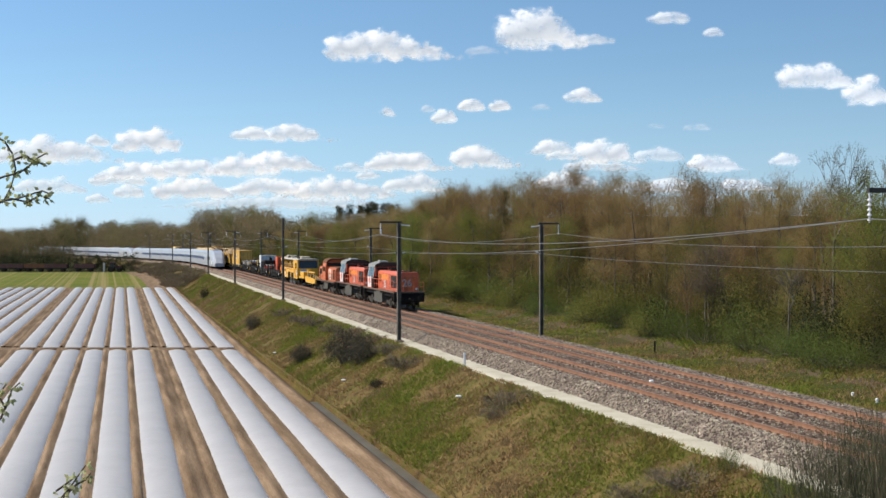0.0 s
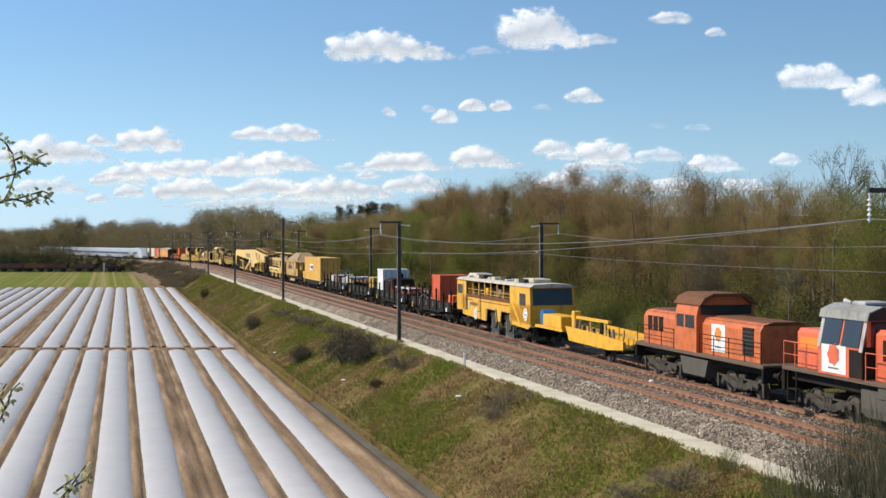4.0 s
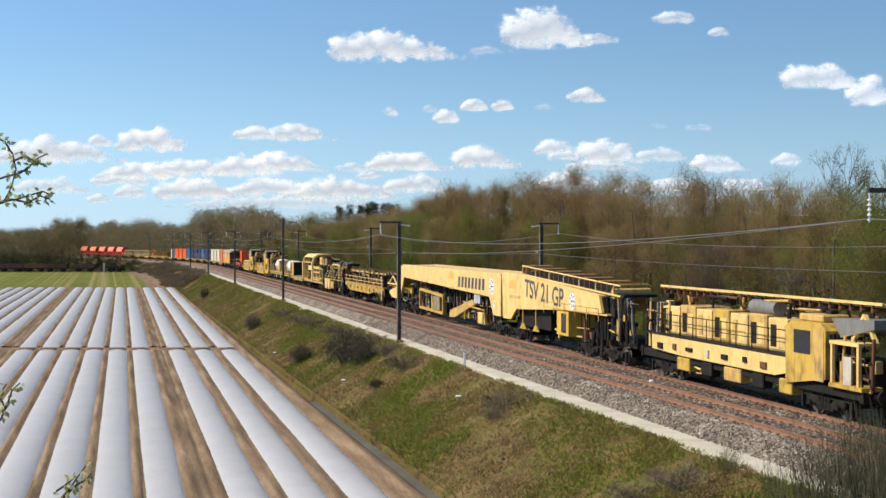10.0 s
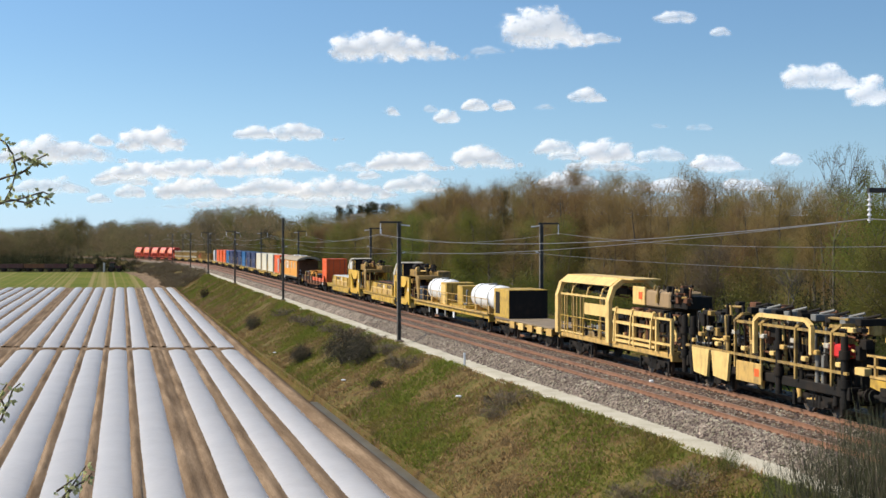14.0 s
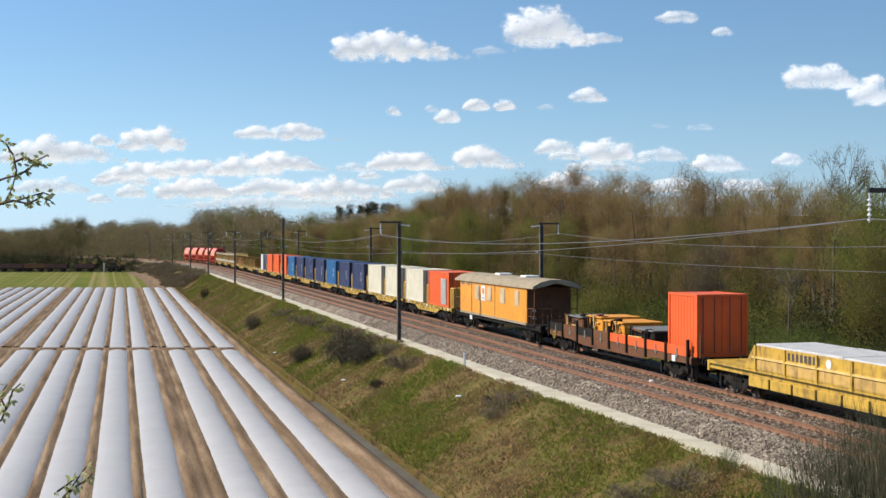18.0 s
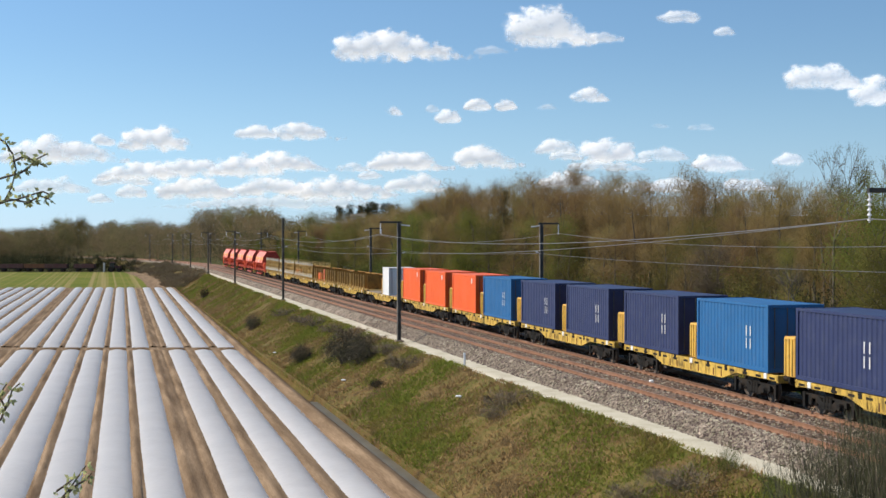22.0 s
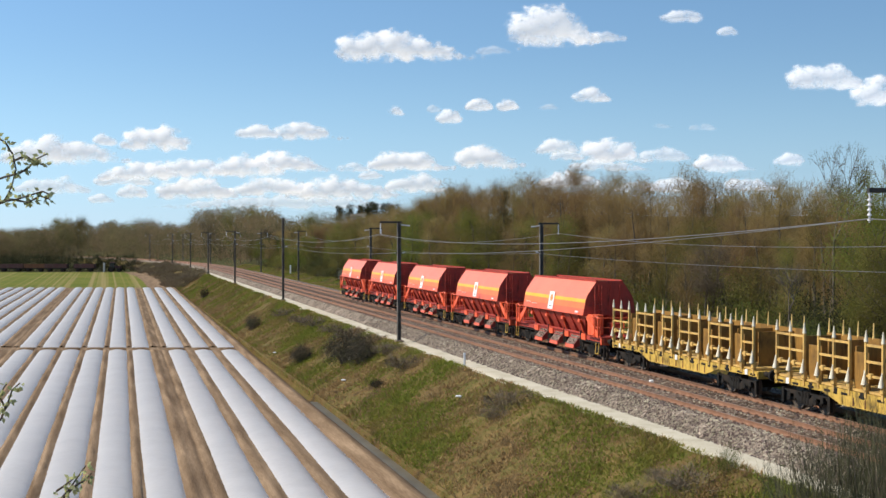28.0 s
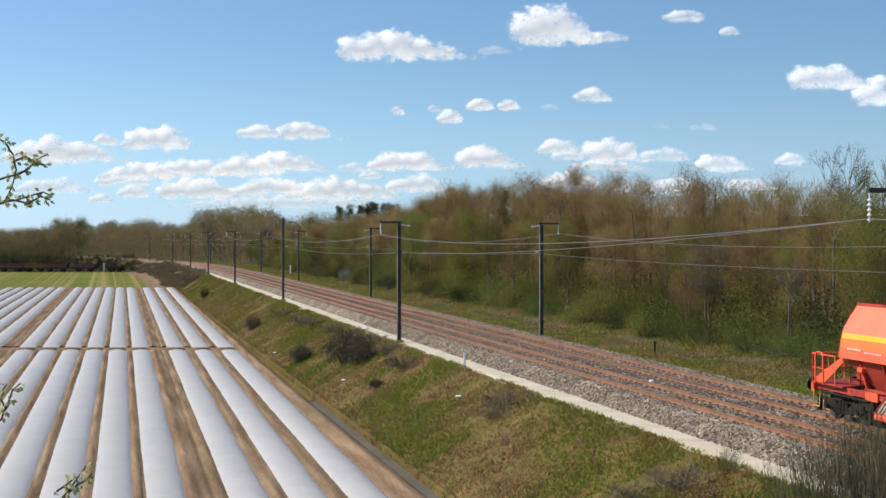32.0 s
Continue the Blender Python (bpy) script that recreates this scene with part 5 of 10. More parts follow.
def buffers(parent, half, mat=None):
    for e in (-1, 1):
        for sg in (-1, 1):
            mpart("buffer", BUFFER, mat or P_BLACK, parent, Matrix.Translation((e * (half - 0.62), sg * 0.875, 1.05)) @ Matrix.Rotation(0 if e > 0 else math.pi, 4, "Z"))
        sh = Shape().rod((e * (half - 0.7), 0, 1.0), (e * half, 0, 1.0), 0.05, 6).path([(e * (half - 0.5), 0.3, 0.95), (e * (half - 0.2), 0.3, 0.5), (e * half, 0.25, 0.45)], 0.03)
        part("coupling", sh, P_BLACK, parent)


def rail_fence(parent, pts, z0, z1, mat, step=1.3, r=0.022, mid=True, name="handrail"):
    """Handrail on posts along a line of (x, y)."""
    sh = Shape()
    for (xa, ya), (xb, yb) in zip(pts, pts[1:]):
        ln = math.hypot(xb - xa, yb - ya)
        n = max(1, round(ln / step))
        for i in range(n + 1):
            k = i / n
            x, y = xa + (xb - xa) * k, ya + (yb - ya) * k
            sh.rod((x, y, z0), (x, y, z1), r, 5)
        sh.rod((xa, ya, z1), (xb, yb, z1), r, 5)
        if mid:
            sh.rod((xa, ya, (z0 + z1) / 2), (xb, yb, (z0 + z1) / 2), r * 0.8, 5)
    return part(name, sh, mat, parent)


def lettering(text, size, parent, m, mat, bold=0.0):
    cu = bpy.data.curves.new("lettering", "FONT")
    cu.body, cu.size, cu.align_x, cu.align_y = text, size, "CENTER", "CENTER"
    cu.extrude, cu.offset = 0.004, bold
    tmp = bpy.data.objects.new("lettering", cu)
    me = bpy.data.meshes.new_from_object(tmp)
    bpy.data.objects.remove(tmp)
    me.materials.clear()
    me.materials.append(mat)
    ob = new("lettering", me)
    ob.parent = parent
    ob.matrix_basis = m
    return ob


NEAR_SIDE = Matrix.Rotation(math.pi / 2, 4, "X")          # text plane that faces the near side


def emblem(parent, x, y, z, w, h, base=None, mark=None, name="emblem"):
    """A plain plate with a round mark and a bar, in place of a company sign."""
    if mark is P_TEXT:
        # round works sign: white disc, dark ring of bars
        r = w * 0.5
        b = part(name, Shape().prism([(x + r * math.cos(6.283 * i / 14), z + r * math.sin(6.283 * i / 14)) for i in range(14)], y - 0.012, y), P_PLAINWHITE, parent, "round white sign")
        for i in range(7):
            a = 6.283 * i / 7
            cx, cz = x + r * 0.66 * math.cos(a), z + r * 0.66 * math.sin(a)
            part("bar", Shape().box(cx - r * 0.12, cx + r * 0.12, y - 0.02, y - 0.012, cz - r * 0.1, cz + r * 0.1), P_TEXT, b)
        part("bar", Shape().box(x - r * 0.3, x + r * 0.3, y - 0.02, y - 0.012, z - r * 0.1, z + r * 0.1), P_TEXT, b)
        return b
    b = part(name, Shape().box(x - w / 2, x + w / 2, y - 0.012, y, z - h / 2, z + h / 2), base or P_PLAINWHITE, parent, "white sign plate")
    n = 14
    pts = [(x + w * (0.22 + 0.05 * (i % 2)) * math.cos(6.283 * i / n), z + h * 0.14 + w * (0.22 + 0.05 * (i % 2)) * math.sin(6.283 * i / n)) for i in range(n)]
    part("mark", Shape().prism(pts, y - 0.02, y - 0.012), mark or P_ORANGE2, b)
    part("bar", Shape().box(x - w * 0.22, x + w * 0.22, y - 0.02, y - 0.012, z - h * 0.36, z - h * 0.3), P_GREY, b)
    return b


def bars(parent, x0, x1, y, z, h, n, mat=None, skew=0.0):
    """Writing that is not spelled out: a row of plain bars."""
    w = (x1 - x0) / n
    for i in range(n):
        a = x0 + i * w
        part("lettering_bar", Shape().prism([(a + w * 0.12, z - h / 2), (a + w * 0.7, z - h / 2), (a + w * 0.7 + skew, z + h / 2), (a + w * 0.12 + skew, z + h / 2)], y - 0.012, y - 0.004), mat or P_TEXT, parent)


# ---------------------------------------------------------------- containers
CACHE = {}


def corrugated(ln, h, y, pitch=0.28, depth=0.036, flip=1):
    """Side wall of trapezoid ribs along x at y (outwards flip)."""
    key = ("side", round(ln, 2), round(h, 2), pitch, depth, flip)
    if key in CACHE:
        return CACHE[key]
    xs, n = [], max(2, round(ln / pitch))
    p = ln / n
    for i in range(n):
        a = -ln / 2 + i * p
        xs += [(a, 0), (a + p * 0.3, 0), (a + p * 0.45, depth), (a + p * 0.85, depth), (a + p, 0)] if i == n - 1 else [(a, 0), (a + p * 0.3, 0), (a + p * 0.45, depth), (a + p * 0.85, depth)]
    sh = Shape()
    for x, d in xs:
        sh.v += [(x, flip * -d, 0), (x, flip * -d, h)]
    for i in range(len(xs) - 1):
        sh.f.append((2 * i, 2 * i + 2, 2 * i + 3, 2 * i + 1))
        sh.smooth.append(False)
    CACHE[key] = sh.mesh("side_wall")
    return CACHE[key]


def container(front, rear, base, h, mat, label, w=2.44, name="container", smooth_side=False, door_front=True, group="containers on the works train", end_mat=None):
    ob, X = rolling(name, label, "container", front, rear, group, True)
    ln = rear - front
    y = w / 2
    fr = Shape()
    for sx in (-1, 1):
        for sy in (-1, 1):
            fr.box(min(sx * ln / 2, sx * (ln / 2 - 0.14)), max(sx * ln / 2, sx * (ln / 2 - 0.14)), min(sy * y, sy * (y - 0.12)), max(sy * y, sy * (y - 0.12)), base, base + h)
    for sy in (-1, 1):
        a, b = sorted((sy * y, sy * (y - 0.08)))
        fr.box(-ln / 2 + 0.1, ln / 2 - 0.1, a, b, base, base + 0.15)
        fr.box(-ln / 2 + 0.1, ln / 2 - 0.1, a, b, base + h - 0.10, base + h)
    for sx in (-1, 1):
        a, b = sorted((sx * ln / 2, sx * (ln / 2 - 0.08)))
        fr.box(a, b, -y + 0.1, y - 0.1, base, base + 0.15)
        fr.box(a, b, -y + 0.1, y - 0.1, base + h - 0.12, base + h)
    part("frame", fr, mat, ob)
    dep = 0.008 if smooth_side else 0.036
    for fl in (1, -1):
        mpart("side_wall", corrugated(ln - 0.26, h - 0.24, 0, 0.6 if smooth_side else 0.29, dep, fl), mat, ob, Matrix.Translation((0, -fl * (y - 0.055), base + 0.14)))
    part("roof", Shape().box(-ln / 2 + 0.06, ln / 2 - 0.06, -y + 0.06, y - 0.06, base + h - 0.05, base + h - 0.015), mat, ob)
    part("floor", Shape().box(-ln / 2 + 0.06, ln / 2 - 0.06, -y + 0.06, y - 0.06, base + 0.04, base + 0.12), P_BROWN, ob)
    em = end_mat or mat
    for sx in (-1, 1):
        door = (sx > 0) == door_front
        x0 = sx * (ln / 2 - 0.06)
        if door:
            for sy in (-1, 1):
                d = part("door", Shape().box(min(x0, x0 - sx * 0.05), max(x0, x0 - sx * 0.05), min(sy * 0.015, sy * (y - 0.12)), max(sy * 0.015, sy * (y - 0.12)), base + 0.15, base + h - 0.13), em, ob)
                for k in (0.3, 0.75):
                    part("lock_rod", Shape().rod((x0 + sx * 0.03, sy * y * k, base + 0.1), (x0 + sx * 0.03, sy * y * k, base + h - 0.1), 0.02, 6), M_STEEL, d)
        else:
            mpart("end_wall", corrugated(w - 0.26, h - 0.26, 0, 0.29, 0.036, 1), em, ob, Matrix.Translation((x0, 0, base + 0.14)) @ Matrix.Rotation(sx * math.pi / 2, 4, "Z"))
    cs = Shape()
    for sx in (-1, 1):
        for sy in (-1, 1):
            for z in (base, base + h - 0.12):
                x, yy = sx * (ln / 2 - 0.085), sy * (y - 0.08)
                part("corner_casting", Shape().box(x - 0.092, x + 0.092, yy - 0.086, yy + 0.086, z - 0.004, z + 0.124, 0.015), mat, ob)
    return ob, X


# ---------------------------------------------------------------- wagons
def container_wagon(front, rear):
    """Yellow skeletal wagon with a fish-belly side sill and two bogies."""
    ob, X = rolling("container_wagon", "yellow skeletal container wagon on two dark bogies", "wagon", front, rear)
    ln = rear - front
    h = ln / 2 - 0.62
    for sg in (-1, 1):
        y0, y1 = sorted((sg * 1.12, sg * 1.2))
        sill = part("side_sill", Shape().prism([(-h, 1.14), (-h, 0.92), (-h * 0.55, 0.92), (-h * 0.40, 0.62), (h * 0.40, 0.62), (h * 0.55, 0.92), (h, 0.92), (h, 1.14)], y0, y1), P_WAGON, ob)
        for k in range(-4, 5):
            x = k * h / 4.6
            part("stanchion_pocket", Shape().box(x - 0.11, x + 0.11, sg * 1.2 - 0.02, sg * 1.2 + 0.05, 0.93, 1.15, 0.01), P_BLACK if k % 4 else P_PLAINWHITE, sill)
        for k in range(14 if sg < 0 else 0):
            x = -h * 0.94 + k * h * 0.1446
            part("sill_slot", Shape().box(x - 0.2, x + 0.2, sg * 1.2 - 0.005, sg * 1.2 + 0.012, 0.95, 1.04), P_BLACK, sill)
        for k in range(9 if sg < 0 else 0):
            x = -h * 0.38 + k * h * 0.095
            part("belly_rib", Shape().box(x - 0.03, x + 0.03, sg * 1.2 - 0.02, sg * 1.2 + 0.04, 0.64, 0.93), P_BROWN if k % 3 else P_WAGON, sill)
        part("lower_flange", Shape().box(-h * 0.4, h * 0.4, min(y0, y1) - 0.04, max(y0, y1) + 0.04, 0.6, 0.63), P_WAGON, sill)
    deck = Shape().box(-h, h, -0.25, 0.25, 0.85, 1.1)
    for k in range(-6, 7):
        deck.box(k * h / 6.2 - 0.07, k * h / 6.2 + 0.07, -1.14, 1.14, 0.98, 1.1)
    part("underframe", deck, P_WAGON, ob)
    for e in (-1, 1):
        part("headstock", Shape().box(min(e * h, e * (h - 0.14)), max(e * h, e * (h - 0.14)), -1.2, 1.2, 0.85, 1.16, 0.02), P_WAGON, ob)
    for k in (-1, 1):
        bogie(ob, k * (h - 2.0))
    part("brake_gear", Shape().box(-1.2, -0.4, -0.8, 0.4, 0.5, 0.85, 0.03).rod((0.2, -0.6, 0.68), (1.3, -0.6, 0.68), 0.2, 10), P_BLACK, ob)
    buffers(ob, ln / 2)
    return ob, X


def flat_wagon(front, rear, mat, sides=0.0, posts=True, two_axle=False, side_mat=None, label=None, post_h=1.3):
    """Flat wagon with plank floor, drop sides and stakes."""
    ob, X = rolling("flat_wagon", label or "black flat wagon with drop sides and upright stakes", "wagon", front, rear)
    ln = rear - front
    h = ln / 2 - 0.62
    part("floor", Shape().box(-h, h, -1.3, 1.3, 1.12, 1.2), P_WOOD, ob)
    for sg in (-1, 1):
        y0, y1 = sorted((sg * 1.22, sg * 1.34))
        part("sole_bar", Shape().prism([(-h, 1.18), (-h, 0.9), (-h * 0.6, 0.86), (-h * 0.4, 0.68), (h * 0.4, 0.68), (h * 0.6, 0.86), (h, 0.9), (h, 1.18)], y0, y1), mat, ob)
        n = max(4, round(ln / 2.4))
        for k in range(n + 1):
            x = -h + 0.25 + (2 * h - 0.5) * k / n
            if posts:
                part("stake", Shape().box(x - 0.06, x + 0.06, sg * 1.38 - 0.06, sg * 1.38 + 0.06, 0.8, 1.2 + post_h - 0.25 * (k % 2), 0.01), P_BLACK, ob)
            if sides and k < n:
                x1 = -h + 0.25 + (2 * h - 0.5) * (k + 1) / n
                part("drop_side", Shape().box(x + 0.07, x1 - 0.07, sg * 1.33 - 0.025, sg * 1.33 + 0.025, 1.19, 1.2 + sides, 0.01), (side_mat[min(k, len(side_mat) - 1)] if isinstance(side_mat, tuple) else side_mat) or mat, ob)
                if sg < 0:
                    xm = (x + x1) / 2
                    part("side_latch", Shape().box(xm - 0.05, xm + 0.05, -1.385, -1.355, 1.05, 1.2 + sides * 0.7).box(xm - 0.16, xm + 0.16, -1.375, -1.355, 1.16, 1.22), P_GREY, ob, "grey steel latch")
    if sides:
        for e in (-1, 1):
            part("end_board", Shape().box(min(e * h, e * (h - 0.06)), max(e * h, e * (h - 0.06)), -1.3, 1.3, 1.19, 1.25 + sides, 0.01), mat, ob)
    for e in (-1, 1):
        part("headstock", Shape().box(min(e * h, e * (h - 0.14)), max(e * h, e * (h - 0.14)), -1.3, 1.3, 0.85, 1.18, 0.02), mat, ob)
    if two_axle:
        for k in (-1, 1):
            axle(ob, k * (h - 2.6))
    else:
        for k in (-1, 1):
            bogie(ob, k * (h - 2.0))
    part("truss_gear", Shape().box(-1.4, -0.5, -0.9, 0.3, 0.45, 0.8, 0.03).rod((0.2, -0.7, 0.62), (1.3, -0.7, 0.62), 0.2, 10).path([(-h * 0.5, -1.1, 0.7), (-h * 0.3, -1.1, 0.42), (h * 0.3, -1.1, 0.42), (h * 0.5, -1.1, 0.7)], 0.03), P_BLACK, ob)
    part("label_plate", Shape().box(h - 1.9, h - 1.55, -1.36, -1.345, 0.88, 1.16), P_PLAINWHITE, ob, "white plate")
    ring = Shape()
    c0 = (-h + 1.2, -1.40, 0.92)
    pts = [(c0[0] + 0.2 * math.cos(6.283 * i / 12), c0[1], c0[2] + 0.2 * math.sin(6.283 * i / 12)) for i in range(13)]
    ring.path(pts, 0.025)
    for i in range(0, 12, 3):
        ring.rod(c0, pts[i], 0.018, 4)
    part("handbrake_wheel", ring, P_YELLOW, ob, "yellow hand brake wheel")
    buffers(ob, ln / 2)
    return ob, X


def hopper_wagon(front, rear):
    ob, X = rolling("hopper_wagon", "bright red ballast hopper wagon with a yellow stripe", "wagon", front, rear, "red hopper wagons")
    ln = rear - front
    h = ln / 2 - 0.62
    b = 4.95
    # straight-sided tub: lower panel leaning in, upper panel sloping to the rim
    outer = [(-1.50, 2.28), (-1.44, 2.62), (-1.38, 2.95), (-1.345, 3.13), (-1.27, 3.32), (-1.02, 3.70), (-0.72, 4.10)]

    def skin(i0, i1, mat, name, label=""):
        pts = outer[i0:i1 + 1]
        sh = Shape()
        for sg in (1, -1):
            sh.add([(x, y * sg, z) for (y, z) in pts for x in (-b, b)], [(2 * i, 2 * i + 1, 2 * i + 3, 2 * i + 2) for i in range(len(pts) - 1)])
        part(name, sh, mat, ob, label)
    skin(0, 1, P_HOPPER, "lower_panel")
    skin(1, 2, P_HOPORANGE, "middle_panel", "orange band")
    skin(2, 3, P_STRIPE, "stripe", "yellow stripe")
    skin(3, 6, P_HOPPINK, "upper_panel", "red upper panel, lightened for the sunlight on it")
    full = outer + [(-y, z) for y, z in outer[::-1]]
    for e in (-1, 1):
        # end walls take the darker red to paint in their shade
        part("end_plate", Shape().prism(full, e * b - 0.03, e * b + 0.03, "x"), P_HOPDARK, ob, "end wall, its shade painted in darker red")
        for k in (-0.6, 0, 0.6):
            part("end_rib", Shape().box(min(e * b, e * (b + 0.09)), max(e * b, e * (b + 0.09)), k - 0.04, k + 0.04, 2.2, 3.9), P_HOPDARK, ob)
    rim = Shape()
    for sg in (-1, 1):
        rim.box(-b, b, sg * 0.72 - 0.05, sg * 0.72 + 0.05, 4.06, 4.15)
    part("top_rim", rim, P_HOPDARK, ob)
    part("stone_load", Shape().prism([(-b + 0.1, 3.4), (-b * 0.5, 3.8), (0, 3.85), (b * 0.5, 3.8), (b - 0.1, 3.4)], -0.9, 0.9), M_BALLAST, ob, "ballast load inside")
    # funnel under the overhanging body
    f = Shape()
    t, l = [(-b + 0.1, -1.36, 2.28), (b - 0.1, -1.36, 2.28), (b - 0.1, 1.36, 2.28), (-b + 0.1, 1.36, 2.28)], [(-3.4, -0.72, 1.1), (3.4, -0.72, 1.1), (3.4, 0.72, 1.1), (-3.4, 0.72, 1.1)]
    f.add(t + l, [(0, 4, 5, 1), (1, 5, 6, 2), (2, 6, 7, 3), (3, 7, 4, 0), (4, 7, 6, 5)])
    part("funnel", f, P_HOPDARK, ob, "tapering funnel, its red darkened for shade")
    for k in range(-3, 4):
        x = k * 1.3
        part("funnel_rib", Shape().prism([(-1.40, 2.26), (-1.34, 2.26), (-0.73, 1.15), (-0.92, 1.15)], x - 0.03, x + 0.03, "x"), P_HOPDARK, ob)
        if k % 2:
            part("bracket_block", Shape().box(x - 0.14, x + 0.14, -1.36, -1.1, 1.85, 2.02, 0.02).rod((x, -1.25, 1.9), (x, -1.05, 1.3), 0.04), P_HOPPER, ob)
    part("cross_beam", Shape().box(-3.8, 3.8, -1.22, -1.14, 1.24, 1.33), P_HOPDARK, ob)
    for k in (-3.45, -0.95, 1.6, 4.15):
        part("hanger_plate", Shape().box(k - 0.35, k + 0.35, -1.2, -1.12, 0.92, 1.26, 0.01), P_HOPPER, ob)
    for k in (-2.2, 0.35, 2.9):
        ch = part("chute", Shape().prism([(-0.98, 1.26), (-1.46, 0.66), (-1.42, 0.58), (-0.9, 1.16)], k - 0.62, k + 0.62, "x"), P_CHUTE, ob, "pale worn steel chute")
        for d in range(7):
            x = k - 0.58 + d * 0.19
            part("chute_rib", Shape().prism([(-0.99, 1.29), (-1.48, 0.67), (-1.46, 0.66), (-0.97, 1.27)], x, x + 0.022, "x"), P_BLACK, ch)
        part("chute_bar", Shape().rod((k - 0.6, -1.24, 0.97), (k + 0.6, -1.24, 0.97), 0.025, 5), P_HOPDARK, ch)
        part("chute_lip", Shape().prism([(-1.48, 0.62), (-1.52, 0.44), (-1.46, 0.40), (-1.42, 0.58)], k - 0.63, k + 0.63, "x"), P_HOPPER, ch)
        for d in (-0.66, 0.62):
            part("chute_cheek", Shape().prism([(-0.92, 1.28), (-1.5, 0.62), (-1.44, 0.46), (-0.9, 0.6)], k + d, k + d + 0.04, "x"), P_HOPDARK, ch)
        part("lever_box", Shape().box(k + 0.78, k + 1.12, -1.18, -0.6, 0.5, 1.05, 0.05).rod((k + 0.95, -1.2, 0.55), (k + 0.95, -1.2, 1.4), 0.05, 6), P_BLACK, ob)
    for e in (-1, 1):
        # broad sloping wing from the body down to the platform
        part("wing_plate", Shape().prism([(e * (b - 0.25), 2.26), (e * (b + 0.1), 2.26), (e * (h - 0.35), 1.42), (e * (h - 0.35), 1.26), (e * (h - 0.9), 1.26)][::e], -1.32, -1.27), P_HOPPER, ob)
        part("hose", Shape().path([(e * (h - 0.3), -0.4, 1.1), (e * (h - 0.1), -0.5, 0.6), (e * (h + 0.25), -0.5, 0.5)], 0.035), P_BLACK, ob)
        part("hand_loop", Shape().path([(e * (h - 0.35), -1.34, 1.2), (e * (h - 0.35), -1.34, 2.2), (e * (h - 0.45), -1.34, 2.32), (e * (h - 0.75), -1.34, 2.32), (e * (h - 0.85), -1.34, 2.2), (e * (h - 0.85), -1.34, 1.2)], 0.035), P_HOPPER, ob)
        part("under_pipe", Shape().path([(e * (h - 0.3), -1.18, 0.92), (e * (h - 3.4), -1.18, 0.9)], 0.05).box(min(e * (h - 3.1), e * (h - 3.6)), max(e * (h - 3.1), e * (h - 3.6)), -1.15, -0.7, 0.55, 0.95, 0.03), P_BLACK, ob)
    if front < 725:
        part("side_cabinet", Shape().box(b + 0.12, b + 0.9, -1.3, -0.7, 1.28, 2.35, 0.02), P_HOPPER, ob)
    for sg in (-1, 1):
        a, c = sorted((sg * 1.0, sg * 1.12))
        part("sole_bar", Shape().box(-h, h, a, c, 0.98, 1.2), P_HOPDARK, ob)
    for e in (-1, 1):
        part("headstock", Shape().box(min(e * h, e * (h - 0.14)), max(e * h, e * (h - 0.14)), -1.3, 1.3, 0.86, 1.2, 0.02), P_HOPPER, ob)
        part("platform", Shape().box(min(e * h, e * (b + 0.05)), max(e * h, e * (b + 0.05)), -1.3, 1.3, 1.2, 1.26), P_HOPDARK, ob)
        rail_fence(ob, [(e * (h - 0.1), -1.3), (e * (b + 0.5), -1.3)], 1.25, 2.25, P_HOPPER, 0.6, 0.028)
        rail_fence(ob, [(e * (h - 0.1), -1.3), (e * (h - 0.1), 1.3)], 1.25, 2.25, P_HOPPER, 0.65, 0.028)
        lad = Shape()
        for yy in (-0.9, -0.5):
            lad.rod((e * (b + 0.2), yy, 1.25), (e * (b + 0.2), yy, 3.9), 0.025, 5)
        for i in range(9):
            lad.rod((e * (b + 0.2), -0.9, 1.45 + i * 0.28), (e * (b + 0.2), -0.5, 1.45 + i * 0.28), 0.018, 5)
        part("ladder", lad, P_HOPDARK, ob)
        part("valve_box", Shape().box(min(e * (b + 0.3), e * (b + 0.75)), max(e * (b + 0.3), e * (b + 0.75)), -0.3, 0.35, 1.26, 1.9, 0.03), P_HOPDARK, ob)
        # sloping end struts
        for yy in (-1.25, 1.25):
            part("strut", Shape().rod((e * (b - 0.1), yy, 2.3), (e * (h - 0.3), yy, 1.25), 0.05, 6), P_HOPPER, ob)
        bogie(ob, e * (h - 1.75), 1.8)
        part("step", Shape().path([(e * (h - 0.25), -1.32, 0.95), (e * (h - 0.25), -1.36, 0.4), (e * (h - 0.65), -1.36, 0.4), (e * (h - 0.65), -1.32, 0.95)], 0.025), P_YELLOW, ob)
    em = emblem(ob, 0, 0, 0, 0.82, 1.0, mark=P_ORANGE2)
    em.matrix_basis = Matrix.Translation((-0.2, -1.412, 2.86)) @ Matrix.Rotation(radians(-10.5), 4, "X")
    part("side_plate", Shape().box(b - 1.2, b - 0.75, -1.51, -1.47, 2.38, 2.48), P_PLAINWHITE, ob, "white plate")
    bars(ob, -b + 0.5, -b + 1.3, -1.465, 2.62, 0.07, 6, P_WHITE)
    bars(ob, -b + 1.5, -b + 2.5, -1.465, 2.56, 0.06, 7, P_WHITE)
    buffers(ob, ln / 2)
    return ob, X
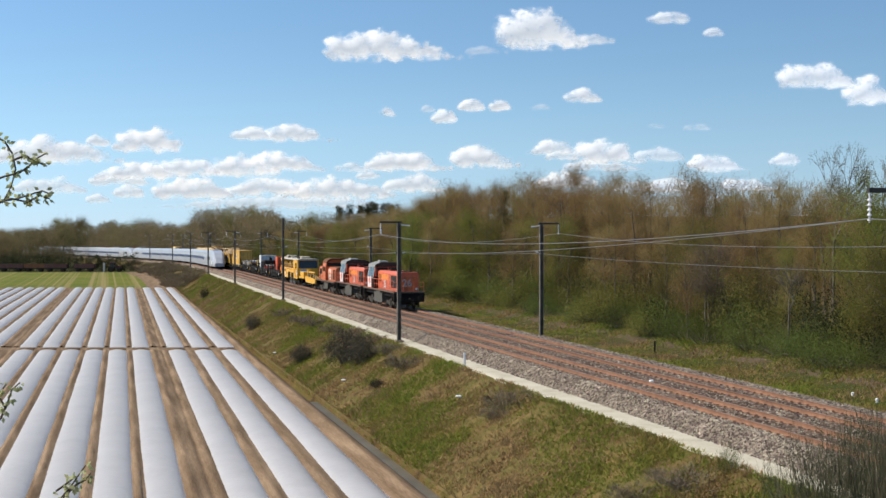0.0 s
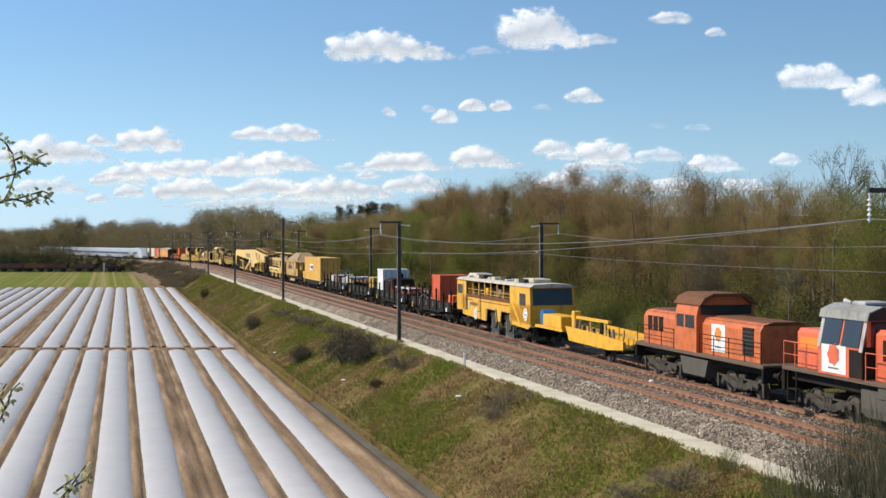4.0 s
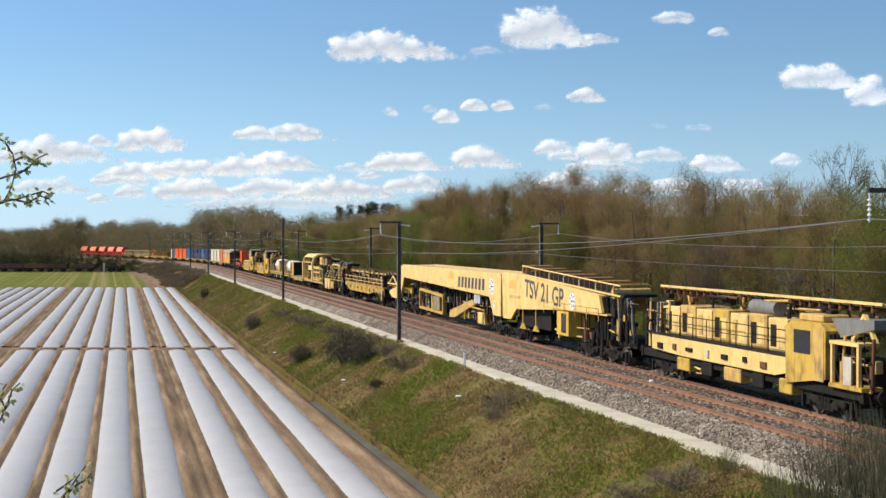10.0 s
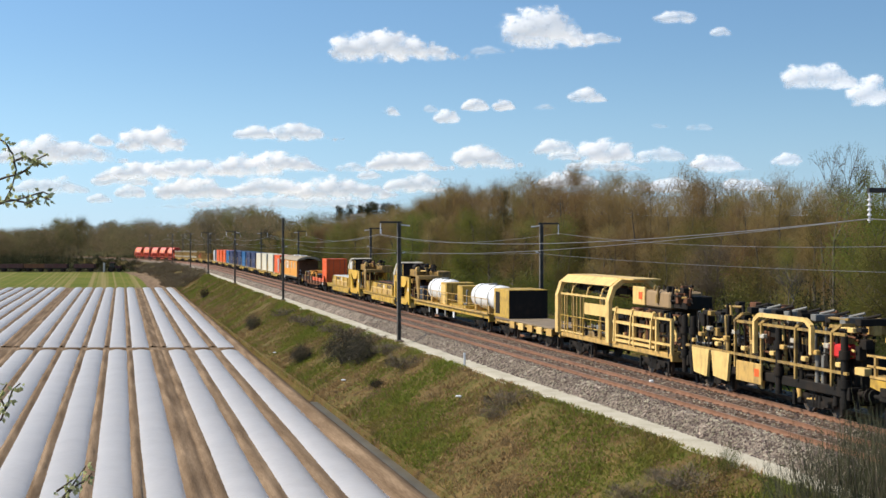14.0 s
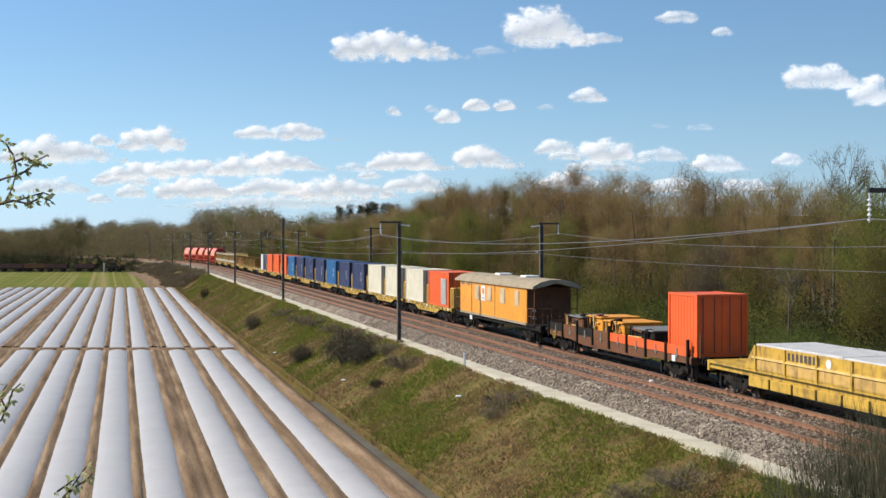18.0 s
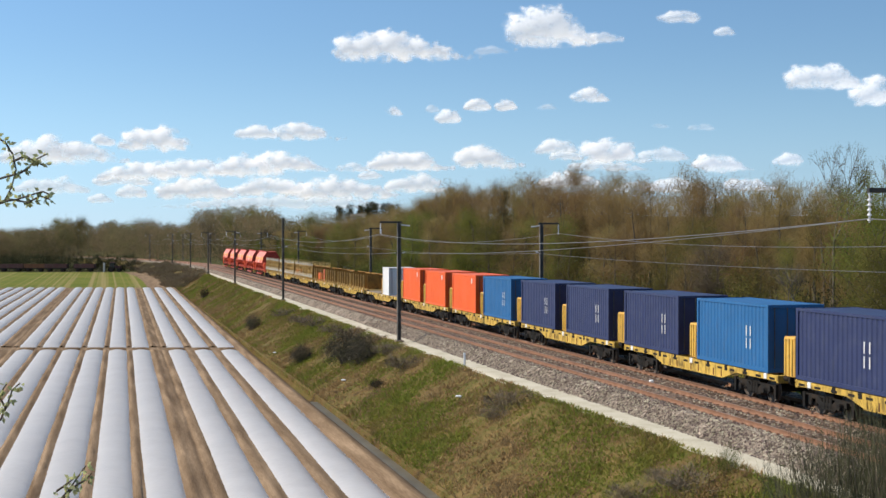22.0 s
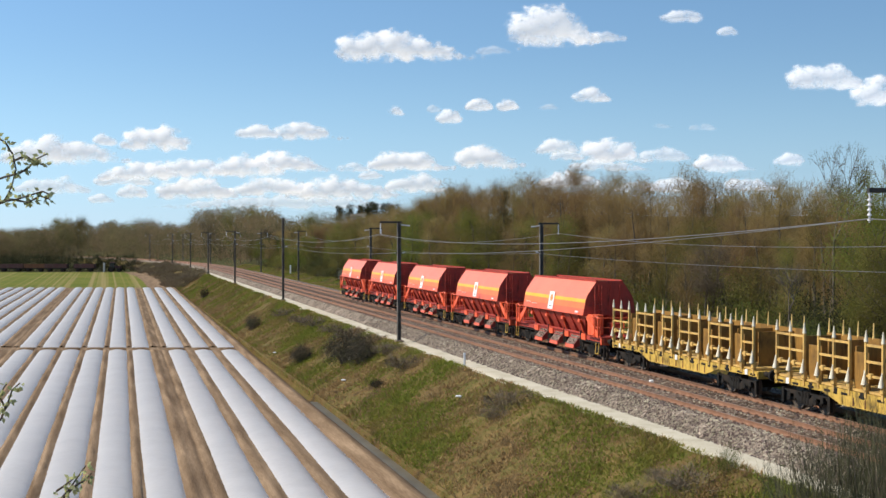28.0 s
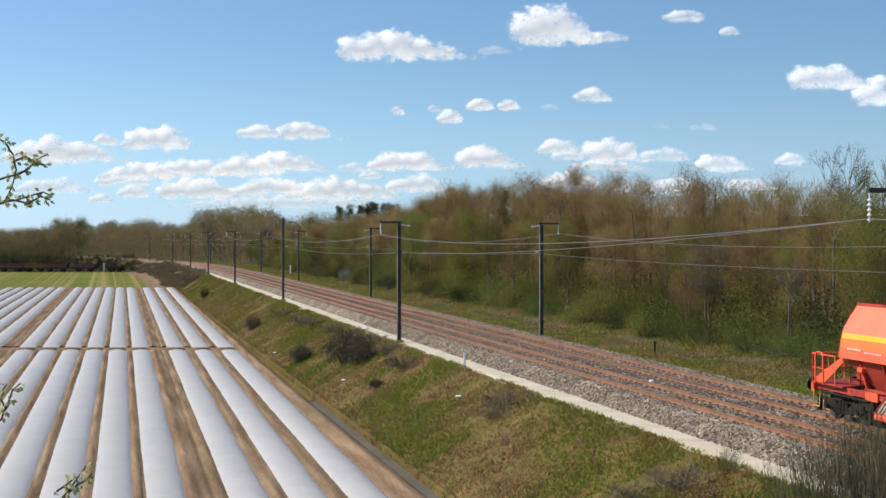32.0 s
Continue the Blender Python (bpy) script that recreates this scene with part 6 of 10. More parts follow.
# ---------------------------------------------------------------- locomotives
P_ROOFDARK = paint("dark_roof", (0.05, 0.042, 0.038), 0.75, 0.5, spec=0.15)
P_VISOR = paint("weathered_grey", (0.28, 0.28, 0.255), 0.6, 0.5, (0.12, 0.10, 0.08))
P_BOGIEGREY = paint("bogie_grey", (0.075, 0.066, 0.055), 0.7, 0.6, (0.04, 0.03, 0.024), 0.15)
P_DUSTWHITE = paint("dusty_white", (0.55, 0.50, 0.40), 0.6, 0.6, (0.2, 0.15, 0.1))


def modern_loco(front, rear):
    ob, X = rolling("diesel_locomotive", "orange diesel locomotive with pale grey cab and long hood", "locomotive", front, rear, "locomotives of the works train")
    h = (rear - front) / 2 - 0.62
    fr = Shape().box(-h, h, -1.42, 1.42, 1.48, 1.62, 0.02)
    part("deck", fr, P_DECK, ob, "dusty walkway deck")
    part("main_frame", Shape().box(-h, h, -1.1, 1.1, 1.1, 1.48, 0.03), P_BLACK, ob)
    for e in (-1, 1):
        part("buffer_beam", Shape().box(min(e * h, e * (h - 0.16)), max(e * h, e * (h - 0.16)), -1.42, 1.42, 0.7, 1.5, 0.04), P_BLACK, ob)
        part("steps", Shape().path([(e * (h - 0.5), -1.44, 1.5), (e * (h - 0.5), -1.46, 0.35), (e * (h - 1.1), -1.46, 0.35), (e * (h - 1.1), -1.44, 1.5)], 0.03).box(min(e * (h - 0.5), e * (h - 1.1)), max(e * (h - 0.5), e * (h - 1.1)), -1.46, -1.2, 0.33, 0.37).box(min(e * (h - 0.5), e * (h - 1.1)), max(e * (h - 0.5), e * (h - 1.1)), -1.46, -1.2, 0.8, 0.84), P_BLACK, ob)
        bogie(ob, e * (h - 2.6), 2.4, P_BOGIEGREY)
    part("fuel_tank", Shape().prism([(-1.9, 1.3), (-1.9, 0.55), (-1.6, 0.4), (1.3, 0.4), (1.6, 0.55), (1.6, 1.3)], -1.32, 1.32), P_TANKGREY, ob, "dark grey fuel tank")
    # long hood to the front, cab, short hood to the rear
    x1, x0 = h - 0.35, h - 8.5
    hood = part("long_hood", Shape().prism([(-0.98, 1.62), (-0.98, 3.15), (-0.86, 3.32), (0.86, 3.32), (0.98, 3.15), (0.98, 1.62)], x0, x1, "x"), P_ORANGE, ob)
    part("hood_band", Shape().box(x0 + 0.6, x1 - 3.6, -0.995, -0.975, 2.55, 3.02), P_ORANGE2, hood, "yellow-orange band")
    part("radiator_grille", Shape().box(x1 - 2.6, x1 - 0.35, -1.01, -0.97, 1.9, 3.0), P_BLACK, hood, "dark radiator grille")
    for i in range(9):
        part("grille_slat", Shape().box(x1 - 2.55, x1 - 0.4, -1.03, -1.0, 1.98 + i * 0.115, 2.02 + i * 0.115), M_DARKSTEEL, hood)
    for k in (0.45, 0.85, 1.25):
        part("louvre", Shape().box(x0 + k, x0 + k + 0.2, -1.0, -0.97, 2.3, 3.0), P_BLACK, hood)
    for k in (2.3, 3.6, 4.9):
        part("hood_door_gap", Shape().box(x0 + k, x0 + k + 0.03, -0.995, -0.97, 1.75, 3.1), P_BLACK, hood)
    part("exhaust", Shape().box(x0 + 1.8, x0 + 2.6, -0.3, 0.3, 3.32, 3.5, 0.03), P_BLACK, hood)
    part("roof_fan", Shape().rod((x1 - 1.4, 0, 3.32), (x1 - 1.4, 0, 3.4), 0.7, 16), P_BLACK, hood)
    # nose panel and front number toned down for the shadow on them
    part("front_grille", Shape().box(x1 - 0.01, x1 + 0.03, -0.8, 0.8, 1.75, 2.9), P_SHUNTER, hood, "grimy nose panel, darkened for its shadow")
    lettering("26", 0.95, hood, Matrix.Translation((x0 + 3.0, -1.0, 2.1)) @ NEAR_SIDE, P_PLAINWHITE, 0.02)
    lettering("26", 0.9, hood, Matrix.Translation((x1 + 0.036, -0.1, 2.35)) @ Matrix.Rotation(math.pi / 2, 4, "Z") @ NEAR_SIDE, P_CABGREY, 0.02)
    for yy in (-0.75, 0.75):
        part("headlamp", Shape().rod((x1, yy, 1.85), (x1 + 0.06, yy, 1.85), 0.11, 12), P_PLAINWHITE, hood, "round lamp")
    c1, c0 = x0 - 0.05, x0 - 2.75
    cab = part("cab", Shape().prism([(-1.45, 1.62), (-1.45, 2.65), (-1.22, 3.75), (1.22, 3.75), (1.45, 2.65), (1.45, 1.62)], c0, c1, "x"), P_ORANGE, ob)
    # roof coloured dark for its shaded side; the near edge stays grey
    part("cab_roof", Shape().prism([(-1.3, 3.62), (-1.22, 3.86), (-0.7, 4.05), (0.7, 4.05), (1.22, 3.86), (1.3, 3.62)], c0 - 0.12, c1 + 0.12, "x"), P_ROOFDARK, cab, "cab roof, its shaded side painted dark")
    part("roof_visor", Shape().prism([(-1.34, 3.60), (-1.26, 3.88), (-0.74, 4.08), (-0.72, 4.03), (-1.22, 3.84), (-1.29, 3.60)], c0 - 0.14, c1 + 0.1, "x").prism([(-1.1, 3.95), (-0.72, 4.09), (0.4, 4.09), (0.4, 4.06), (-0.7, 4.06), (-1.1, 3.92)], c0 - 0.14, c0 + 0.9, "x"), P_VISOR, cab, "weathered grey roof edge")
    # black sheet paints in the shade on the cab's front face
    part("cab_front", Shape().box(c1, c1 + 0.02, -1.43, 1.43, 1.64, 2.73), P_BLACK, cab, "cab front above the walkway, blackened for its shade")
    part("cab_front_pillar", Shape().box(c1 + 0.02, c1 + 0.05, -1.3, -1.16, 2.73, 3.6).box(c1 + 0.02, c1 + 0.05, 1.14, 1.28, 2.73, 3.6).box(c1 + 0.02, c1 + 0.05, -0.05, 0.05, 2.73, 3.6), P_ORANGE, cab)
    part("cab_pillar", Shape().prism([(-1.462, 2.55), (-1.24, 3.66), (-1.25, 3.7), (-1.48, 2.55)], c0 - 0.03, c0 + 0.16, "x"), P_CABGREY, cab)
    part("cab_pillar", Shape().prism([(-1.462, 2.55), (-1.24, 3.66), (-1.25, 3.7), (-1.48, 2.55)], c1 - 0.16, c1 + 0.03, "x"), P_CABGREY, cab)
    part("side_window", Shape().prism([(-1.462, 2.68), (-1.27, 3.58), (-1.29, 3.6), (-1.478, 2.68)], c0 + 0.2, c0 + 1.3, "x"), GLASS, cab)
    part("side_window", Shape().prism([(-1.462, 2.68), (-1.27, 3.58), (-1.29, 3.6), (-1.478, 2.68)], c0 + 1.45, c1 - 0.2, "x"), GLASS, cab)
    part("cab_windscreen", Shape().prism([(-1.36, 2.75), (-1.16, 3.58), (1.16, 3.58), (1.36, 2.75)], c1, c1 + 0.03, "x"), GLASS, cab)
    part("cab_windscreen", Shape().prism([(-1.36, 2.75), (-1.16, 3.58), (1.16, 3.58), (1.36, 2.75)], c0 - 0.03, c0, "x"), GLASS, cab)
    # flat black sheet in place of a sunk door recess
    part("cab_door_recess", Shape().box(c1 - 0.75, c1 + 0.01, -1.47, -1.44, 1.65, 2.6), P_BLACK, cab)
    emblem(cab, c0 + 1.0, -1.455, 2.2, 1.5, 1.0, mark=P_ORANGE)
    part("air_conditioner", Shape().box(c0 + 0.9, c0 + 1.7, -0.7, 0.2, 4.03, 4.2, 0.05), P_CABGREY, cab)
    part("horn", Shape().rod((c0 + 0.3, -0.3, 4.1), (c0 - 0.1, -0.3, 4.14), 0.05, 8, 0.1), P_CABGREY, cab)
    s1, s0 = c0 - 0.02, -h + 0.4
    sh_ = part("short_hood", Shape().prism([(-0.98, 1.62), (-0.98, 2.9), (-0.85, 3.05), (0.85, 3.05), (0.98, 2.9), (0.98, 1.62)], s0, s1, "x"), P_ORANGE, ob)
    part("hood_band", Shape().box(s0 + 0.2, s1 - 0.1, -0.995, -0.975, 2.35, 2.75), P_ORANGE2, sh_)
    rail_fence(ob, [(h - 0.1, -1.38), (c1 + 0.1, -1.38)], 1.62, 2.55, P_ORANGE, 1.25, 0.02)
    rail_fence(ob, [(c0 - 0.1, -1.38), (-h + 0.1, -1.38)], 1.62, 2.55, P_ORANGE, 0.9, 0.02)
    rail_fence(ob, [(h - 0.1, -1.38), (h - 0.1, 1.38)], 1.62, 2.45, P_ORANGE, 0.9, 0.02)
    part("battery_box", Shape().box(-0.9, 0.9, -1.36, -1.1, 1.08, 1.46, 0.02), P_TANKGREY, ob)
    buffers(ob, h + 0.62)
    return ob


def old_loco(front, rear):
    ob, X = rolling("shunting_locomotive", "older dusty orange locomotive with rounded centre cab", "locomotive", front, rear, "locomotives of the works train")
    h = (rear - front) / 2 - 0.62
    part("deck", Shape().box(-h, h, -1.4, 1.4, 1.3, 1.46, 0.02), P_DECK, ob)
    part("main_frame", Shape().box(-h, h, -1.0, 1.0, 1.0, 1.3, 0.03), P_BLACK, ob)
    part("tank", Shape().prism([(-1.5, 1.2), (-1.2, 0.45), (0.9, 0.45), (1.2, 1.2)], -1.25, 1.25), P_TANKGREY, ob)
    for e in (-1, 1):
        part("buffer_beam", Shape().box(min(e * h, e * (h - 0.14)), max(e * h, e * (h - 0.14)), -1.4, 1.4, 0.75, 1.4, 0.03), P_BLACK, ob)
        bogie(ob, e * (h - 2.4), 2.4, P_BOGIEGREY)
    prof = lambda w, z1: [(-w, 1.46), (-w, z1 - 0.35), (-w * 0.85, z1 - 0.08), (-w * 0.5, z1), (w * 0.5, z1), (w * 0.85, z1 - 0.08), (w, z1 - 0.35), (w, 1.46)]
    fh = part("front_hood", Shape().prism(prof(1.12, 3.05), 0.4, h - 0.7, "x"), P_SHUNTER, ob, "dusty orange hood")
    part("hood_roof", Shape().prism([(-1.0, 2.93), (-0.56, 3.07), (0.56, 3.07), (1.0, 2.93)], 0.4, h - 0.7, "x"), P_BROWN, fh)
    emblem(fh, 1.9, -1.13, 2.2, 1.2, 1.15)
    part("grille", Shape().box(h - 2.1, h - 1.2, -1.14, -1.1, 1.7, 2.8), P_BLACK, fh)
    for i in range(6):
        part("grille_slat", Shape().box(h - 2.08, h - 1.22, -1.155, -1.13, 1.8 + i * 0.16, 1.85 + i * 0.16), M_DARKSTEEL, fh)
    rh = part("rear_hood", Shape().prism(prof(1.12, 3.05), -h + 0.4, -1.7, "x"), P_SHUNTER, ob, "dusty orange hood")
    part("hood_roof", Shape().prism([(-1.0, 2.93), (-0.56, 3.07), (0.56, 3.07), (1.0, 2.93)], -h + 0.4, -1.7, "x"), P_BROWN, rh)
    for k in (0.9, 1.5, 2.1):
        part("side_grille", Shape().box(-h + k, -h + k + 0.45, -1.14, -1.1, 2.1, 2.75), P_BLACK, rh)
    cb = part("cab", Shape().prism([(-1.4, 1.46), (-1.4, 3.0), (-1.25, 3.6), (-0.9, 3.9), (0.9, 3.9), (1.25, 3.6), (1.4, 3.0), (1.4, 1.46)], -1.7, 0.4, "x"), P_SHUNTER, ob)
    part("cab_roof", Shape().prism([(-1.36, 3.5), (-1.12, 3.82), (-0.7, 4.0), (0.7, 4.0), (1.12, 3.82), (1.36, 3.5), (1.2, 3.5), (0.7, 3.86), (-0.7, 3.86), (-1.2, 3.5)], -1.95, 0.65, "x"), P_BROWN, cb, "rusty rounded roof")
    for a, b in ((-1.5, -0.85), (-0.65, 0.2)):
        part("side_window", Shape().box(a, b, -1.42, -1.39, 2.5, 3.05), GLASS, cb)
    part("windscreen", Shape().box(0.4, 0.43, -1.2, 1.2, 3.08, 3.5), GLASS, cb)
    part("windscreen", Shape().box(-1.73, -1.7, -1.2, 1.2, 3.08, 3.5), GLASS, cb)
    rail_fence(ob, [(h - 0.2, -1.36), (0.6, -1.36)], 1.46, 2.3, P_BLACK, 1.2, 0.02)
    rail_fence(ob, [(-1.9, -1.36), (-h + 0.2, -1.36)], 1.46, 2.3, P_BLACK, 1.2, 0.02)
    buffers(ob, h + 0.62)


modern_loco(108.0, 122.9)
modern_loco(122.95, 138.0)
old_loco(138.2, 151.6)


# ---------------------------------------------------------------- tamping machine
P_TAMPER = paint("tamper_gold", (0.80, 0.42, 0.035), 0.45, 0.35, (0.3, 0.16, 0.04))


def tamper(front, rear):
    ob, X = rolling("tamping_machine", "long yellow track tamping machine with white roof", "track machine", front, rear)
    h = (rear - front) / 2
    e = rear - 0.7            # rear face
    b0, b1 = X(e), X(166.4)   # covered body
    y = -1.42
    # lower side with two openings for the working gear
    side = Shape()
    o = [X(175.5), X(172.9), X(172.4), X(169.9)]
    for sg in (-1, 1):
        a, b = sorted((sg * 1.42, sg * 1.36))
        side.prism([(b0 + 1.6, 1.0), (o[0], 0.85), (o[0] + 0.35, 1.75), (o[1] - 0.2, 1.75), (o[1], 1.0), (o[2], 1.0), (o[2] + 0.2, 1.75), (o[3] - 0.5, 1.75), (o[3], 1.0), (b1 - 0.5, 0.9), (b1, 1.1), (b1, 2.35), (b0, 2.35), (b0, 1.3), (b0 + 1.6, 1.3)], a, b)
    part("lower_side", side, P_TAMPER, ob)
    part("lower_frame", Shape().box(b0, b1, -1.2, 1.2, 1.15, 1.5), P_BLACK, ob)
    rc = part("rear_cab", Shape().box(b0, b0 + 2.6, -1.42, 1.42, 1.3, 3.4, 0.06), P_TAMPER, ob)
    part("cab_window", Shape().box(b0 + 0.25, b0 + 1.5, -1.44, -1.41, 2.45, 3.1), GLASS, rc)
    part("cab_door_gap", Shape().box(b0 + 1.75, b0 + 1.8, -1.435, -1.41, 1.4, 3.2), P_BLACK, rc)
    part("rear_window", Shape().box(b0 - 0.02, b0 + 0.01, -1.1, 1.1, 2.4, 3.1), GLASS, rc)
    fc = part("driving_cab", Shape().prism([(X(170.4), 1.2), (X(170.4), 3.45), (b1 - 0.15, 3.45), (b1, 2.3), (b1, 1.2)], -1.42, 1.42), P_TAMPER, ob)
    part("cab_window", Shape().box(X(168.4), X(167.3), -1.44, -1.41, 2.3, 3.0), GLASS, fc)
    part("windscreen", Shape().prism([(b1 - 0.17, 3.35), (b1 - 0.01, 2.35), (b1 + 0.03, 2.35), (b1 - 0.12, 3.35)], -1.25, 1.25), GLASS, fc, "large dark windscreen")
    emblem(fc, X(167.3), -1.43, 1.75, 0.8, 0.8, mark=P_TEXT)
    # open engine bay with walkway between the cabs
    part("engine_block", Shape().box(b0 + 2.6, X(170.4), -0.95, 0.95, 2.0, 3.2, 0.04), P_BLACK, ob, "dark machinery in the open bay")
    part("walkway", Shape().box(b0 + 2.6, X(170.4), -1.44, -0.95, 2.28, 2.5), P_BROWN, ob, "rusty brown walkway edge")
    rail_fence(ob, [(b0 + 2.6, -1.38), (X(170.4), -1.38)], 2.4, 2.85, P_TAN, 1.5, 0.025)
    n = 7
    for i in range(n):
        x = b0 + 2.6 + (X(170.4) - b0 - 2.6) * i / n
        part("roof_post", Shape().box(x - 0.05, x + 0.05, -1.4, -1.32, 2.4, 3.42), P_TAMPER, ob)
        if i % 2 == 0:
            part("hydraulic_pack", Shape().box(x + 0.2, x + 1.1, -1.05, -0.85, 2.5, 3.0, 0.04).rod((x + 0.3, -1.1, 2.6), (x + 1.2, -1.1, 2.6), 0.06), (P_BLACK, P_GREY, P_TAMPER)[i % 3], ob)
    part("roof", Shape().prism([(-1.48, 3.42), (-1.2, 3.58), (0, 3.64), (1.2, 3.58), (1.48, 3.42)], b0 - 0.1, b1 + 0.1, "x"), P_DUSTWHITE, ob, "dusty white roof")
    for i in range(9):
        x = b0 + 1.2 + i * 1.45
        part("roof_gear", Shape().box(x, x + 0.5 + 0.3 * (i % 3), -1.0 + 0.2 * (i % 2), -0.4, 3.56, 3.72 + 0.06 * (i % 3), 0.02), (P_DUSTWHITE, P_DUSTWHITE, P_ROOFDARK)[i % 3], ob)
    for c in (181.2, 169.0):
        part("roof_unit", Shape().box(X(c) - 1.0, X(c) + 1.0, -0.7, 0.5, 3.6, 3.88, 0.06), P_DUSTWHITE, ob)
    part("trim_line", Shape().prism([(b0 + 2.8, 2.13), (b0 + 4.1, 2.13), (b0 + 4.6, 1.42), (X(176.9), 1.42), (X(177.3), 2.13), (X(170.6), 2.13), (X(170.6), 2.08), (X(177.22), 2.08), (X(176.85), 1.37), (b0 + 4.56, 1.37), (b0 + 4.06, 2.08), (b0 + 2.8, 2.08)], -1.43, -1.42), P_BROWN, ob, "dull purple-brown trim line")
    part("rear_jamb", Shape().box(b0 + 2.45, b0 + 2.75, -1.435, -1.41, 1.35, 3.4), P_BLACK, ob)
    part("hatch_panel", Shape().box(b0 + 2.95, b0 + 3.3, -1.44, -1.42, 1.45, 2.0), P_DUSTWHITE, ob)
    for c in (174.2, 171.1):
        part("opening_arch", Shape().path([(X(c) - 1.15, -1.43, 0.9), (X(c) - 1.0, -1.43, 1.7), (X(c) + 0.9, -1.43, 1.7), (X(c) + 1.1, -1.43, 0.95)], 0.05, 5), P_TAN, ob)
        part("drive_wheel", Shape().rod((X(c) + 0.2, -1.3, 1.0), (X(c) + 0.2, -1.12, 1.0), 0.5, 16), P_BOGIEGREY, ob)
    bars(ob, X(179.2), X(177.4), -1.42, 1.84, 0.2, 8)
    emblem(ob, X(177.9), -1.43, 1.22, 0.8, 0.7, mark=P_TEXT)
    bank = Shape()
    for c in (174.2, 171.1):
        for k in range(5):
            x = X(c) - 0.7 + k * 0.35
            part("tamping_tine", Shape().rod((x, -1.15, 1.6), (x, -1.15, 0.15), 0.06, 6).box(x - 0.09, x + 0.09, -1.2, -1.1, 0.1, 0.25), P_GREY, ob)
        part("tamping_unit", Shape().box(X(c) - 0.9, X(c) + 0.9, -1.1, 1.1, 0.9, 1.9, 0.05), P_BLACK, ob)
    part("tool_door", Shape().box(X(176.5), X(175.6), -1.44, -1.41, 0.95, 1.7), P_TAMPER, ob)
    part("stair", Shape().path([(X(169.9), -1.45, 2.4), (X(168.2), -1.45, 1.1)], 0.05).path([(X(169.6), -1.45, 2.9), (X(167.9), -1.45, 1.7)], 0.025), P_TAMPER, ob)
    # low front trailer part with its own gear
    part("trailer_frame", Shape().box(X(165.8), X(front + 0.7), -0.5, 0.5, 1.0, 1.35), P_TAMPER, ob)
    part("side_box", Shape().box(X(165.6), X(161.0), -1.4, -0.5, 1.15, 1.3).box(X(164.2), X(161.2), -1.4, -0.4, 1.3, 2.0, 0.03), P_TAMPER, ob)
    part("cable_reel", Shape().rod((X(164.9), -1.2, 1.75), (X(164.9), -0.5, 1.75), 0.45, 14), P_BLUE, ob, "pale blue drum")
    part("crane_arm", Shape().box(X(161.0), X(155.6), -0.9, -0.7, 1.95, 2.1).box(X(160.6), X(160.2), -1.0, -0.6, 1.4, 2.35, 0.03), P_TAMPER, ob)
    part("front_beam", Shape().prism([(X(160.8), 1.5), (X(160.2), 0.75), (X(154.6), 0.7), (X(152.7), 0.85), (X(152.7), 1.25), (X(156), 1.4)], -1.3, -1.15), P_TAMPER, ob)
    part("front_beam", Shape().prism([(X(160.8), 1.5), (X(160.2), 0.75), (X(154.6), 0.7), (X(152.7), 0.85), (X(152.7), 1.25), (X(156), 1.4)], 1.15, 1.3), P_TAMPER, ob)
    rng = random.Random(5)
    for i in range(14):
        x = X(160 - i * 0.5)
        part("hydraulic_ram", Shape().rod((x, -1.0, 0.7), (x + rng.uniform(-.4, .4), -1.0, 1.6 + rng.random() * 0.4), 0.05 + 0.04 * rng.random(), 6), rng.choice((P_GREY, P_BLACK, P_TAMPER, P_TAN)), ob)
    bogie(ob, X(181.0))
    bogie(ob, X(168.4))
    axle(ob, X(155.5))
    buffers(ob, h)


tamper(151.8, 183.4)
# ---------------------------------------------------------------- the works train: flat wagons and their loads
LATER = []
flat_wagon(183.6, 198.3, P_BLACK, 0.4)
container(188.3, 190.7, 1.2, 2.32, P_CONTRED, "red shipping container standing on a black flat wagon", name="small_container")
flat_wagon(198.4, 212.5, P_BLACK, 0.38)
container(208.9, 211.3, 1.2, 2.28, P_PLAINWHITE, "white site container standing on a black flat wagon", name="small_container")
flat_wagon(212.6, 226.2, P_BLACK, 0.4)
flat_wagon(226.3, 241.2, P_BLACK, 0.35)
flat_wagon(241.3, 257.4, P_BLACK, 0.0, False)
lc, X = container(244.2, 256.5, 1.22, 2.75, P_CONTYEL, "long ochre yellow ribbed container on a black flat wagon", name="long_container")
sign = part("sign_plate", Shape().box(-1.9, 1.0, -1.245, -1.22, 2.35, 3.1), P_PLAINWHITE, lc, "white sign plate with dark marks")
bars(sign, -1.0, 0.8, -1.245, 2.74, 0.42, 8)
part("mark", Shape().prism([(-1.5 + 0.28 * math.cos(math.pi * i / 10), 2.6 + 0.32 * math.sin(math.pi * i / 10)) for i in range(11)], -1.255, -1.245), P_ORANGE2, sign, "orange half-round mark")


def load(name, label, category, c0, c1):
    return rolling(name, label, category, c0, c1, "loads on the works train", True)


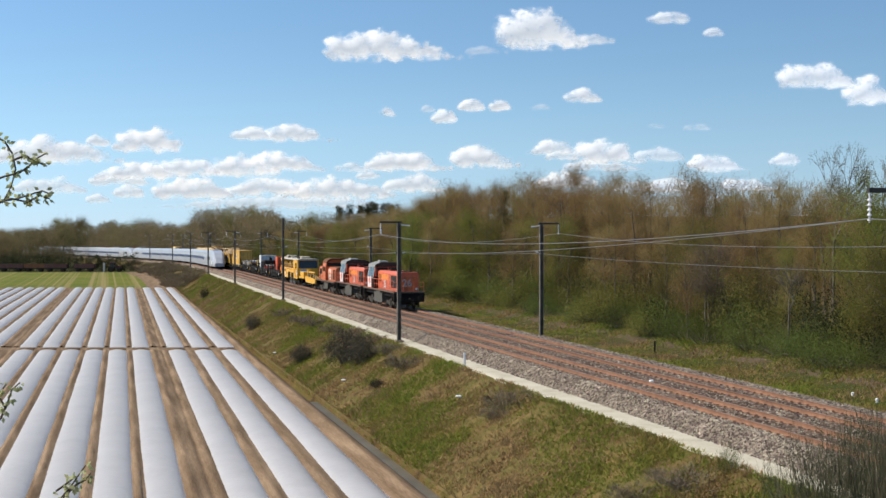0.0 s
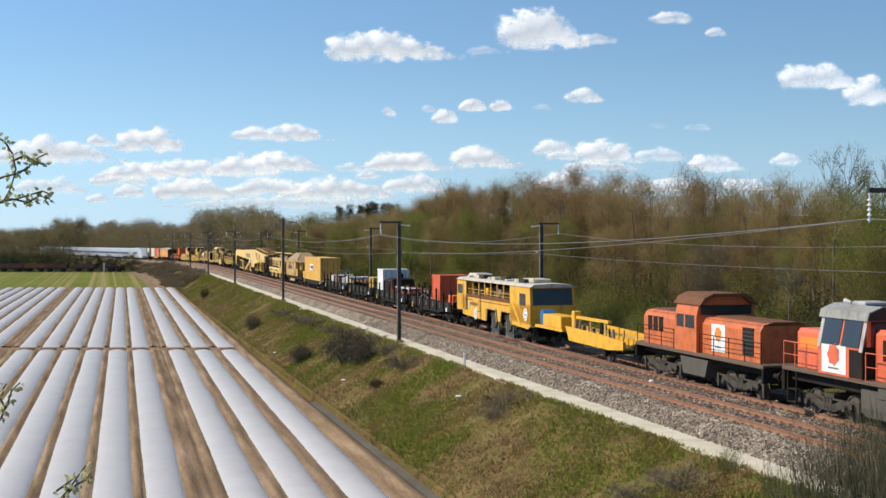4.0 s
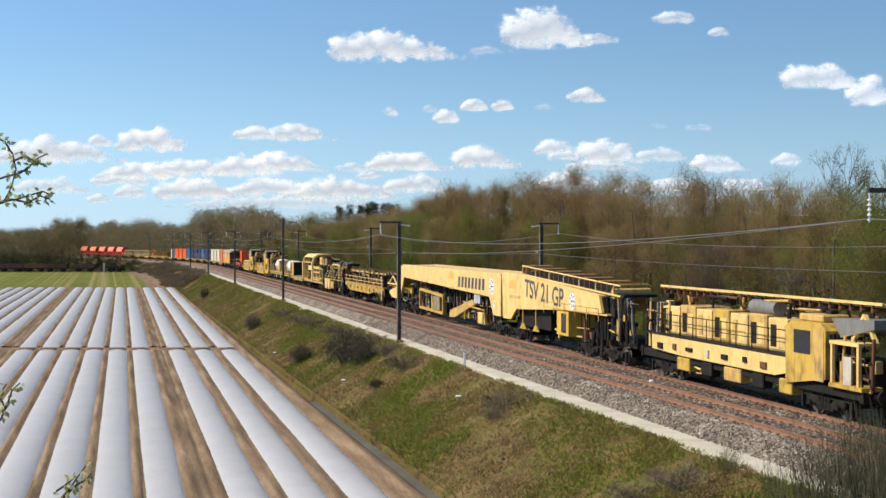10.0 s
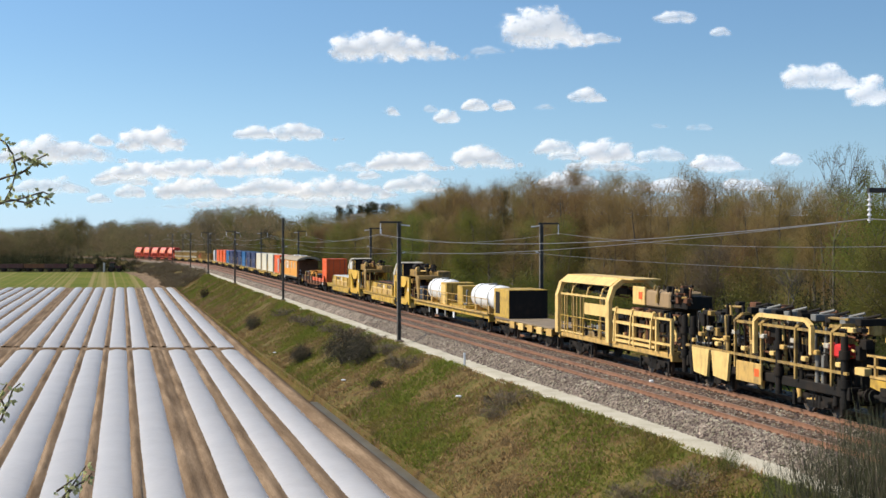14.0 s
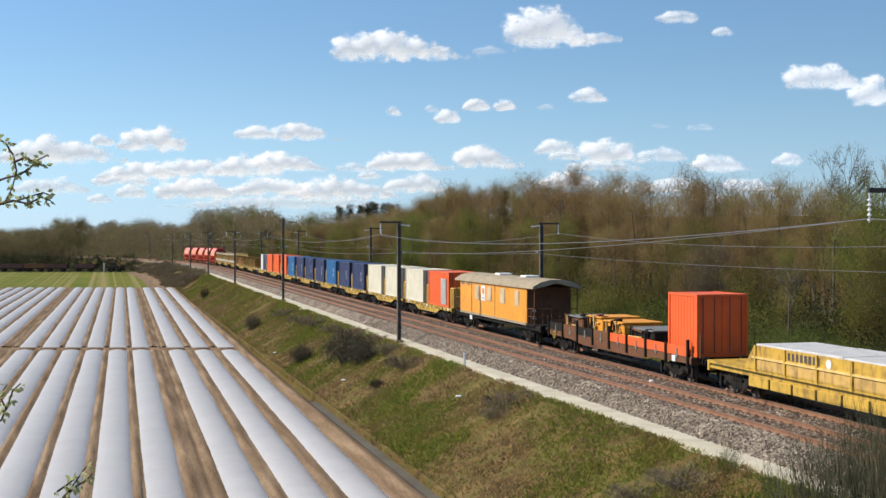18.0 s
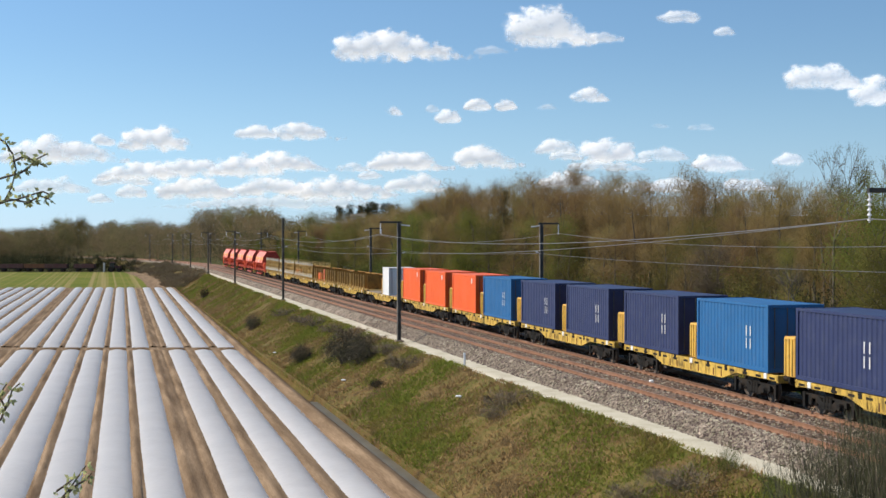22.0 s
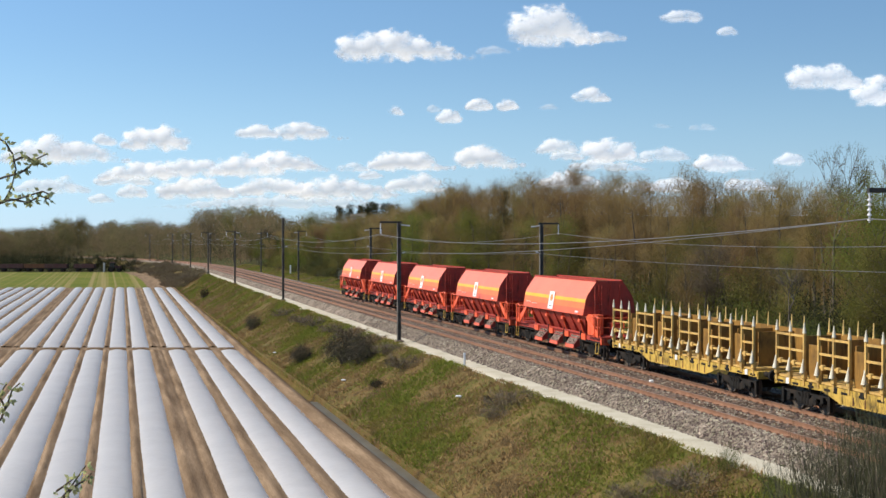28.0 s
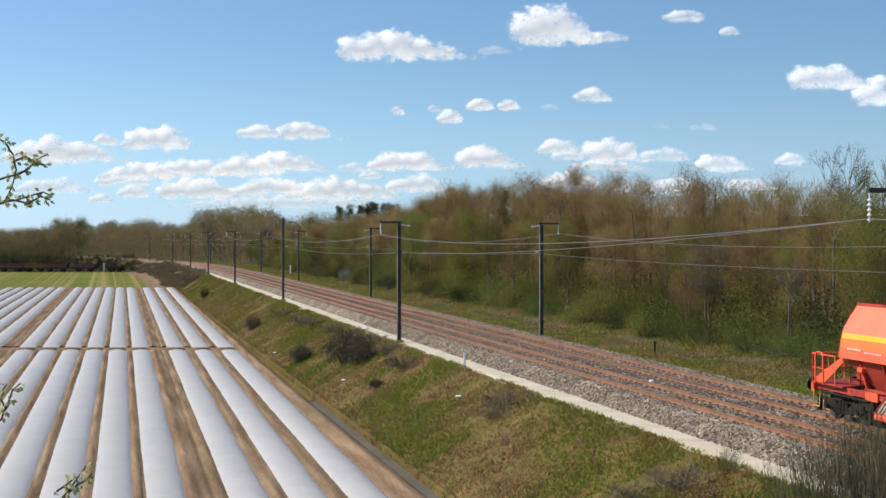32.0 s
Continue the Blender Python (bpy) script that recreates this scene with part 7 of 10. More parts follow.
def rail_chairs():
    """Red steel frames, sacks, timber and tool boxes on the black wagons."""
    ob, X = load("steel_frame", "red tubular steel work frames under a grey plank", "steel frame", 199.3, 208.6)
    for i in range(6):
        x = X(200 + i * 1.3)
        part("trestle", Shape().path([(x - 0.5, -0.9, 1.2), (x, -0.9, 1.95), (x + 0.5, -0.9, 1.2)], 0.05).path([(x - 0.5, 0.9, 1.2), (x, 0.9, 1.95), (x + 0.5, 0.9, 1.2)], 0.05).rod((x, -0.9, 1.95), (x, 0.9, 1.95), 0.05), P_RED if i % 2 else P_GREY, ob)
    part("plank_stack", Shape().box(X(205.6), X(199.6), -0.95, -0.2, 1.98, 2.06), P_TARP, ob)
    ob, X = load("engine_unit", "dark engine block with steel guards on a wagon", "machine", 205.8, 209)
    part("block", Shape().box(-1.2, 1.2, -0.9, 1.0, 1.2, 2.7, 0.08), P_BLACK, ob)
    part("exhaust", Shape().rod((0.4, 0, 2.66), (0.4, 0, 3.3), 0.12, 8), P_BLACK, ob)
    part("air_filter", Shape().rod((-0.5, 0.3, 2.66), (-0.5, 0.3, 3.1), 0.2, 8), P_BLACK, ob)
    part("guard", Shape().path([(-1.3, -1.0, 1.2), (-1.3, -1.0, 2.5), (1.3, -1.0, 2.5), (1.3, -1.0, 1.2)], 0.04), P_BROWN, ob)
    ob, X = load("tool_rack", "bundled hoses and grey steel tubes on a wagon", "tubes", 192, 197.5)
    part("cradle", Shape().box(-2.5, 2.4, -1.0, 1.0, 1.2, 1.35), P_BLACK, ob)
    for i in range(6):
        part("tube", Shape().path([(-2.3 + i * 0.3, -1.0 + 0.3 * i, 1.4), (-1.0 + i * 0.3, -0.9 + 0.3 * i, 2.0), (1.2 + i * 0.2, -0.8 + 0.28 * i, 1.5)], 0.045), (P_GREY, P_PLAINWHITE, P_BROWN)[i % 3], ob)
    ob, X = load("orange_box", "small orange equipment box on a black wagon", "box", 185.0, 186.4)
    part("box", Shape().box(-0.6, 0.6, -1.1, 0.2, 1.2, 2.1, 0.04), P_CONTOR, ob)
    part("ramp", Shape().path([(0.6, -1.1, 1.3), (2.6, -1.1, 2.2)], 0.05).path([(0.6, -0.6, 1.3), (2.6, -0.6, 2.2)], 0.05), P_GREY, ob)
    ob, X = load("tool_box", "tall yellow steel tool box with a dark strap", "box", 213.2, 215.4)
    part("box", Shape().box(-1.0, 1.0, -1.22, 1.22, 1.55, 2.6, 0.03), P_YELLOW, ob)
    part("strap", Shape().box(-1.02, 1.02, -1.24, 1.24, 2.02, 2.1), P_BLACK, ob)
    part("bearer", Shape().box(-0.95, 0.95, -1.1, -0.9, 1.2, 1.55).box(-0.95, 0.95, 0.9, 1.1, 1.2, 1.55), P_WOOD, ob)
    ob, X = load("rail_stack", "stack of brown rails with yellow striped ends", "rails", 217.2, 225.8)
    for i in range(5):
        part("rail_length", Shape().box(-4.2, 4.2, -1.1 + i * 0.45, -0.95 + i * 0.45, 1.9, 2.0), P_BROWN, ob)
    part("marked_end", Shape().box(-4.25, -1.7, -1.26, -1.2, 1.7, 2.05), P_CREAM, ob, "yellow and black hazard board")
    for i in range(4):
        part("hazard_bar", Shape().prism([(-4.1 + i * 0.62, 1.7), (-3.9 + i * 0.62, 1.7), (-3.7 + i * 0.62, 2.05), (-3.9 + i * 0.62, 2.05)], -1.27, -1.262), P_BLACK, ob)
    part("trestle", Shape().box(-3, -2.8, -1.1, 1.1, 1.2, 1.9).box(2.8, 3, -1.1, 1.1, 1.2, 1.9), P_BLACK, ob)
    for c0, c1, z in ((226.8, 229.3, 0.95), (229.9, 231.0, 0.85), (235.2, 237.7, 0.9)):
        ob, X = load("sack_stack", "pale grey-white bulk sacks on a black wagon", "sacks", c0, c1)
        n = int((c1 - c0) / 0.8)
        for i in range(n):
            for j in range(3):
                part("sack", Shape().box(-(c1 - c0) / 2 + i * 0.8, -(c1 - c0) / 2 + i * 0.8 + 0.74, -1.15 + j * 0.78, -0.42 + j * 0.78, 1.2, 1.2 + z + 0.12 * ((i * 7 + j * 3) % 3) / 2, 0.07), P_TARP, ob)
    ob, X = load("cable_crate", "brown wooden crate between pale sacks", "crate", 232, 235)
    part("crate", Shape().box(-1.3, 1.3, -1.1, 1.1, 1.2, 2.05, 0.02), P_BROWN, ob)
    for i in range(4):
        part("slat", Shape().box(-1.32, 1.32, -1.13, -1.1, 1.28 + i * 0.2, 1.4 + i * 0.2), P_WOOD, ob)
    ob, X = load("yellow_box", "square yellow equipment box beside the container", "box", 256.6, 257.6)
    part("box", Shape().box(-0.5, 0.5, -1.25, 0.2, 1.2, 2.1, 0.03), P_GOLD, ob)


def equipment_piles():
    """Heaped gear between the larger loads."""
    for c0, c1, n, sd, mats, lab in ((186.6, 188.4, 12, 71, (P_BLACK, P_GREY, P_BROWN), "heap of dark pumps and hoses on a wagon"), (192.0, 197.6, 44, 72, (P_BLACK, P_BLACK, P_GREY, P_BROWN, P_PLAINWHITE), "heap of dark steel gear and pale tubes on a wagon"), (199.4, 205.4, 36, 73, (P_BLACK, P_RED, P_BROWN, P_BLACK, P_RED), "heap of crimson and black steel frames on a wagon"), (231.4, 234.8, 26, 74, (P_BLACK, P_BROWN, P_YELLOW, P_BLACK), "heap of dark rail tools and yellow parts on a wagon"), (237.9, 240.6, 20, 75, (P_BLACK, P_GREY, P_BROWN), "heap of dark timbers and chains on a wagon")):
        ob, X = load("equipment_pile", lab, "equipment", c0, c1)
        part("pallet", Shape().box(X(c1), X(c0), -1.05, 1.0, 1.2, 1.3), P_WOOD, ob)
        gear(ob, X(c1) + 0.1, X(c0) - 0.3, 1.28, 2.1, n, sd, y=-1.05, mats=mats, depth=1.7)


LATER.append(equipment_piles)
rail_chairs()
LOADS = [("orange", P_CONTOR)] + [("white", P_WHITE)] * 3 + [("navy", P_NAVY)] * 2 + [("blue", P_BLUE)] + [("navy", P_NAVY)] * 3 + [("blue", P_BLUE)] + [("orange", P_CONTOR)] * 3
LABEL_OF = {"orange": "bright orange steel container on a yellow wagon", "white": "cream-white steel container on a yellow wagon", "navy": "dark navy blue ribbed steel container on a yellow wagon", "blue": "mid-blue ribbed steel container on a yellow wagon"}
for k in range(13):
    container_wagon(516.9 + 16 * k, 516.9 + 16 * (k + 1))
for k, (nm, mt) in enumerate(LOADS):
    f = 516.9 + 8 * k + (1.35 if k % 2 == 0 else 1.25)
    ob, X = container(f, f + 6.06, 1.18, 2.62, mt, LABEL_OF[nm] if k else "orange steel container with a pale side door", smooth_side=False, end_mat=None)
    if k == 0:
        d = part("side_door", Shape().box(0.85, 2.35, -1.25, -1.2, 1.35, 3.3, 0.01), P_CABGREY, ob, "pale grey roller door in an orange frame")
        for i in range(11):
            part("door_slat", Shape().box(0.93, 2.27, -1.26, -1.248, 1.45 + i * 0.165, 1.57 + i * 0.165), P_CABGREY, d)
    if nm in ("navy", "blue"):
        for i in range(4):
            part("mark", Shape().box(1.3 + 0.32 * (i % 2), 1.36 + 0.32 * (i % 2), -1.225, -1.215, 2.0 + 0.5 * (i // 2), 2.4 + 0.5 * (i // 2)), P_PLAINWHITE, ob)
    elif nm == "orange" and k:
        part("plate", Shape().box(2.0, 2.2, -1.235, -1.22, 3.2, 3.55), P_PLAINWHITE, ob)
for k in range(5):
    hopper_wagon(724.9 + 15.25 * k, 724.9 + 15.25 * (k + 1))
# ---------------------------------------------------------------- the works train: machines
def frame_and_bogies(ob, half, mat, z0=0.9, z1=1.25, wheels=None, w=1.25):
    part("main_frame", Shape().box(-half + 0.62, half - 0.62, -w, w, z0, z1, 0.03), mat, ob)
    for x in (wheels or (-half + 2.7, half - 2.7)):
        bogie(ob, x)
    for e in (-1, 1):
        part("headstock", Shape().box(min(e * (half - 0.62), e * (half - 0.8)), max(e * (half - 0.62), e * (half - 0.8)), -1.3, 1.3, 0.8, 1.25, 0.02), mat, ob)
    buffers(ob, half)


def gear(ob, x0, x1, z0, z1, n, seed, y=-1.2, mats=None, depth=0.5):
    """Pipes, rams, valve blocks and cabinets along the near side, each a part."""
    rng = random.Random(seed)
    mats = mats or (P_BLACK, P_TAN, P_BROWN, P_BLACK, P_CREAM, P_BLACK, P_GREY)
    for i in range(n):
        x = rng.uniform(x0, x1)
        z = rng.uniform(z0, z1)
        yy = y + rng.random() * depth
        m = rng.choice(mats)
        k = rng.random()
        if k < 0.3:
            part("pipe", Shape().rod((x, yy, z), (min(x1, x + rng.uniform(0.5, 1.8)), yy, z + rng.uniform(-0.1, 0.1)), 0.035 + 0.03 * rng.random(), 6), m, ob)
        elif k < 0.55:
            part("hydraulic_ram", Shape().rod((x, yy, z0), (x + rng.uniform(-0.3, 0.3), yy, z1), 0.06, 7).rod((x, yy, z0), (x + 0.02, yy, (z0 + z1) / 2), 0.09, 8), m, ob)
        elif k < 0.8:
            w, h = rng.uniform(0.2, 0.6), rng.uniform(0.2, 0.5)
            part("valve_block", Shape().box(x, x + w, yy, yy + 0.3, z, min(z1 + 0.1, z + h), 0.02), m, ob)
        else:
            part("hose", Shape().path([(x, yy, z1), (x + 0.15, yy - 0.08, (z0 + z1) / 2), (x + 0.45, yy, z0 + 0.1)], 0.03), P_BLACK, ob)


def roofed_hopper(front, rear):
    ob, X = rolling("roofed_hopper_wagon", "ochre yellow material hopper with hipped brown roof", "wagon", front, rear)
    half = (rear - front) / 2
    frame_and_bogies(ob, half, P_BLACK, 0.85, 1.2)
    a0, a1, b0, b1 = X(272.6), X(261.9), X(271.9), X(263.7)
    side = Shape().prism([(a0 + 0.9, 1.25), (a0 + 0.1, 3.2), (a1 - 0.9, 3.2), (a1 - 1.7, 1.25)], -1.45, 1.45)
    part("body", side, P_TAN, ob)
    part("lower_panel", Shape().box(a0 + 1.2, a1 - 2.1, -1.49, -1.45, 1.4, 2.1), P_TAN, ob)
    for k in range(6):
        x = a0 + 1.1 + k * 1.35
        part("side_rib", Shape().box(x, x + 0.12, -1.52, -1.45, 1.3, 3.15), P_TAN, ob)
    part("top_rail", Shape().box(a0, a1 - 0.9, -1.53, -1.44, 3.12, 3.25), P_TAN, ob)
    bars(ob, X(269.8), X(265.7), -1.53, 2.42, 0.5, 8)
    emblem(ob, X(264.9), -1.53, 2.35, 0.8, 1.0, mark=P_TEXT)
    rf = Shape()
    e0, e1, r0, r1 = X(271.6), X(261.7), X(268.9), X(263.9)
    rf.add([(e0, -1.55, 3.25), (e1, -1.55, 3.25), (e1, 1.55, 3.25), (e0, 1.55, 3.25), (r0, -0.6, 4.3), (r1, -0.6, 4.4), (r1, 0.6, 4.4), (r0, 0.6, 4.3)], [(0, 1, 5, 4), (1, 2, 6, 5), (2, 3, 7, 6), (3, 0, 4, 7), (4, 5, 6, 7), (3, 2, 1, 0)])
    part("roof", rf, P_ROOFTAN, ob, "brown hipped roof with seams")
    part("canopy", Shape().prism([(e1, 3.2), (e1, 3.28), (X(257.9), 3.22), (X(257.9), 3.12)], -1.5, 1.5), P_ROOFTAN, ob)
    part("seam", Shape().rod((r1, -0.62, 4.4), (e1, -1.5, 3.3), 0.04), P_CREAM, ob)
    for k in range(7):
        t = (k + 0.5) / 7
        part("roof_seam", Shape().rod((r0 + (r1 - r0) * t, -0.61, 4.3 + 0.1 * t), (e0 + (e1 - e0) * t, -1.56, 3.26), 0.022, 4), P_ROOFTAN, ob)
    for c in (258.2, 260.6):
        part("canopy_post", Shape().rod((X(c), -1.4, 1.2), (X(c), -1.4, 3.15), 0.05, 6), P_BLACK, ob)
    part("engine_cover", Shape().box(X(263.2), X(261.6), -1.42, -0.3, 1.25, 2.2, 0.05), P_YELLOW, ob)
    part("hopper_end", Shape().prism([(X(262.6), 1.25), (X(262.6), 3.15), (X(260.2), 3.15), (X(261.4), 1.25)], -0.9, 1.4), P_TAN, ob, "sloping hopper end wall")
    part("control_desk", Shape().box(X(260.4), X(259.4), -0.5, 0.6, 1.25, 2.2, 0.05), P_TANKGREY, ob)
    rail_fence(ob, [(X(261.4), -1.35), (X(258.4), -1.35)], 1.22, 2.2, P_BLACK, 0.9, 0.025)
    part("tool_tray", Shape().box(X(268.4), X(264.6), -1.4, -1.1, 0.55, 0.85, 0.02), P_TAN, ob)
    part("step", Shape().path([(X(272.6), -1.4, 1.2), (X(272.6), -1.42, 0.4), (X(272.0), -1.42, 0.4), (X(272.0), -1.4, 1.2)], 0.03), P_BLACK, ob)


P_ROOFTAN = paint("roof_tan", (0.34, 0.23, 0.12), 0.75, 0.3, (0.22, 0.15, 0.09))


def power_car(front, rear):
    ob, X = rolling("machine_power_wagon", "yellow power wagon with cab, cabinets and overhead conveyor", "track machine", front, rear)
    half = (rear - front) / 2
    frame_and_bogies(ob, half, P_BLACK, 0.85, 1.2, (X(290.6), X(277.4)))
    part("side_beam", Shape().prism([(X(291.5), 1.95), (X(291.5), 1.3), (X(288.5), 1.2), (X(280.4), 1.2), (X(279.6), 1.35), (X(279.6), 1.95)], -1.42, -1.3), P_CREAM, ob)
    cab = part("cab", Shape().prism([(X(279.6), 1.0), (X(279.6), 3.15), (X(279.2), 3.35), (X(277.2), 3.35), (X(276.9), 3.1), (X(276.9), 1.4)], -1.42, 0.2), P_YELLOW, ob)
    part("cab_window", Shape().box(X(279.0), X(277.9), -1.44, -1.41, 2.2, 3.05), GLASS, cab)
    part("cab_front_window", Shape().box(X(276.92), X(276.86), -1.25, 0.05, 2.2, 3.0), GLASS, cab)
    part("cab_door", Shape().box(X(277.7), X(277.0), -1.44, -1.41, 1.3, 3.1), P_TAN, cab)
    part("walkway", Shape().box(X(292.5), X(279.6), -1.42, -0.7, 1.95, 2.03), P_BLACK, ob)
    for i in range(7):
        x = X(291.0 - i * 1.55)
        c = part("cabinet", Shape().box(x, x + 1.42, -0.95, 0.9, 2.03, 3.3 + 0.08 * (i % 2), 0.03), (P_CREAM, P_TAN, P_CREAM, P_YELLOW)[i % 4], ob)
        part("cabinet_door", Shape().box(x + 0.2, x + 0.62, -0.97, -0.94, 2.2, 3.05), P_BLACK if i in (0, 1, 3, 5, 6) else P_TAN, c)
        part("cabinet_door", Shape().box(x + 0.75, x + 1.25, -0.97, -0.94, 2.2, 3.05), P_CREAM, c)
    rail_fence(ob, [(X(292.5), -1.4), (X(279.6), -1.4)], 2.03, 2.95, P_BLACK, 1.3, 0.022)
    part("silencer", Shape().rod((X(283.6), -0.5, 3.62), (X(281.6), -0.5, 3.62), 0.3, 12), P_GREY, ob)
    cv = part("overhead_conveyor", Shape().box(X(293.0), X(275.2), -0.2, 0.75, 3.98, 4.06), P_ROOFTAN, ob, "long brownish overhead conveyor")
    part("conveyor_edge", Shape().box(X(293.0), X(275.2), -0.3, -0.2, 4.06, 4.16), P_CREAM, cv)
    for i in range(26):
        x = X(292.6 - i * 0.67)
        part("conveyor_roller", Shape().rod((x, -0.26, 3.86), (x, 0.7, 3.86), 0.08, 7).box(x - 0.03, x + 0.03, -0.27, -0.21, 3.8, 4.06), P_BROWN, cv)
    for c in (292.2, 288.0, 284.0, 280.4, 276.0):
        part("conveyor_leg", Shape().rod((X(c), -0.1, 1.2), (X(c), -0.1, 4.0), 0.05, 6), P_BLACK, ob)
    part("chute", Shape().prism([(X(277.2), 3.55), (X(274.6), 3.62), (X(274.6), 3.3), (X(276.6), 2.9)], -1.0, 0.8), P_GREY, ob, "grey discharge chute")
    part("oil_tank", Shape().box(X(276.6), X(274.9), -0.7, 0.5, 1.2, 2.2, 0.04), P_BLACK, ob)
    # open control stand in front of the cab, a yellow trestle over it
    for c in (276.6, 275.0):
        part("stand_post", Shape().box(X(c) - 0.06, X(c) + 0.06, -1.38, -1.26, 1.2, 2.75), P_CREAM, ob)
    part("stand_top", Shape().box(X(276.7), X(274.9), -1.4, -0.6, 2.7, 2.82), P_CREAM, ob)
    part("stand_panel", Shape().box(X(276.0), X(275.5), -1.3, -1.24, 1.3, 2.3), P_DUSTWHITE, ob, "pale instrument panel")
    part("stand_sill", Shape().box(X(276.7), X(274.7), -1.42, -0.6, 1.2, 1.34), P_YELLOW, ob)
    part("trestle", Shape().path([(X(276.0), -0.9, 2.8), (X(275.3), -0.9, 3.75), (X(274.6), -0.9, 2.8)], 0.09, 4).rod((X(275.8), -0.9, 3.2), (X(274.8), -0.9, 3.2), 0.06, 4), P_CREAM, ob)
    part("cab_roof_box", Shape().box(X(279.2), X(277.6), -1.1, 0.0, 3.35, 3.62, 0.05), P_TAN, ob)
    for i, (c, w, mt) in enumerate(((290.8, 0.5, P_BLACK), (289.2, 0.3, P_BROWN), (287.9, 0.6, P_BLACK), (286.0, 0.25, P_DUSTWHITE), (284.6, 0.5, P_BLACK), (282.8, 0.3, P_BLACK), (281.4, 0.45, P_BROWN))):
        part("beam_box", Shape().box(X(c), X(c) + w, -1.5, -1.41, 1.36 + 0.05 * (i % 3), 1.62 + 0.06 * (i % 2), 0.02), mt, ob)
    for c, w, mt in ((289.0, 1.2, P_YELLOW), (286.6, 0.9, P_BLACK), (284.6, 1.4, P_TAN), (282.2, 0.8, P_BLACK), (280.2, 0.9, P_YELLOW)):
        part("under_box", Shape().box(X(c), X(c) + w, -1.36, -0.9, 0.55, 1.12, 0.04), mt, ob)
    gear(ob, X(276.9), X(274.6), 1.2, 3.0, 26, 5, mats=(P_BLACK, P_BROWN, P_TAN, P_BLACK))
    gear(ob, X(292), X(276), 3.3, 3.9, 40, 6, y=-0.7, mats=(P_BLACK, P_BROWN, P_BLACK, P_TAN), depth=0.9)
    gear(ob, X(293.2), X(290.5), 1.3, 3.4, 30, 3)
    gear(ob, X(290.2), X(280.0), 0.45, 1.0, 14, 4)


P_FADED = paint("faded_orange", (0.80, 0.42, 0.10), 0.55, 0.3, (0.8, 0.54, 0.155))


def conveyor_beam(front, rear):
    """The front half of the swan-neck machine."""
    ob, X = rolling("excavating_machine", "pale yellow ballast machine with sloping side and ribbed conveyor", "track machine", front, rear)
    y0, y1 = -1.45, -1.3
    pts = [(X(314.2), 1.3), (X(314.4), 4.15), (X(313.0), 4.22), (X(311.6), 4.2), (X(298.0), 3.45), (X(297.6), 2.55), (X(304.5), 2.35), (X(309.2), 2.1), (X(311.5), 2.0), (X(312.6), 1.3)]
    part("side_girder", Shape().prism(pts, y0, y1), P_CREAM, ob)
    part("side_girder", Shape().prism(pts, 1.3, 1.45), P_CREAM, ob)
    part("top_plate", Shape().prism([(X(314.4), 4.1), (X(313.0), 4.2), (X(311.6), 4.18), (X(298.0), 3.42), (X(298.0), 3.32), (X(314.4), 4.0)], -1.3, 1.3), P_CREAM, ob)
    lettering("TSV 21 GP", 1.5, ob, Matrix.Translation((X(306.5), y0 - 0.01, 3.15)) @ Matrix.Rotation(radians(0), 4, "Y") @ NEAR_SIDE @ Matrix.Rotation(radians(-3), 4, "Z"), P_TEXT, 0.02)
    emblem(ob, X(301.8), y0 - 0.005, 2.95, 0.95, 0.95, mark=P_TEXT)
    bars(ob, X(312.8), X(310.6), y0, 2.75, 0.18, 8, P_TAN)
    cv = part("conveyor", Shape().prism([(X(311.8), 4.25), (X(296.0), 3.55), (X(296.0), 3.4), (X(311.8), 4.1)], -0.9, 0.9), P_BLACK, ob, "black belt under pale hoops")
    for i in range(19):
        c = 311.4 - i * 0.8
        z = 4.25 - (311.8 - c) * 0.0443
        x = X(c)
        part("hoop", Shape().path([(x, -1.05, z - 0.15), (x, -1.05, z + 0.3), (x, -0.85, z + 0.42), (x, 0.85, z + 0.42), (x, 1.05, z + 0.3)], 0.045), P_BROWN if i % 3 else P_TAN, cv)
    part("belt_edge", Shape().prism([(X(311.8), 4.2), (X(296.0), 3.5), (X(296.0), 3.42), (X(311.8), 4.12)], -1.12, -1.04), P_CREAM, cv)
    part("top_rail", Shape().rod((X(311.6), -1.0, 4.66), (X(296.2), -1.0, 3.97), 0.045, 6), P_CREAM, cv)
    n = 12
    part("faded_mark", Shape().prism([(X(312.2) + 0.75 * math.cos(math.pi * i / n), 3.25 + 0.55 * math.sin(math.pi * i / n)) for i in range(n + 1)], y0 - 0.012, y0 - 0.004), P_FADED, ob, "faded orange half-round mark")
    part("drive_drum", Shape().rod((X(297.2), -1.0, 3.55), (X(297.2), 1.0, 3.55), 0.28, 12), P_TAN, ob)
    part("cabin", Shape().box(X(304.4), X(302.6), -1.4, 0.2, 0.95, 2.35, 0.04), P_GOLD, ob, "yellow low cabin with dark door")
    part("cabin_door", Shape().box(X(303.6), X(302.9), -1.43, -1.39, 1.15, 2.2), GLASS, ob)
    part("platform", Shape().box(X(304.6), X(297.0), -1.4, -0.6, 2.42, 2.5), P_CREAM, ob)
    gear(ob, X(302.4), X(297.2), 0.8, 2.4, 36, 66, mats=(P_BLACK, P_BROWN, P_BLACK, P_TAN))
    gear(ob, X(314.0), X(311.0), 4.15, 4.5, 14, 67, y=-0.9, mats=(P_BLACK, P_BROWN, P_TAN), depth=1.4)
    rail_fence(ob, [(X(306.4), -1.46), (X(298.0), -1.46)], 2.1, 2.75, P_TAN, 1.6, 0.022)
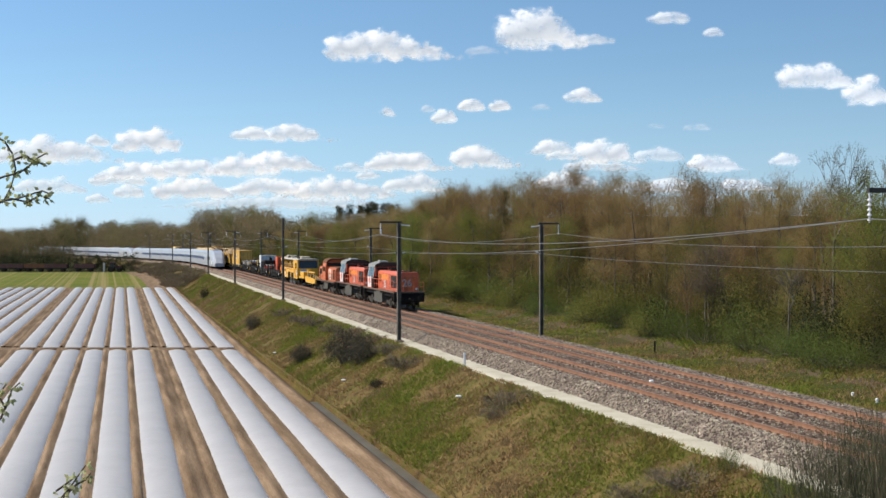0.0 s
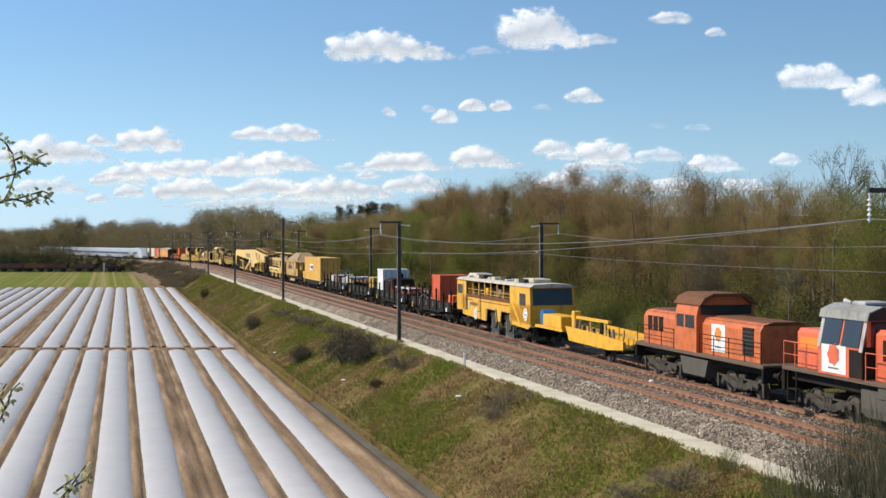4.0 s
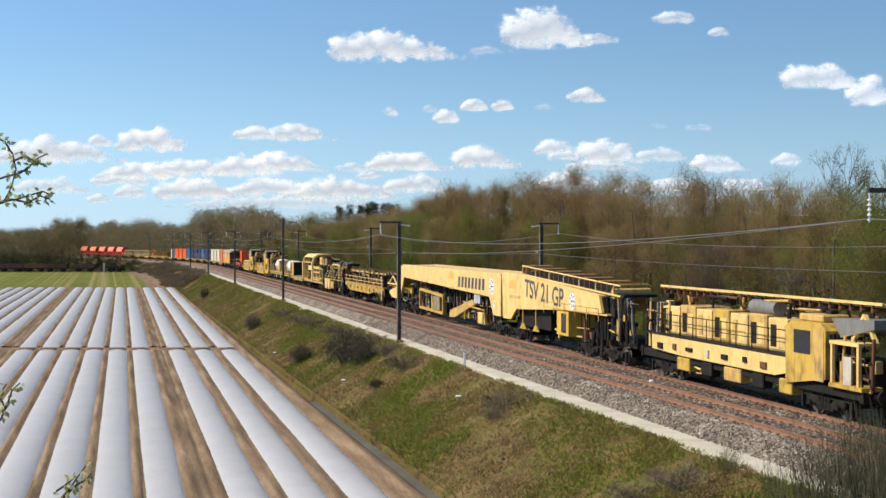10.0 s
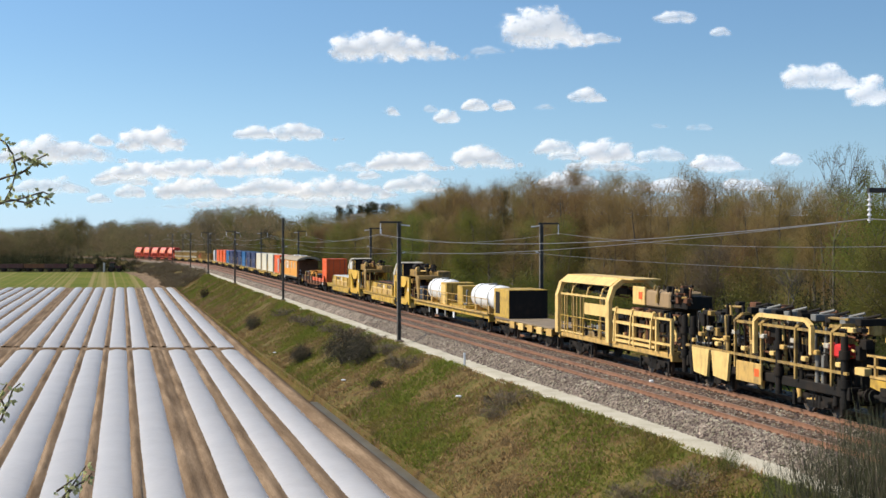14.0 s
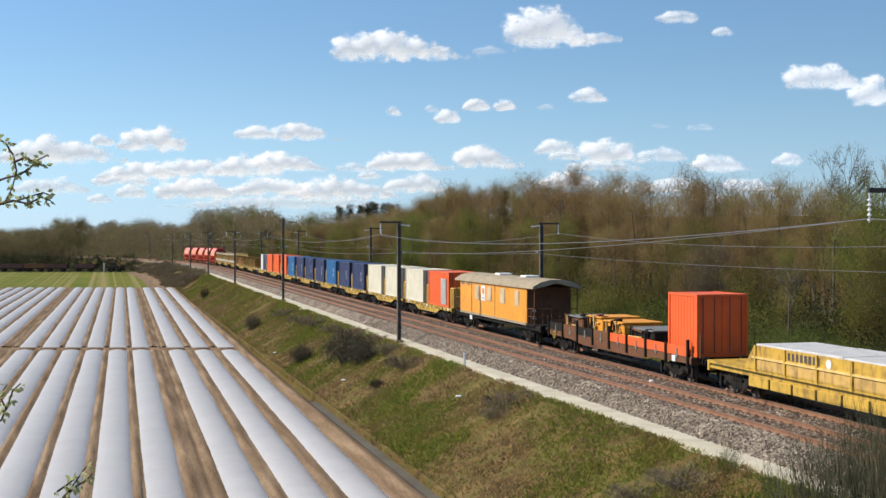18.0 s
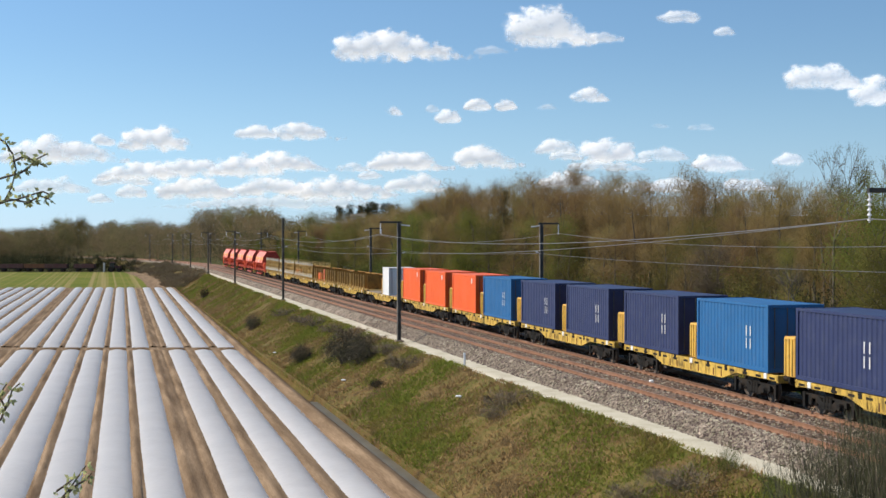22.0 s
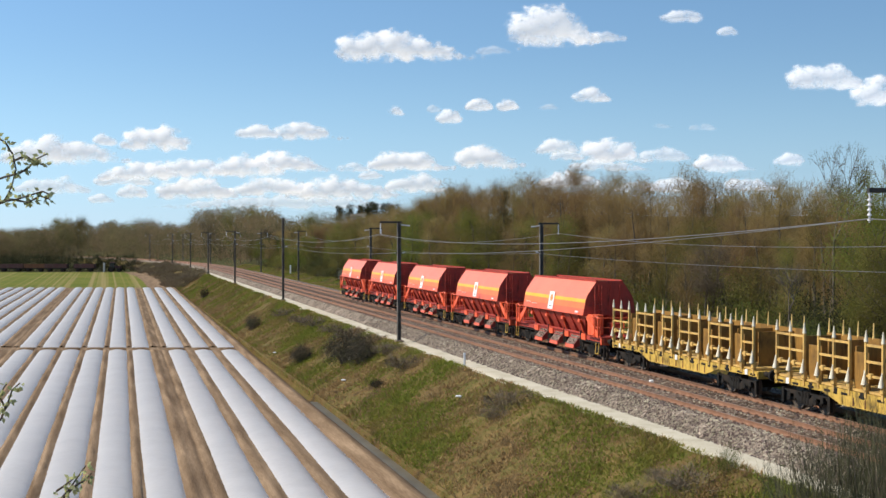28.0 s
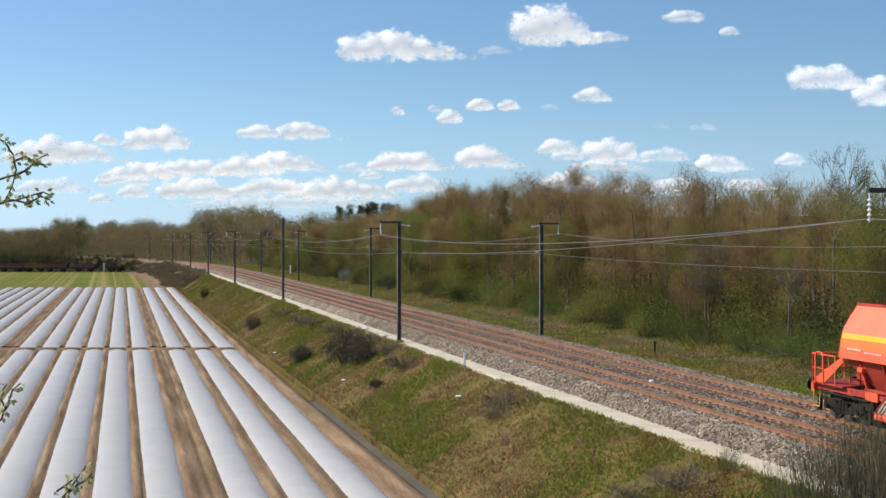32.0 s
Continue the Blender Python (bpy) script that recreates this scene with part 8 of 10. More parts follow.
    part("lower_frame", Shape().box(X(313.8), X(295.0), -0.6, 0.6, 0.9, 1.4), P_BLACK, ob)
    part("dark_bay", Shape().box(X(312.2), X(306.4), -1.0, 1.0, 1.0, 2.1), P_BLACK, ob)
    for c in (310.6, 308.2):
        part("triangle_bracket", Shape().prism([(X(c) - 0.5, 0.85), (X(c), 1.25), (X(c) + 0.5, 0.85)], -1.35, -1.25), P_YELLOW, ob)
        part("hanger", Shape().rod((X(c), -1.3, 0.9), (X(c), -1.3, 2.2), 0.05, 6), P_YELLOW, ob)
    bogie(ob, X(312.0))
    bogie(ob, X(300.2))
    bogie(ob, X(296.9))
    gear(ob, X(299.0), X(294.6), 1.2, 3.4, 26, 8, mats=(P_BLACK, P_GREY, P_BLACK, P_TAN))
    gear(ob, X(306.0), X(299.5), 0.7, 1.5, 14, 9)




def swan_neck(front, rear):
    ob, X = rolling("excavating_machine", "long pale yellow swan-neck girder machine with dark lettering", "track machine", front, rear)
    y0, y1 = -1.45, -1.3
    pts = [(X(314.7), 1.35), (X(314.55), 4.1), (X(342.0), 4.12), (X(343.4), 3.9), (X(344.3), 3.0), (X(344.9), 2.1), (X(347.4), 1.75), (X(347.6), 1.5), (X(346.4), 1.15), (X(343.8), 1.1), (X(343.3), 1.25), (X(341.9), 3.05), (X(317.2), 2.5), (X(316.3), 1.35)]
    part("side_girder", Shape().prism(pts, y0, y1), P_CREAM, ob)
    part("side_girder", Shape().prism(pts, 1.3, 1.45), P_CREAM, ob)
    part("top_plate", Shape().box(X(342.2), X(314.6), -1.3, 1.3, 4.0, 4.09), P_CREAM, ob)
    part("end_plate", Shape().prism([(X(342.0), 4.1), (X(343.4), 3.88), (X(344.3), 2.98), (X(344.9), 2.08), (X(344.7), 2.08), (X(344.1), 2.95), (X(343.2), 3.8), (X(342.0), 4.0)], -1.3, 1.3), P_CREAM, ob)
    for i in range(12):
        part("grab_iron", Shape().box(X(341 - i * 1.1), X(341 - i * 1.1) + 0.3, -1.3, -1.22, 4.1, 4.17), P_TAN, ob)
    bars(ob, X(324.9), X(318.1), y0, 3.25, 0.75, 8, skew=0.12)
    emblem(ob, X(316.6), y0 - 0.005, 3.2, 1.1, 1.1, mark=P_TEXT)
    emblem(ob, X(316.0), y0 - 0.005, 2.05, 0.5, 0.5, mark=P_CREAM)
    n = 12
    bars(ob, X(327.4), X(326.0), y0, 2.72, 0.13, 6, P_TAN)
    part("faded_mark", Shape().prism([(X(326.7) + 0.75 * math.cos(math.pi * i / n), 3.4 + 0.55 * math.sin(math.pi * i / n)) for i in range(n + 1)], y0 - 0.012, y0 - 0.004), P_FADED, ob, "faded orange half-round mark")
    # working gear under the girder
    part("sub_frame", Shape().box(X(341.5), X(317.5), -0.5, 0.5, 0.9, 1.3), P_BLACK, ob)
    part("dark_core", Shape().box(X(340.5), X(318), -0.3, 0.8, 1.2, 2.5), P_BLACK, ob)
    gear(ob, X(341), X(318), 0.8, 2.5, 70, 27, y=-0.9, mats=(P_BLACK, P_BROWN, P_BLACK, P_GREY, P_BROWN), depth=0.5)
    mod = part("module_frame", Shape().path([(X(336.6), -1.3, 0.8), (X(336.6), -1.3, 2.25), (X(329.4), -1.3, 2.0), (X(329.4), -1.3, 0.7), (X(336.6), -1.3, 0.8)], 0.14, 4), P_YELLOW, ob, "yellow welded module frame")
    part("module_panel", Shape().box(X(332.4), X(330.4), -1.36, -1.24, 0.85, 1.9, 0.03), P_GREY, mod)
    for i in range(7):
        part("panel_rib", Shape().box(X(332.3) + i * 0.28, X(332.3) + i * 0.28 + 0.06, -1.39, -1.36, 0.9, 1.85), P_CREAM, mod)
    part("module_arm", Shape().prism([(X(327.6), 0.55), (X(327.4), 1.05), (X(321.6), 2.1), (X(321.0), 1.8), (X(326.2), 0.6)], -1.35, -1.15), P_TAN, ob)
    part("cutter_guard", Shape().path([(X(323.6), -1.3, 0.6), (X(323.4), -1.3, 1.3), (X(322.6), -1.3, 1.6), (X(318.8), -1.3, 1.5), (X(318.6), -1.3, 0.75)], 0.07, 5), P_YELLOW, ob)
    part("cutter_box", Shape().box(X(320.6), X(318.9), -1.25, -0.8, 0.5, 1.3, 0.04), P_CREAM, ob)
    for c in (321.0, 320.5, 320.0):
        part("white_ram", Shape().rod((X(c), -1.25, 1.9), (X(c), -1.25, 2.6), 0.1, 8), P_PLAINWHITE, ob)
    part("loop_hose", Shape().path([(X(342.3) + 1.3 * math.cos(a), -1.2, 1.9 + 0.9 * math.sin(a)) for a in [math.pi + math.pi * i / 10 for i in range(11)]], 0.07), P_GREY, ob)
    gear(ob, X(341), X(337), 1.0, 2.7, 22, 21)
    gear(ob, X(329.2), X(317.6), 0.7, 2.4, 46, 22)
    gear(ob, X(337), X(329), 0.6, 2.2, 20, 23)
    gear(ob, X(349.0), X(345.2), 0.9, 1.9, 26, 28, mats=(P_BLACK, P_BROWN, P_BLACK, P_TAN))
    bogie(ob, X(346.8))
    bogie(ob, X(343.4))
    bogie(ob, X(339.6))
    bogie(ob, X(316.2))


def track_panel_wagon(front, rear):
    ob, X = rolling("track_laying_wagon", "yellow beam wagon carrying racks of pale rails", "track machine", front, rear)
    half = (rear - front) / 2
    for y in (-1.42, 1.3):
        part("side_beam", Shape().prism([(X(369.2), 1.72), (X(369.2), 1.45), (X(366.6), 1.02), (X(357), 1.0), (X(354), 1.3), (X(350.4), 1.25), (X(350.2), 1.7)], y, y + 0.12), P_GOLDD, ob)
    gear(ob, X(369), X(351), 2.5, 3.1, 60, 33, y=-1.0, mats=(P_BLACK, P_BROWN, P_BLACK, P_TAN, P_BLACK), depth=1.2)
    part("end_column", Shape().box(X(351.0), X(350.5), -1.4, -1.0, 0.5, 2.9, 0.04), P_BLACK, ob)
    part("end_column_guide", Shape().box(X(351.3), X(351.1), -1.42, -1.3, 0.6, 2.8), P_CREAM, ob)
    part("centre_frame", Shape().box(X(369), X(350.4), -1.2, 1.2, 1.0, 1.3), P_BLACK, ob)
    part("walkway", Shape().box(X(369.2), X(350.2), -1.44, -0.9, 1.75, 1.83), P_TAN, ob)
    for z in (2.1, 2.45):
        part("guide_rail", Shape().box(X(369.4), X(350.4), -1.42, -1.36, z, z + 0.07), P_TAN, ob, "grimy yellow guide rail")
    for i in range(10):
        x = X(369 - i * 2.0)
        part("rail_post", Shape().box(x, x + 0.1, -1.42, -1.32, 1.8, 2.5), P_TAN, ob)
        part("beam_fitting", Shape().box(x + 0.4, x + 0.75, -1.47, -1.42, 1.2 + 0.1 * (i % 2), 1.5 + 0.08 * (i % 3), 0.02), (P_BLACK, P_BROWN, P_TAN)[i % 3], ob)
        part("beam_rib", Shape().box(x + 1.2, x + 1.26, -1.46, -1.42, 1.05, 1.7), P_TAN, ob)
    rk = part("rail_rack", Shape().box(X(369), X(352.5), -0.9, 0.9, 1.3, 1.5), P_BLACK, ob)
    for i in range(5):
        part("stored_rail", Shape().box(X(369.2), X(351.8 + 0.3 * i), -0.85 + i * 0.4, -0.72 + i * 0.4, 2.9 + 0.02 * (i % 2), 3.05), (P_TAN, P_BROWN, P_GREY)[i % 3], rk)
    for i in range(8):
        x = X(368.4 - i * 2.3)
        part("rack_frame", Shape().path([(x, -0.95, 1.3), (x, -0.95, 3.2), (x, 0.95, 3.2), (x, 0.95, 1.3)], 0.065, 4), P_GRIMY0 if i % 2 else P_TAN, rk)
        part("roller", Shape().rod((x + 0.6, -1.0, 2.75), (x + 0.6, 0.9, 2.75), 0.09, 8), P_BLACK, rk)
    gear(ob, X(369), X(352), 1.85, 2.8, 90, 31, y=-1.2, mats=(P_BLACK, P_BROWN, P_BLACK, P_TAN, P_GREY, P_BLACK))
    gear(ob, X(369), X(351), 0.5, 1.1, 24, 32, y=-1.15, mats=(P_BLACK, P_BROWN))
    for x in (X(367.2), X(352.6)):
        bogie(ob, x)
    tr = Shape()
    for a, b in ((349.6, 346.6), (346.6, 344.6)):
        tr.path([(X(a), -1.0, 2.3), (X((a + b) / 2), -1.0, 2.95), (X(b), -1.0, 2.3)], 0.07, 4)
        tr.path([(X(a), 0.9, 2.3), (X((a + b) / 2), 0.9, 2.95), (X(b), 0.9, 2.3)], 0.07, 4)
    tr.box(X(350.2), X(344.8), -1.05, -0.95, 2.2, 2.32)
    tr.box(X(350.2), X(344.8), 0.85, 0.95, 2.2, 2.32)
    part("draw_truss", tr, P_CREAM, ob)
    buffers(ob, half)


P_GRIMY0 = paint("grimy_ochre", (0.42, 0.27, 0.08), 0.6, 0.8, (0.06, 0.045, 0.03))


def gear_wagon(front, rear):
    ob, X = rolling("track_laying_wagon", "crowded yellow and black track laying unit with hoops", "track machine", front, rear)
    half = (rear - front) / 2
    frame_and_bogies(ob, half, P_BLACK, 0.85, 1.2, (X(373), X(381.0)))
    part("core", Shape().box(X(383), X(370.6), -0.8, 0.8, 1.2, 2.2), P_BLACK, ob)
    gear(ob, X(382), X(370.8), 2.8, 3.6, 50, 47, y=-0.9, mats=(P_BLACK, P_BROWN, P_GRIMY0, P_BLACK), depth=1.4)
    for c in (381.6, 379.8):
        part("skirt_panel", Shape().prism([(X(c) - 0.8, 1.7), (X(c) - 0.6, 0.65), (X(c) + 0.6, 0.55), (X(c) + 0.8, 1.7)], -1.42, -1.3), P_CREAM, ob)
    for c in (378.6, 376.5, 374.0, 371.6):
        part("hoop", Shape().path([(X(c), -1.35, 1.2), (X(c), -1.35, 3.1), (X(c) + 0.3, -1.2, 3.35), (X(c) + 0.3, 1.2, 3.35), (X(c), 1.35, 3.1), (X(c), 1.35, 1.2)], 0.07, 4), P_GRIMY0, ob)
    part("upper_beam", Shape().box(X(378.8), X(370.8), -1.35, -1.25, 3.0, 3.1), P_GRIMY0, ob)
    part("cream_portal", Shape().path([(X(376.9), -1.42, 1.9), (X(376.9), -1.42, 3.2), (X(376.5), -1.42, 3.42), (X(373.2), -1.42, 3.42), (X(372.8), -1.42, 3.2), (X(372.8), -1.42, 2.2)], 0.11, 4), P_CREAM, ob, "pale yellow portal bow")
    part("skirt_panel", Shape().box(X(378.4), X(376.4), -1.44, -1.34, 0.7, 1.5, 0.02), P_TAN, ob)
    part("panel_mark", Shape().box(X(376.9), X(376.55), -1.45, -1.44, 1.0, 1.3), P_CONTOR, ob)
    for c in (383.3, 382.5, 375.3, 370.9):
        part("roller_column", Shape().rod((X(c), -1.3, 0.5), (X(c), -1.3, 3.0), 0.13, 8).rod((X(c), -1.3, 1.2), (X(c), -1.3, 1.5), 0.2, 8).rod((X(c), -1.3, 2.2), (X(c), -1.3, 2.5), 0.2, 8), P_BLACK, ob)
    for i in range(16):
        x = X(382.6 - i * 0.75)
        part("grab_clip", Shape().box(x, x + 0.3, -1.4, -1.2, 1.9 + 0.3 * (i % 3), 2.08 + 0.3 * (i % 3), 0.03), (P_CREAM, P_TAN, P_DUSTWHITE)[i % 3], ob)
    part("lower_beam", Shape().box(X(383), X(370.6), -1.4, -1.3, 1.68, 1.78), P_GRIMY0, ob)
    for i in range(9):
        x = X(378.5 - i * 0.95)
        part("top_clamp", Shape().box(x, x + 0.35, -0.9, 0.4, 3.35, 3.6, 0.02).rod((x, -0.5, 3.6), (x + 0.5, -0.2, 3.75), 0.05), P_GREY if i % 2 else P_BLACK, ob)
    part("red_drum", Shape().box(X(371.9), X(371.0), -1.3, -0.7, 2.2, 2.7, 0.08), P_RED, ob, "crimson steel casing")
    gear(ob, X(383), X(370.6), 1.2, 3.2, 170, 41, mats=(P_BLACK, P_BROWN, P_BLACK, P_GRIMY0, P_BLACK, P_CREAM, P_GREY))
    gear(ob, X(383), X(370.6), 2.2, 3.3, 40, 43, y=-0.6, mats=(P_BLACK, P_BROWN, P_TAN))
    gear(ob, X(379), X(370.6), 0.5, 1.2, 20, 42)


def arch_machine(front, rear):
    ob, X = rolling("arch_machine", "machine wagon with two pale yellow arches joined by a roof plate", "track machine", front, rear)
    half = (rear - front) / 2
    frame_and_bogies(ob, half, P_TAN, 0.9, 1.15, (X(396.5), X(387)))
    def arch(c):
        o = [(-1.45, 1.1), (-1.45, 3.2), (-1.2, 3.95), (-0.7, 4.33), (0.7, 4.33), (1.2, 3.95), (1.45, 3.2), (1.45, 1.1)]
        i = [(-1.25, 1.1), (-1.25, 3.15), (-1.05, 3.75), (-0.6, 4.1), (0.6, 4.1), (1.05, 3.75), (1.25, 3.15), (1.25, 1.1)]
        sh = Shape()
        a, b = X(c) - 0.22, X(c) + 0.22
        n = len(o)
        p = [(a, y, z) for y, z in o] + [(b, y, z) for y, z in o] + [(a, y, z) for y, z in i] + [(b, y, z) for y, z in i]
        f = []
        for k in range(n - 1):
            f += [(k, k + 1, n + k + 1, n + k), (2 * n + k, 3 * n + k, 3 * n + k + 1, 2 * n + k + 1), (k, 2 * n + k, 2 * n + k + 1, k + 1), (n + k, n + k + 1, 3 * n + k + 1, 3 * n + k)]
        sh.add(p, f)
        part("arch", sh, P_CREAM, ob)
    arch(399.3)
    arch(391.9)
    part("roof_plate", Shape().prism([(-0.75, 4.3), (-0.75, 4.36), (0.75, 4.36), (0.75, 4.3)], X(399.3), X(390.2), "x"), P_CREAM, ob)
    part("roof_side", Shape().prism([(-1.25, 3.95), (-0.75, 4.32), (-0.7, 4.3), (-1.2, 3.92)], X(399.2), X(392), "x"), P_CREAM, ob)
    for c in (398.4, 397.0, 396.0, 393.2):
        part("inner_post", Shape().box(X(c) - 0.04, X(c) + 0.04, -1.3, -1.22, 1.15, 3.3), P_TAN, ob)
    for c in (398.9, 398.1, 397.3, 396.6, 395.6):
        part("mesh_post", Shape().box(X(c) - 0.025, X(c) + 0.025, -1.28, -1.23, 1.2, 3.4), P_TAN, ob)
    part("mesh_rail", Shape().box(X(399), X(392.3), -1.3, -1.24, 3.25, 3.35).box(X(399), X(395.6), -1.3, -1.24, 1.2, 1.28), P_CREAM, ob)
    for c in (397.6, 395.4, 393.4):
        part("inner_hoop", Shape().path([(X(c), -1.2, 3.2), (X(c) + 0.1, -1.1, 3.7), (X(c) + 0.2, -0.7, 4.1), (X(c) + 0.2, 0.7, 4.1)], 0.045), P_CREAM, ob)
    gear(ob, X(399), X(392.2), 3.35, 3.8, 34, 57, y=-0.7, mats=(P_BLACK, P_BROWN, P_BLACK, P_GREY, P_TAN), depth=1.2)
    part("sign_board", Shape().box(X(395.4), X(392.4), -1.3, -1.24, 2.35, 2.95), P_CREAM, ob)
    part("inner_machine", Shape().box(X(395.2), X(392.6), -0.5, 0.9, 1.15, 2.3, 0.05), P_BLACK, ob)
    rail_fence(ob, [(X(399), -1.3), (X(392.2), -1.3)], 1.15, 2.1, P_YELLOW, 1.2, 0.025)
    part("lifting_beam", Shape().box(X(398.8), X(392), -0.3, 0.3, 3.5, 3.8), P_BLACK, ob)
    part("engine_house", Shape().box(X(389.9), X(386.6), -0.5, 1.2, 3.05, 3.85, 0.08), P_ROOFTAN, ob, "grimy engine house with orange door")
    part("engine_front", Shape().box(X(390.6), X(389.2), -0.62, -0.5, 3.1, 4.0, 0.04), P_CREAM, ob)
    gear(ob, X(389.2), X(385.2), 3.3, 4.1, 30, 58, y=-0.6, mats=(P_BLACK, P_BROWN, P_BLACK, P_GRIMY0), depth=0.8)
    part("engine_door", Shape().box(X(389.8), X(389.4), -0.65, -0.62, 3.4, 3.75), P_CONTOR, ob)
    # front end coloured black for the shade it faces into
    part("engine_end", Shape().box(X(386.6), X(385.2), -0.3, 1.0, 3.1, 3.7, 0.04), P_BLACK, ob)
    part("engine_stand", Shape().box(X(390), X(386.6), -0.8, 1.1, 1.2, 3.0), P_BLACK, ob)
    for c in (391.0, 388.8, 386.2, 384.6):
        part("stand_post", Shape().box(X(c) - 0.07, X(c) + 0.07, -1.38, -1.24, 1.15, 2.75), P_CREAM, ob)
    for z in (1.5, 2.65):
        part("stand_rail", Shape().box(X(391), X(384.6), -1.38, -1.26, z, z + 0.1), P_CREAM, ob)
    gear(ob, X(391), X(384.2), 1.3, 2.9, 120, 51, mats=(P_BLACK, P_BROWN, P_TAN, P_BLACK, P_CREAM, P_BROWN))
    for z in (1.25, 2.15, 2.75):
        part("stand_beam", Shape().box(X(391.4), X(386.4), -1.36, -1.2, z, z + 0.13), P_CREAM, ob)
    for c in (391.2, 389.2, 386.8):
        part("stand_bow", Shape().path([(X(c), -1.36, 1.2), (X(c) + 0.15, -1.36, 2.5), (X(c) + 0.4, -1.36, 2.95)], 0.08, 4), P_CREAM, ob)
    gear(ob, X(385.6), X(384.2), 1.0, 3.0, 12, 52)
    gear(ob, X(399), X(392), 1.2, 1.9, 18, 53, y=-1.15)


def box_flat(front, rear):
    ob, X = rolling("flat_wagon", "yellow low flat wagon with a plank deck", "wagon", front, rear)
    half = (rear - front) / 2
    frame_and_bogies(ob, half, P_TAN, 0.95, 1.18, (X(409.4), X(401.6)))
    part("deck", Shape().box(X(411.2), X(400.2), -1.35, 1.35, 1.18, 1.26), P_WOOD, ob)
    for k in range(5):
        x = X(408 - k * 1.7)
        part("sill_block", Shape().box(x, x + 0.9, -1.4, -1.28, 0.75, 1.16, 0.02), P_CREAM if k % 2 else P_TAN, ob)
    b, X2 = load("machine_cabin", "yellow cabin with an open dark doorway", "cabin", 408.4, 411.6)
    part("cabin_shell", Shape().box(-1.6, 1.55, -1.3, 1.3, 1.26, 3.1, 0.04), P_YELLOW, b)
    # flat black sheet in place of an open doorway
    part("door_opening", Shape().box(-1.2, -0.3, -1.32, -1.29, 1.5, 2.9), P_BLACK, b)
    # yellow front covered in black to paint in its shade
    part("front_wall", Shape().box(1.55, 1.6, -1.28, 1.28, 1.28, 3.05), P_BLACK, b, "front wall, blackened for its shade")


P_SLATE = paint("slate_tarpaulin", (0.06, 0.07, 0.09), 0.6, 0.4)


def tank_wagon(front, rear):
    ob, X = rolling("tank_flat_wagon", "yellow service wagon carrying white tanks behind railings", "wagon", front, rear)
    half = (rear - front) / 2
    frame_and_bogies(ob, half, P_GOLDD, 0.95, 1.28, (X(431), X(415.2)))
    part("walkway", Shape().box(X(433.5), X(412.7), -1.42, -1.1, 1.28, 1.36), P_TAN, ob)
    rail_fence(ob, [(X(433.4), -1.38), (X(412.8), -1.38)], 1.36, 2.3, P_TAN, 1.5, 0.025)
    for c0, c1 in ((413.2, 418.8), (426.2, 431.2)):
        t, X2 = load("water_tank", "white cylindrical steel tank lying on cradles", "tank", c0, c1)
        l = (c1 - c0) / 2
        sh = Shape()
        n, rings = 20, [(-l, 0.0), (-l, 0.45), (-l + 0.12, 0.75), (-l + 0.35, 0.88), (l - 0.35, 0.88), (l - 0.12, 0.75), (l, 0.45), (l, 0.0)]
        for x, r in rings:
            sh.v += [(x, r * math.cos(6.283 * i / n), 2.28 + r * math.sin(6.283 * i / n)) for i in range(n)]
        for j in range(len(rings) - 1):
            for i in range(n):
                k = (i + 1) % n
                sh.f.append((j * n + i, (j + 1) * n + i, (j + 1) * n + k, j * n + k))
                sh.smooth.append(True)
        part("shell", sh, P_PLAINWHITE, t)
        for x in (-l * 0.55, l * 0.55):
            part("cradle", Shape().box(x - 0.12, x + 0.12, -0.8, 0.8, 1.28, 1.75), P_TAN, t)
            part("band", Shape().path([(x, 0.9 * math.cos(6.283 * i / 16), 2.28 + 0.9 * math.sin(6.283 * i / 16)) for i in range(17)], 0.025), P_GREY, t)
        part("hatch", Shape().rod((0, 0, 3.1), (0, 0, 3.25), 0.3, 12), P_GREY, t)
    b, X2 = load("equipment_cabinet", "tall yellow equipment cabinet on a service wagon", "cabinet", 424.4, 426.0)
    part("shell", Shape().box(-0.8, 0.8, -1.1, 1.1, 1.28, 3.0, 0.04), P_YELLOW, b)
    part("door", Shape().box(-0.6, 0.6, -1.12, -1.09, 1.4, 2.85), P_CREAM, b)
    b, X2 = load("pump_frame", "yellow pump skid with grey pipes", "pump", 419.4, 423.8)
    part("skid", Shape().box(-2.2, 2.2, -1.0, 1.0, 1.28, 1.5), P_YELLOW, b)
    part("pump_house", Shape().box(-0.4, 0.9, -0.9, 0.9, 1.5, 2.9, 0.04), P_YELLOW, b)
    part("pump_body", Shape().rod((-1.8, -0.4, 1.9), (-0.6, -0.4, 1.9), 0.35, 10), P_BLACK, b)
    part("pipe", Shape().path([(1.0, -0.8, 1.6), (1.8, -0.8, 1.6), (1.8, -0.8, 2.6), (2.1, -0.8, 2.6)], 0.06), P_GREY, b)
    b, X2 = load("hose_drum", "dark blue tarpaulin-covered hose drum", "drum", 432.0, 433.9)
    part("cover", Shape().box(-0.9, 0.9, -0.9, 1.0, 1.28, 2.4, 0.12), P_SLATE, b)
    for k in range(4):
        part("hanging_plate", Shape().box(X(429 - k * 2.4), X(429 - k * 2.4) + 0.4, -1.3, -1.26, 0.55, 0.95), P_PLAINWHITE if k % 2 else P_GREY, ob)


P_GRIMY = paint("grimy_dark_yellow", (0.36, 0.22, 0.06), 0.6, 0.8, (0.06, 0.045, 0.03))
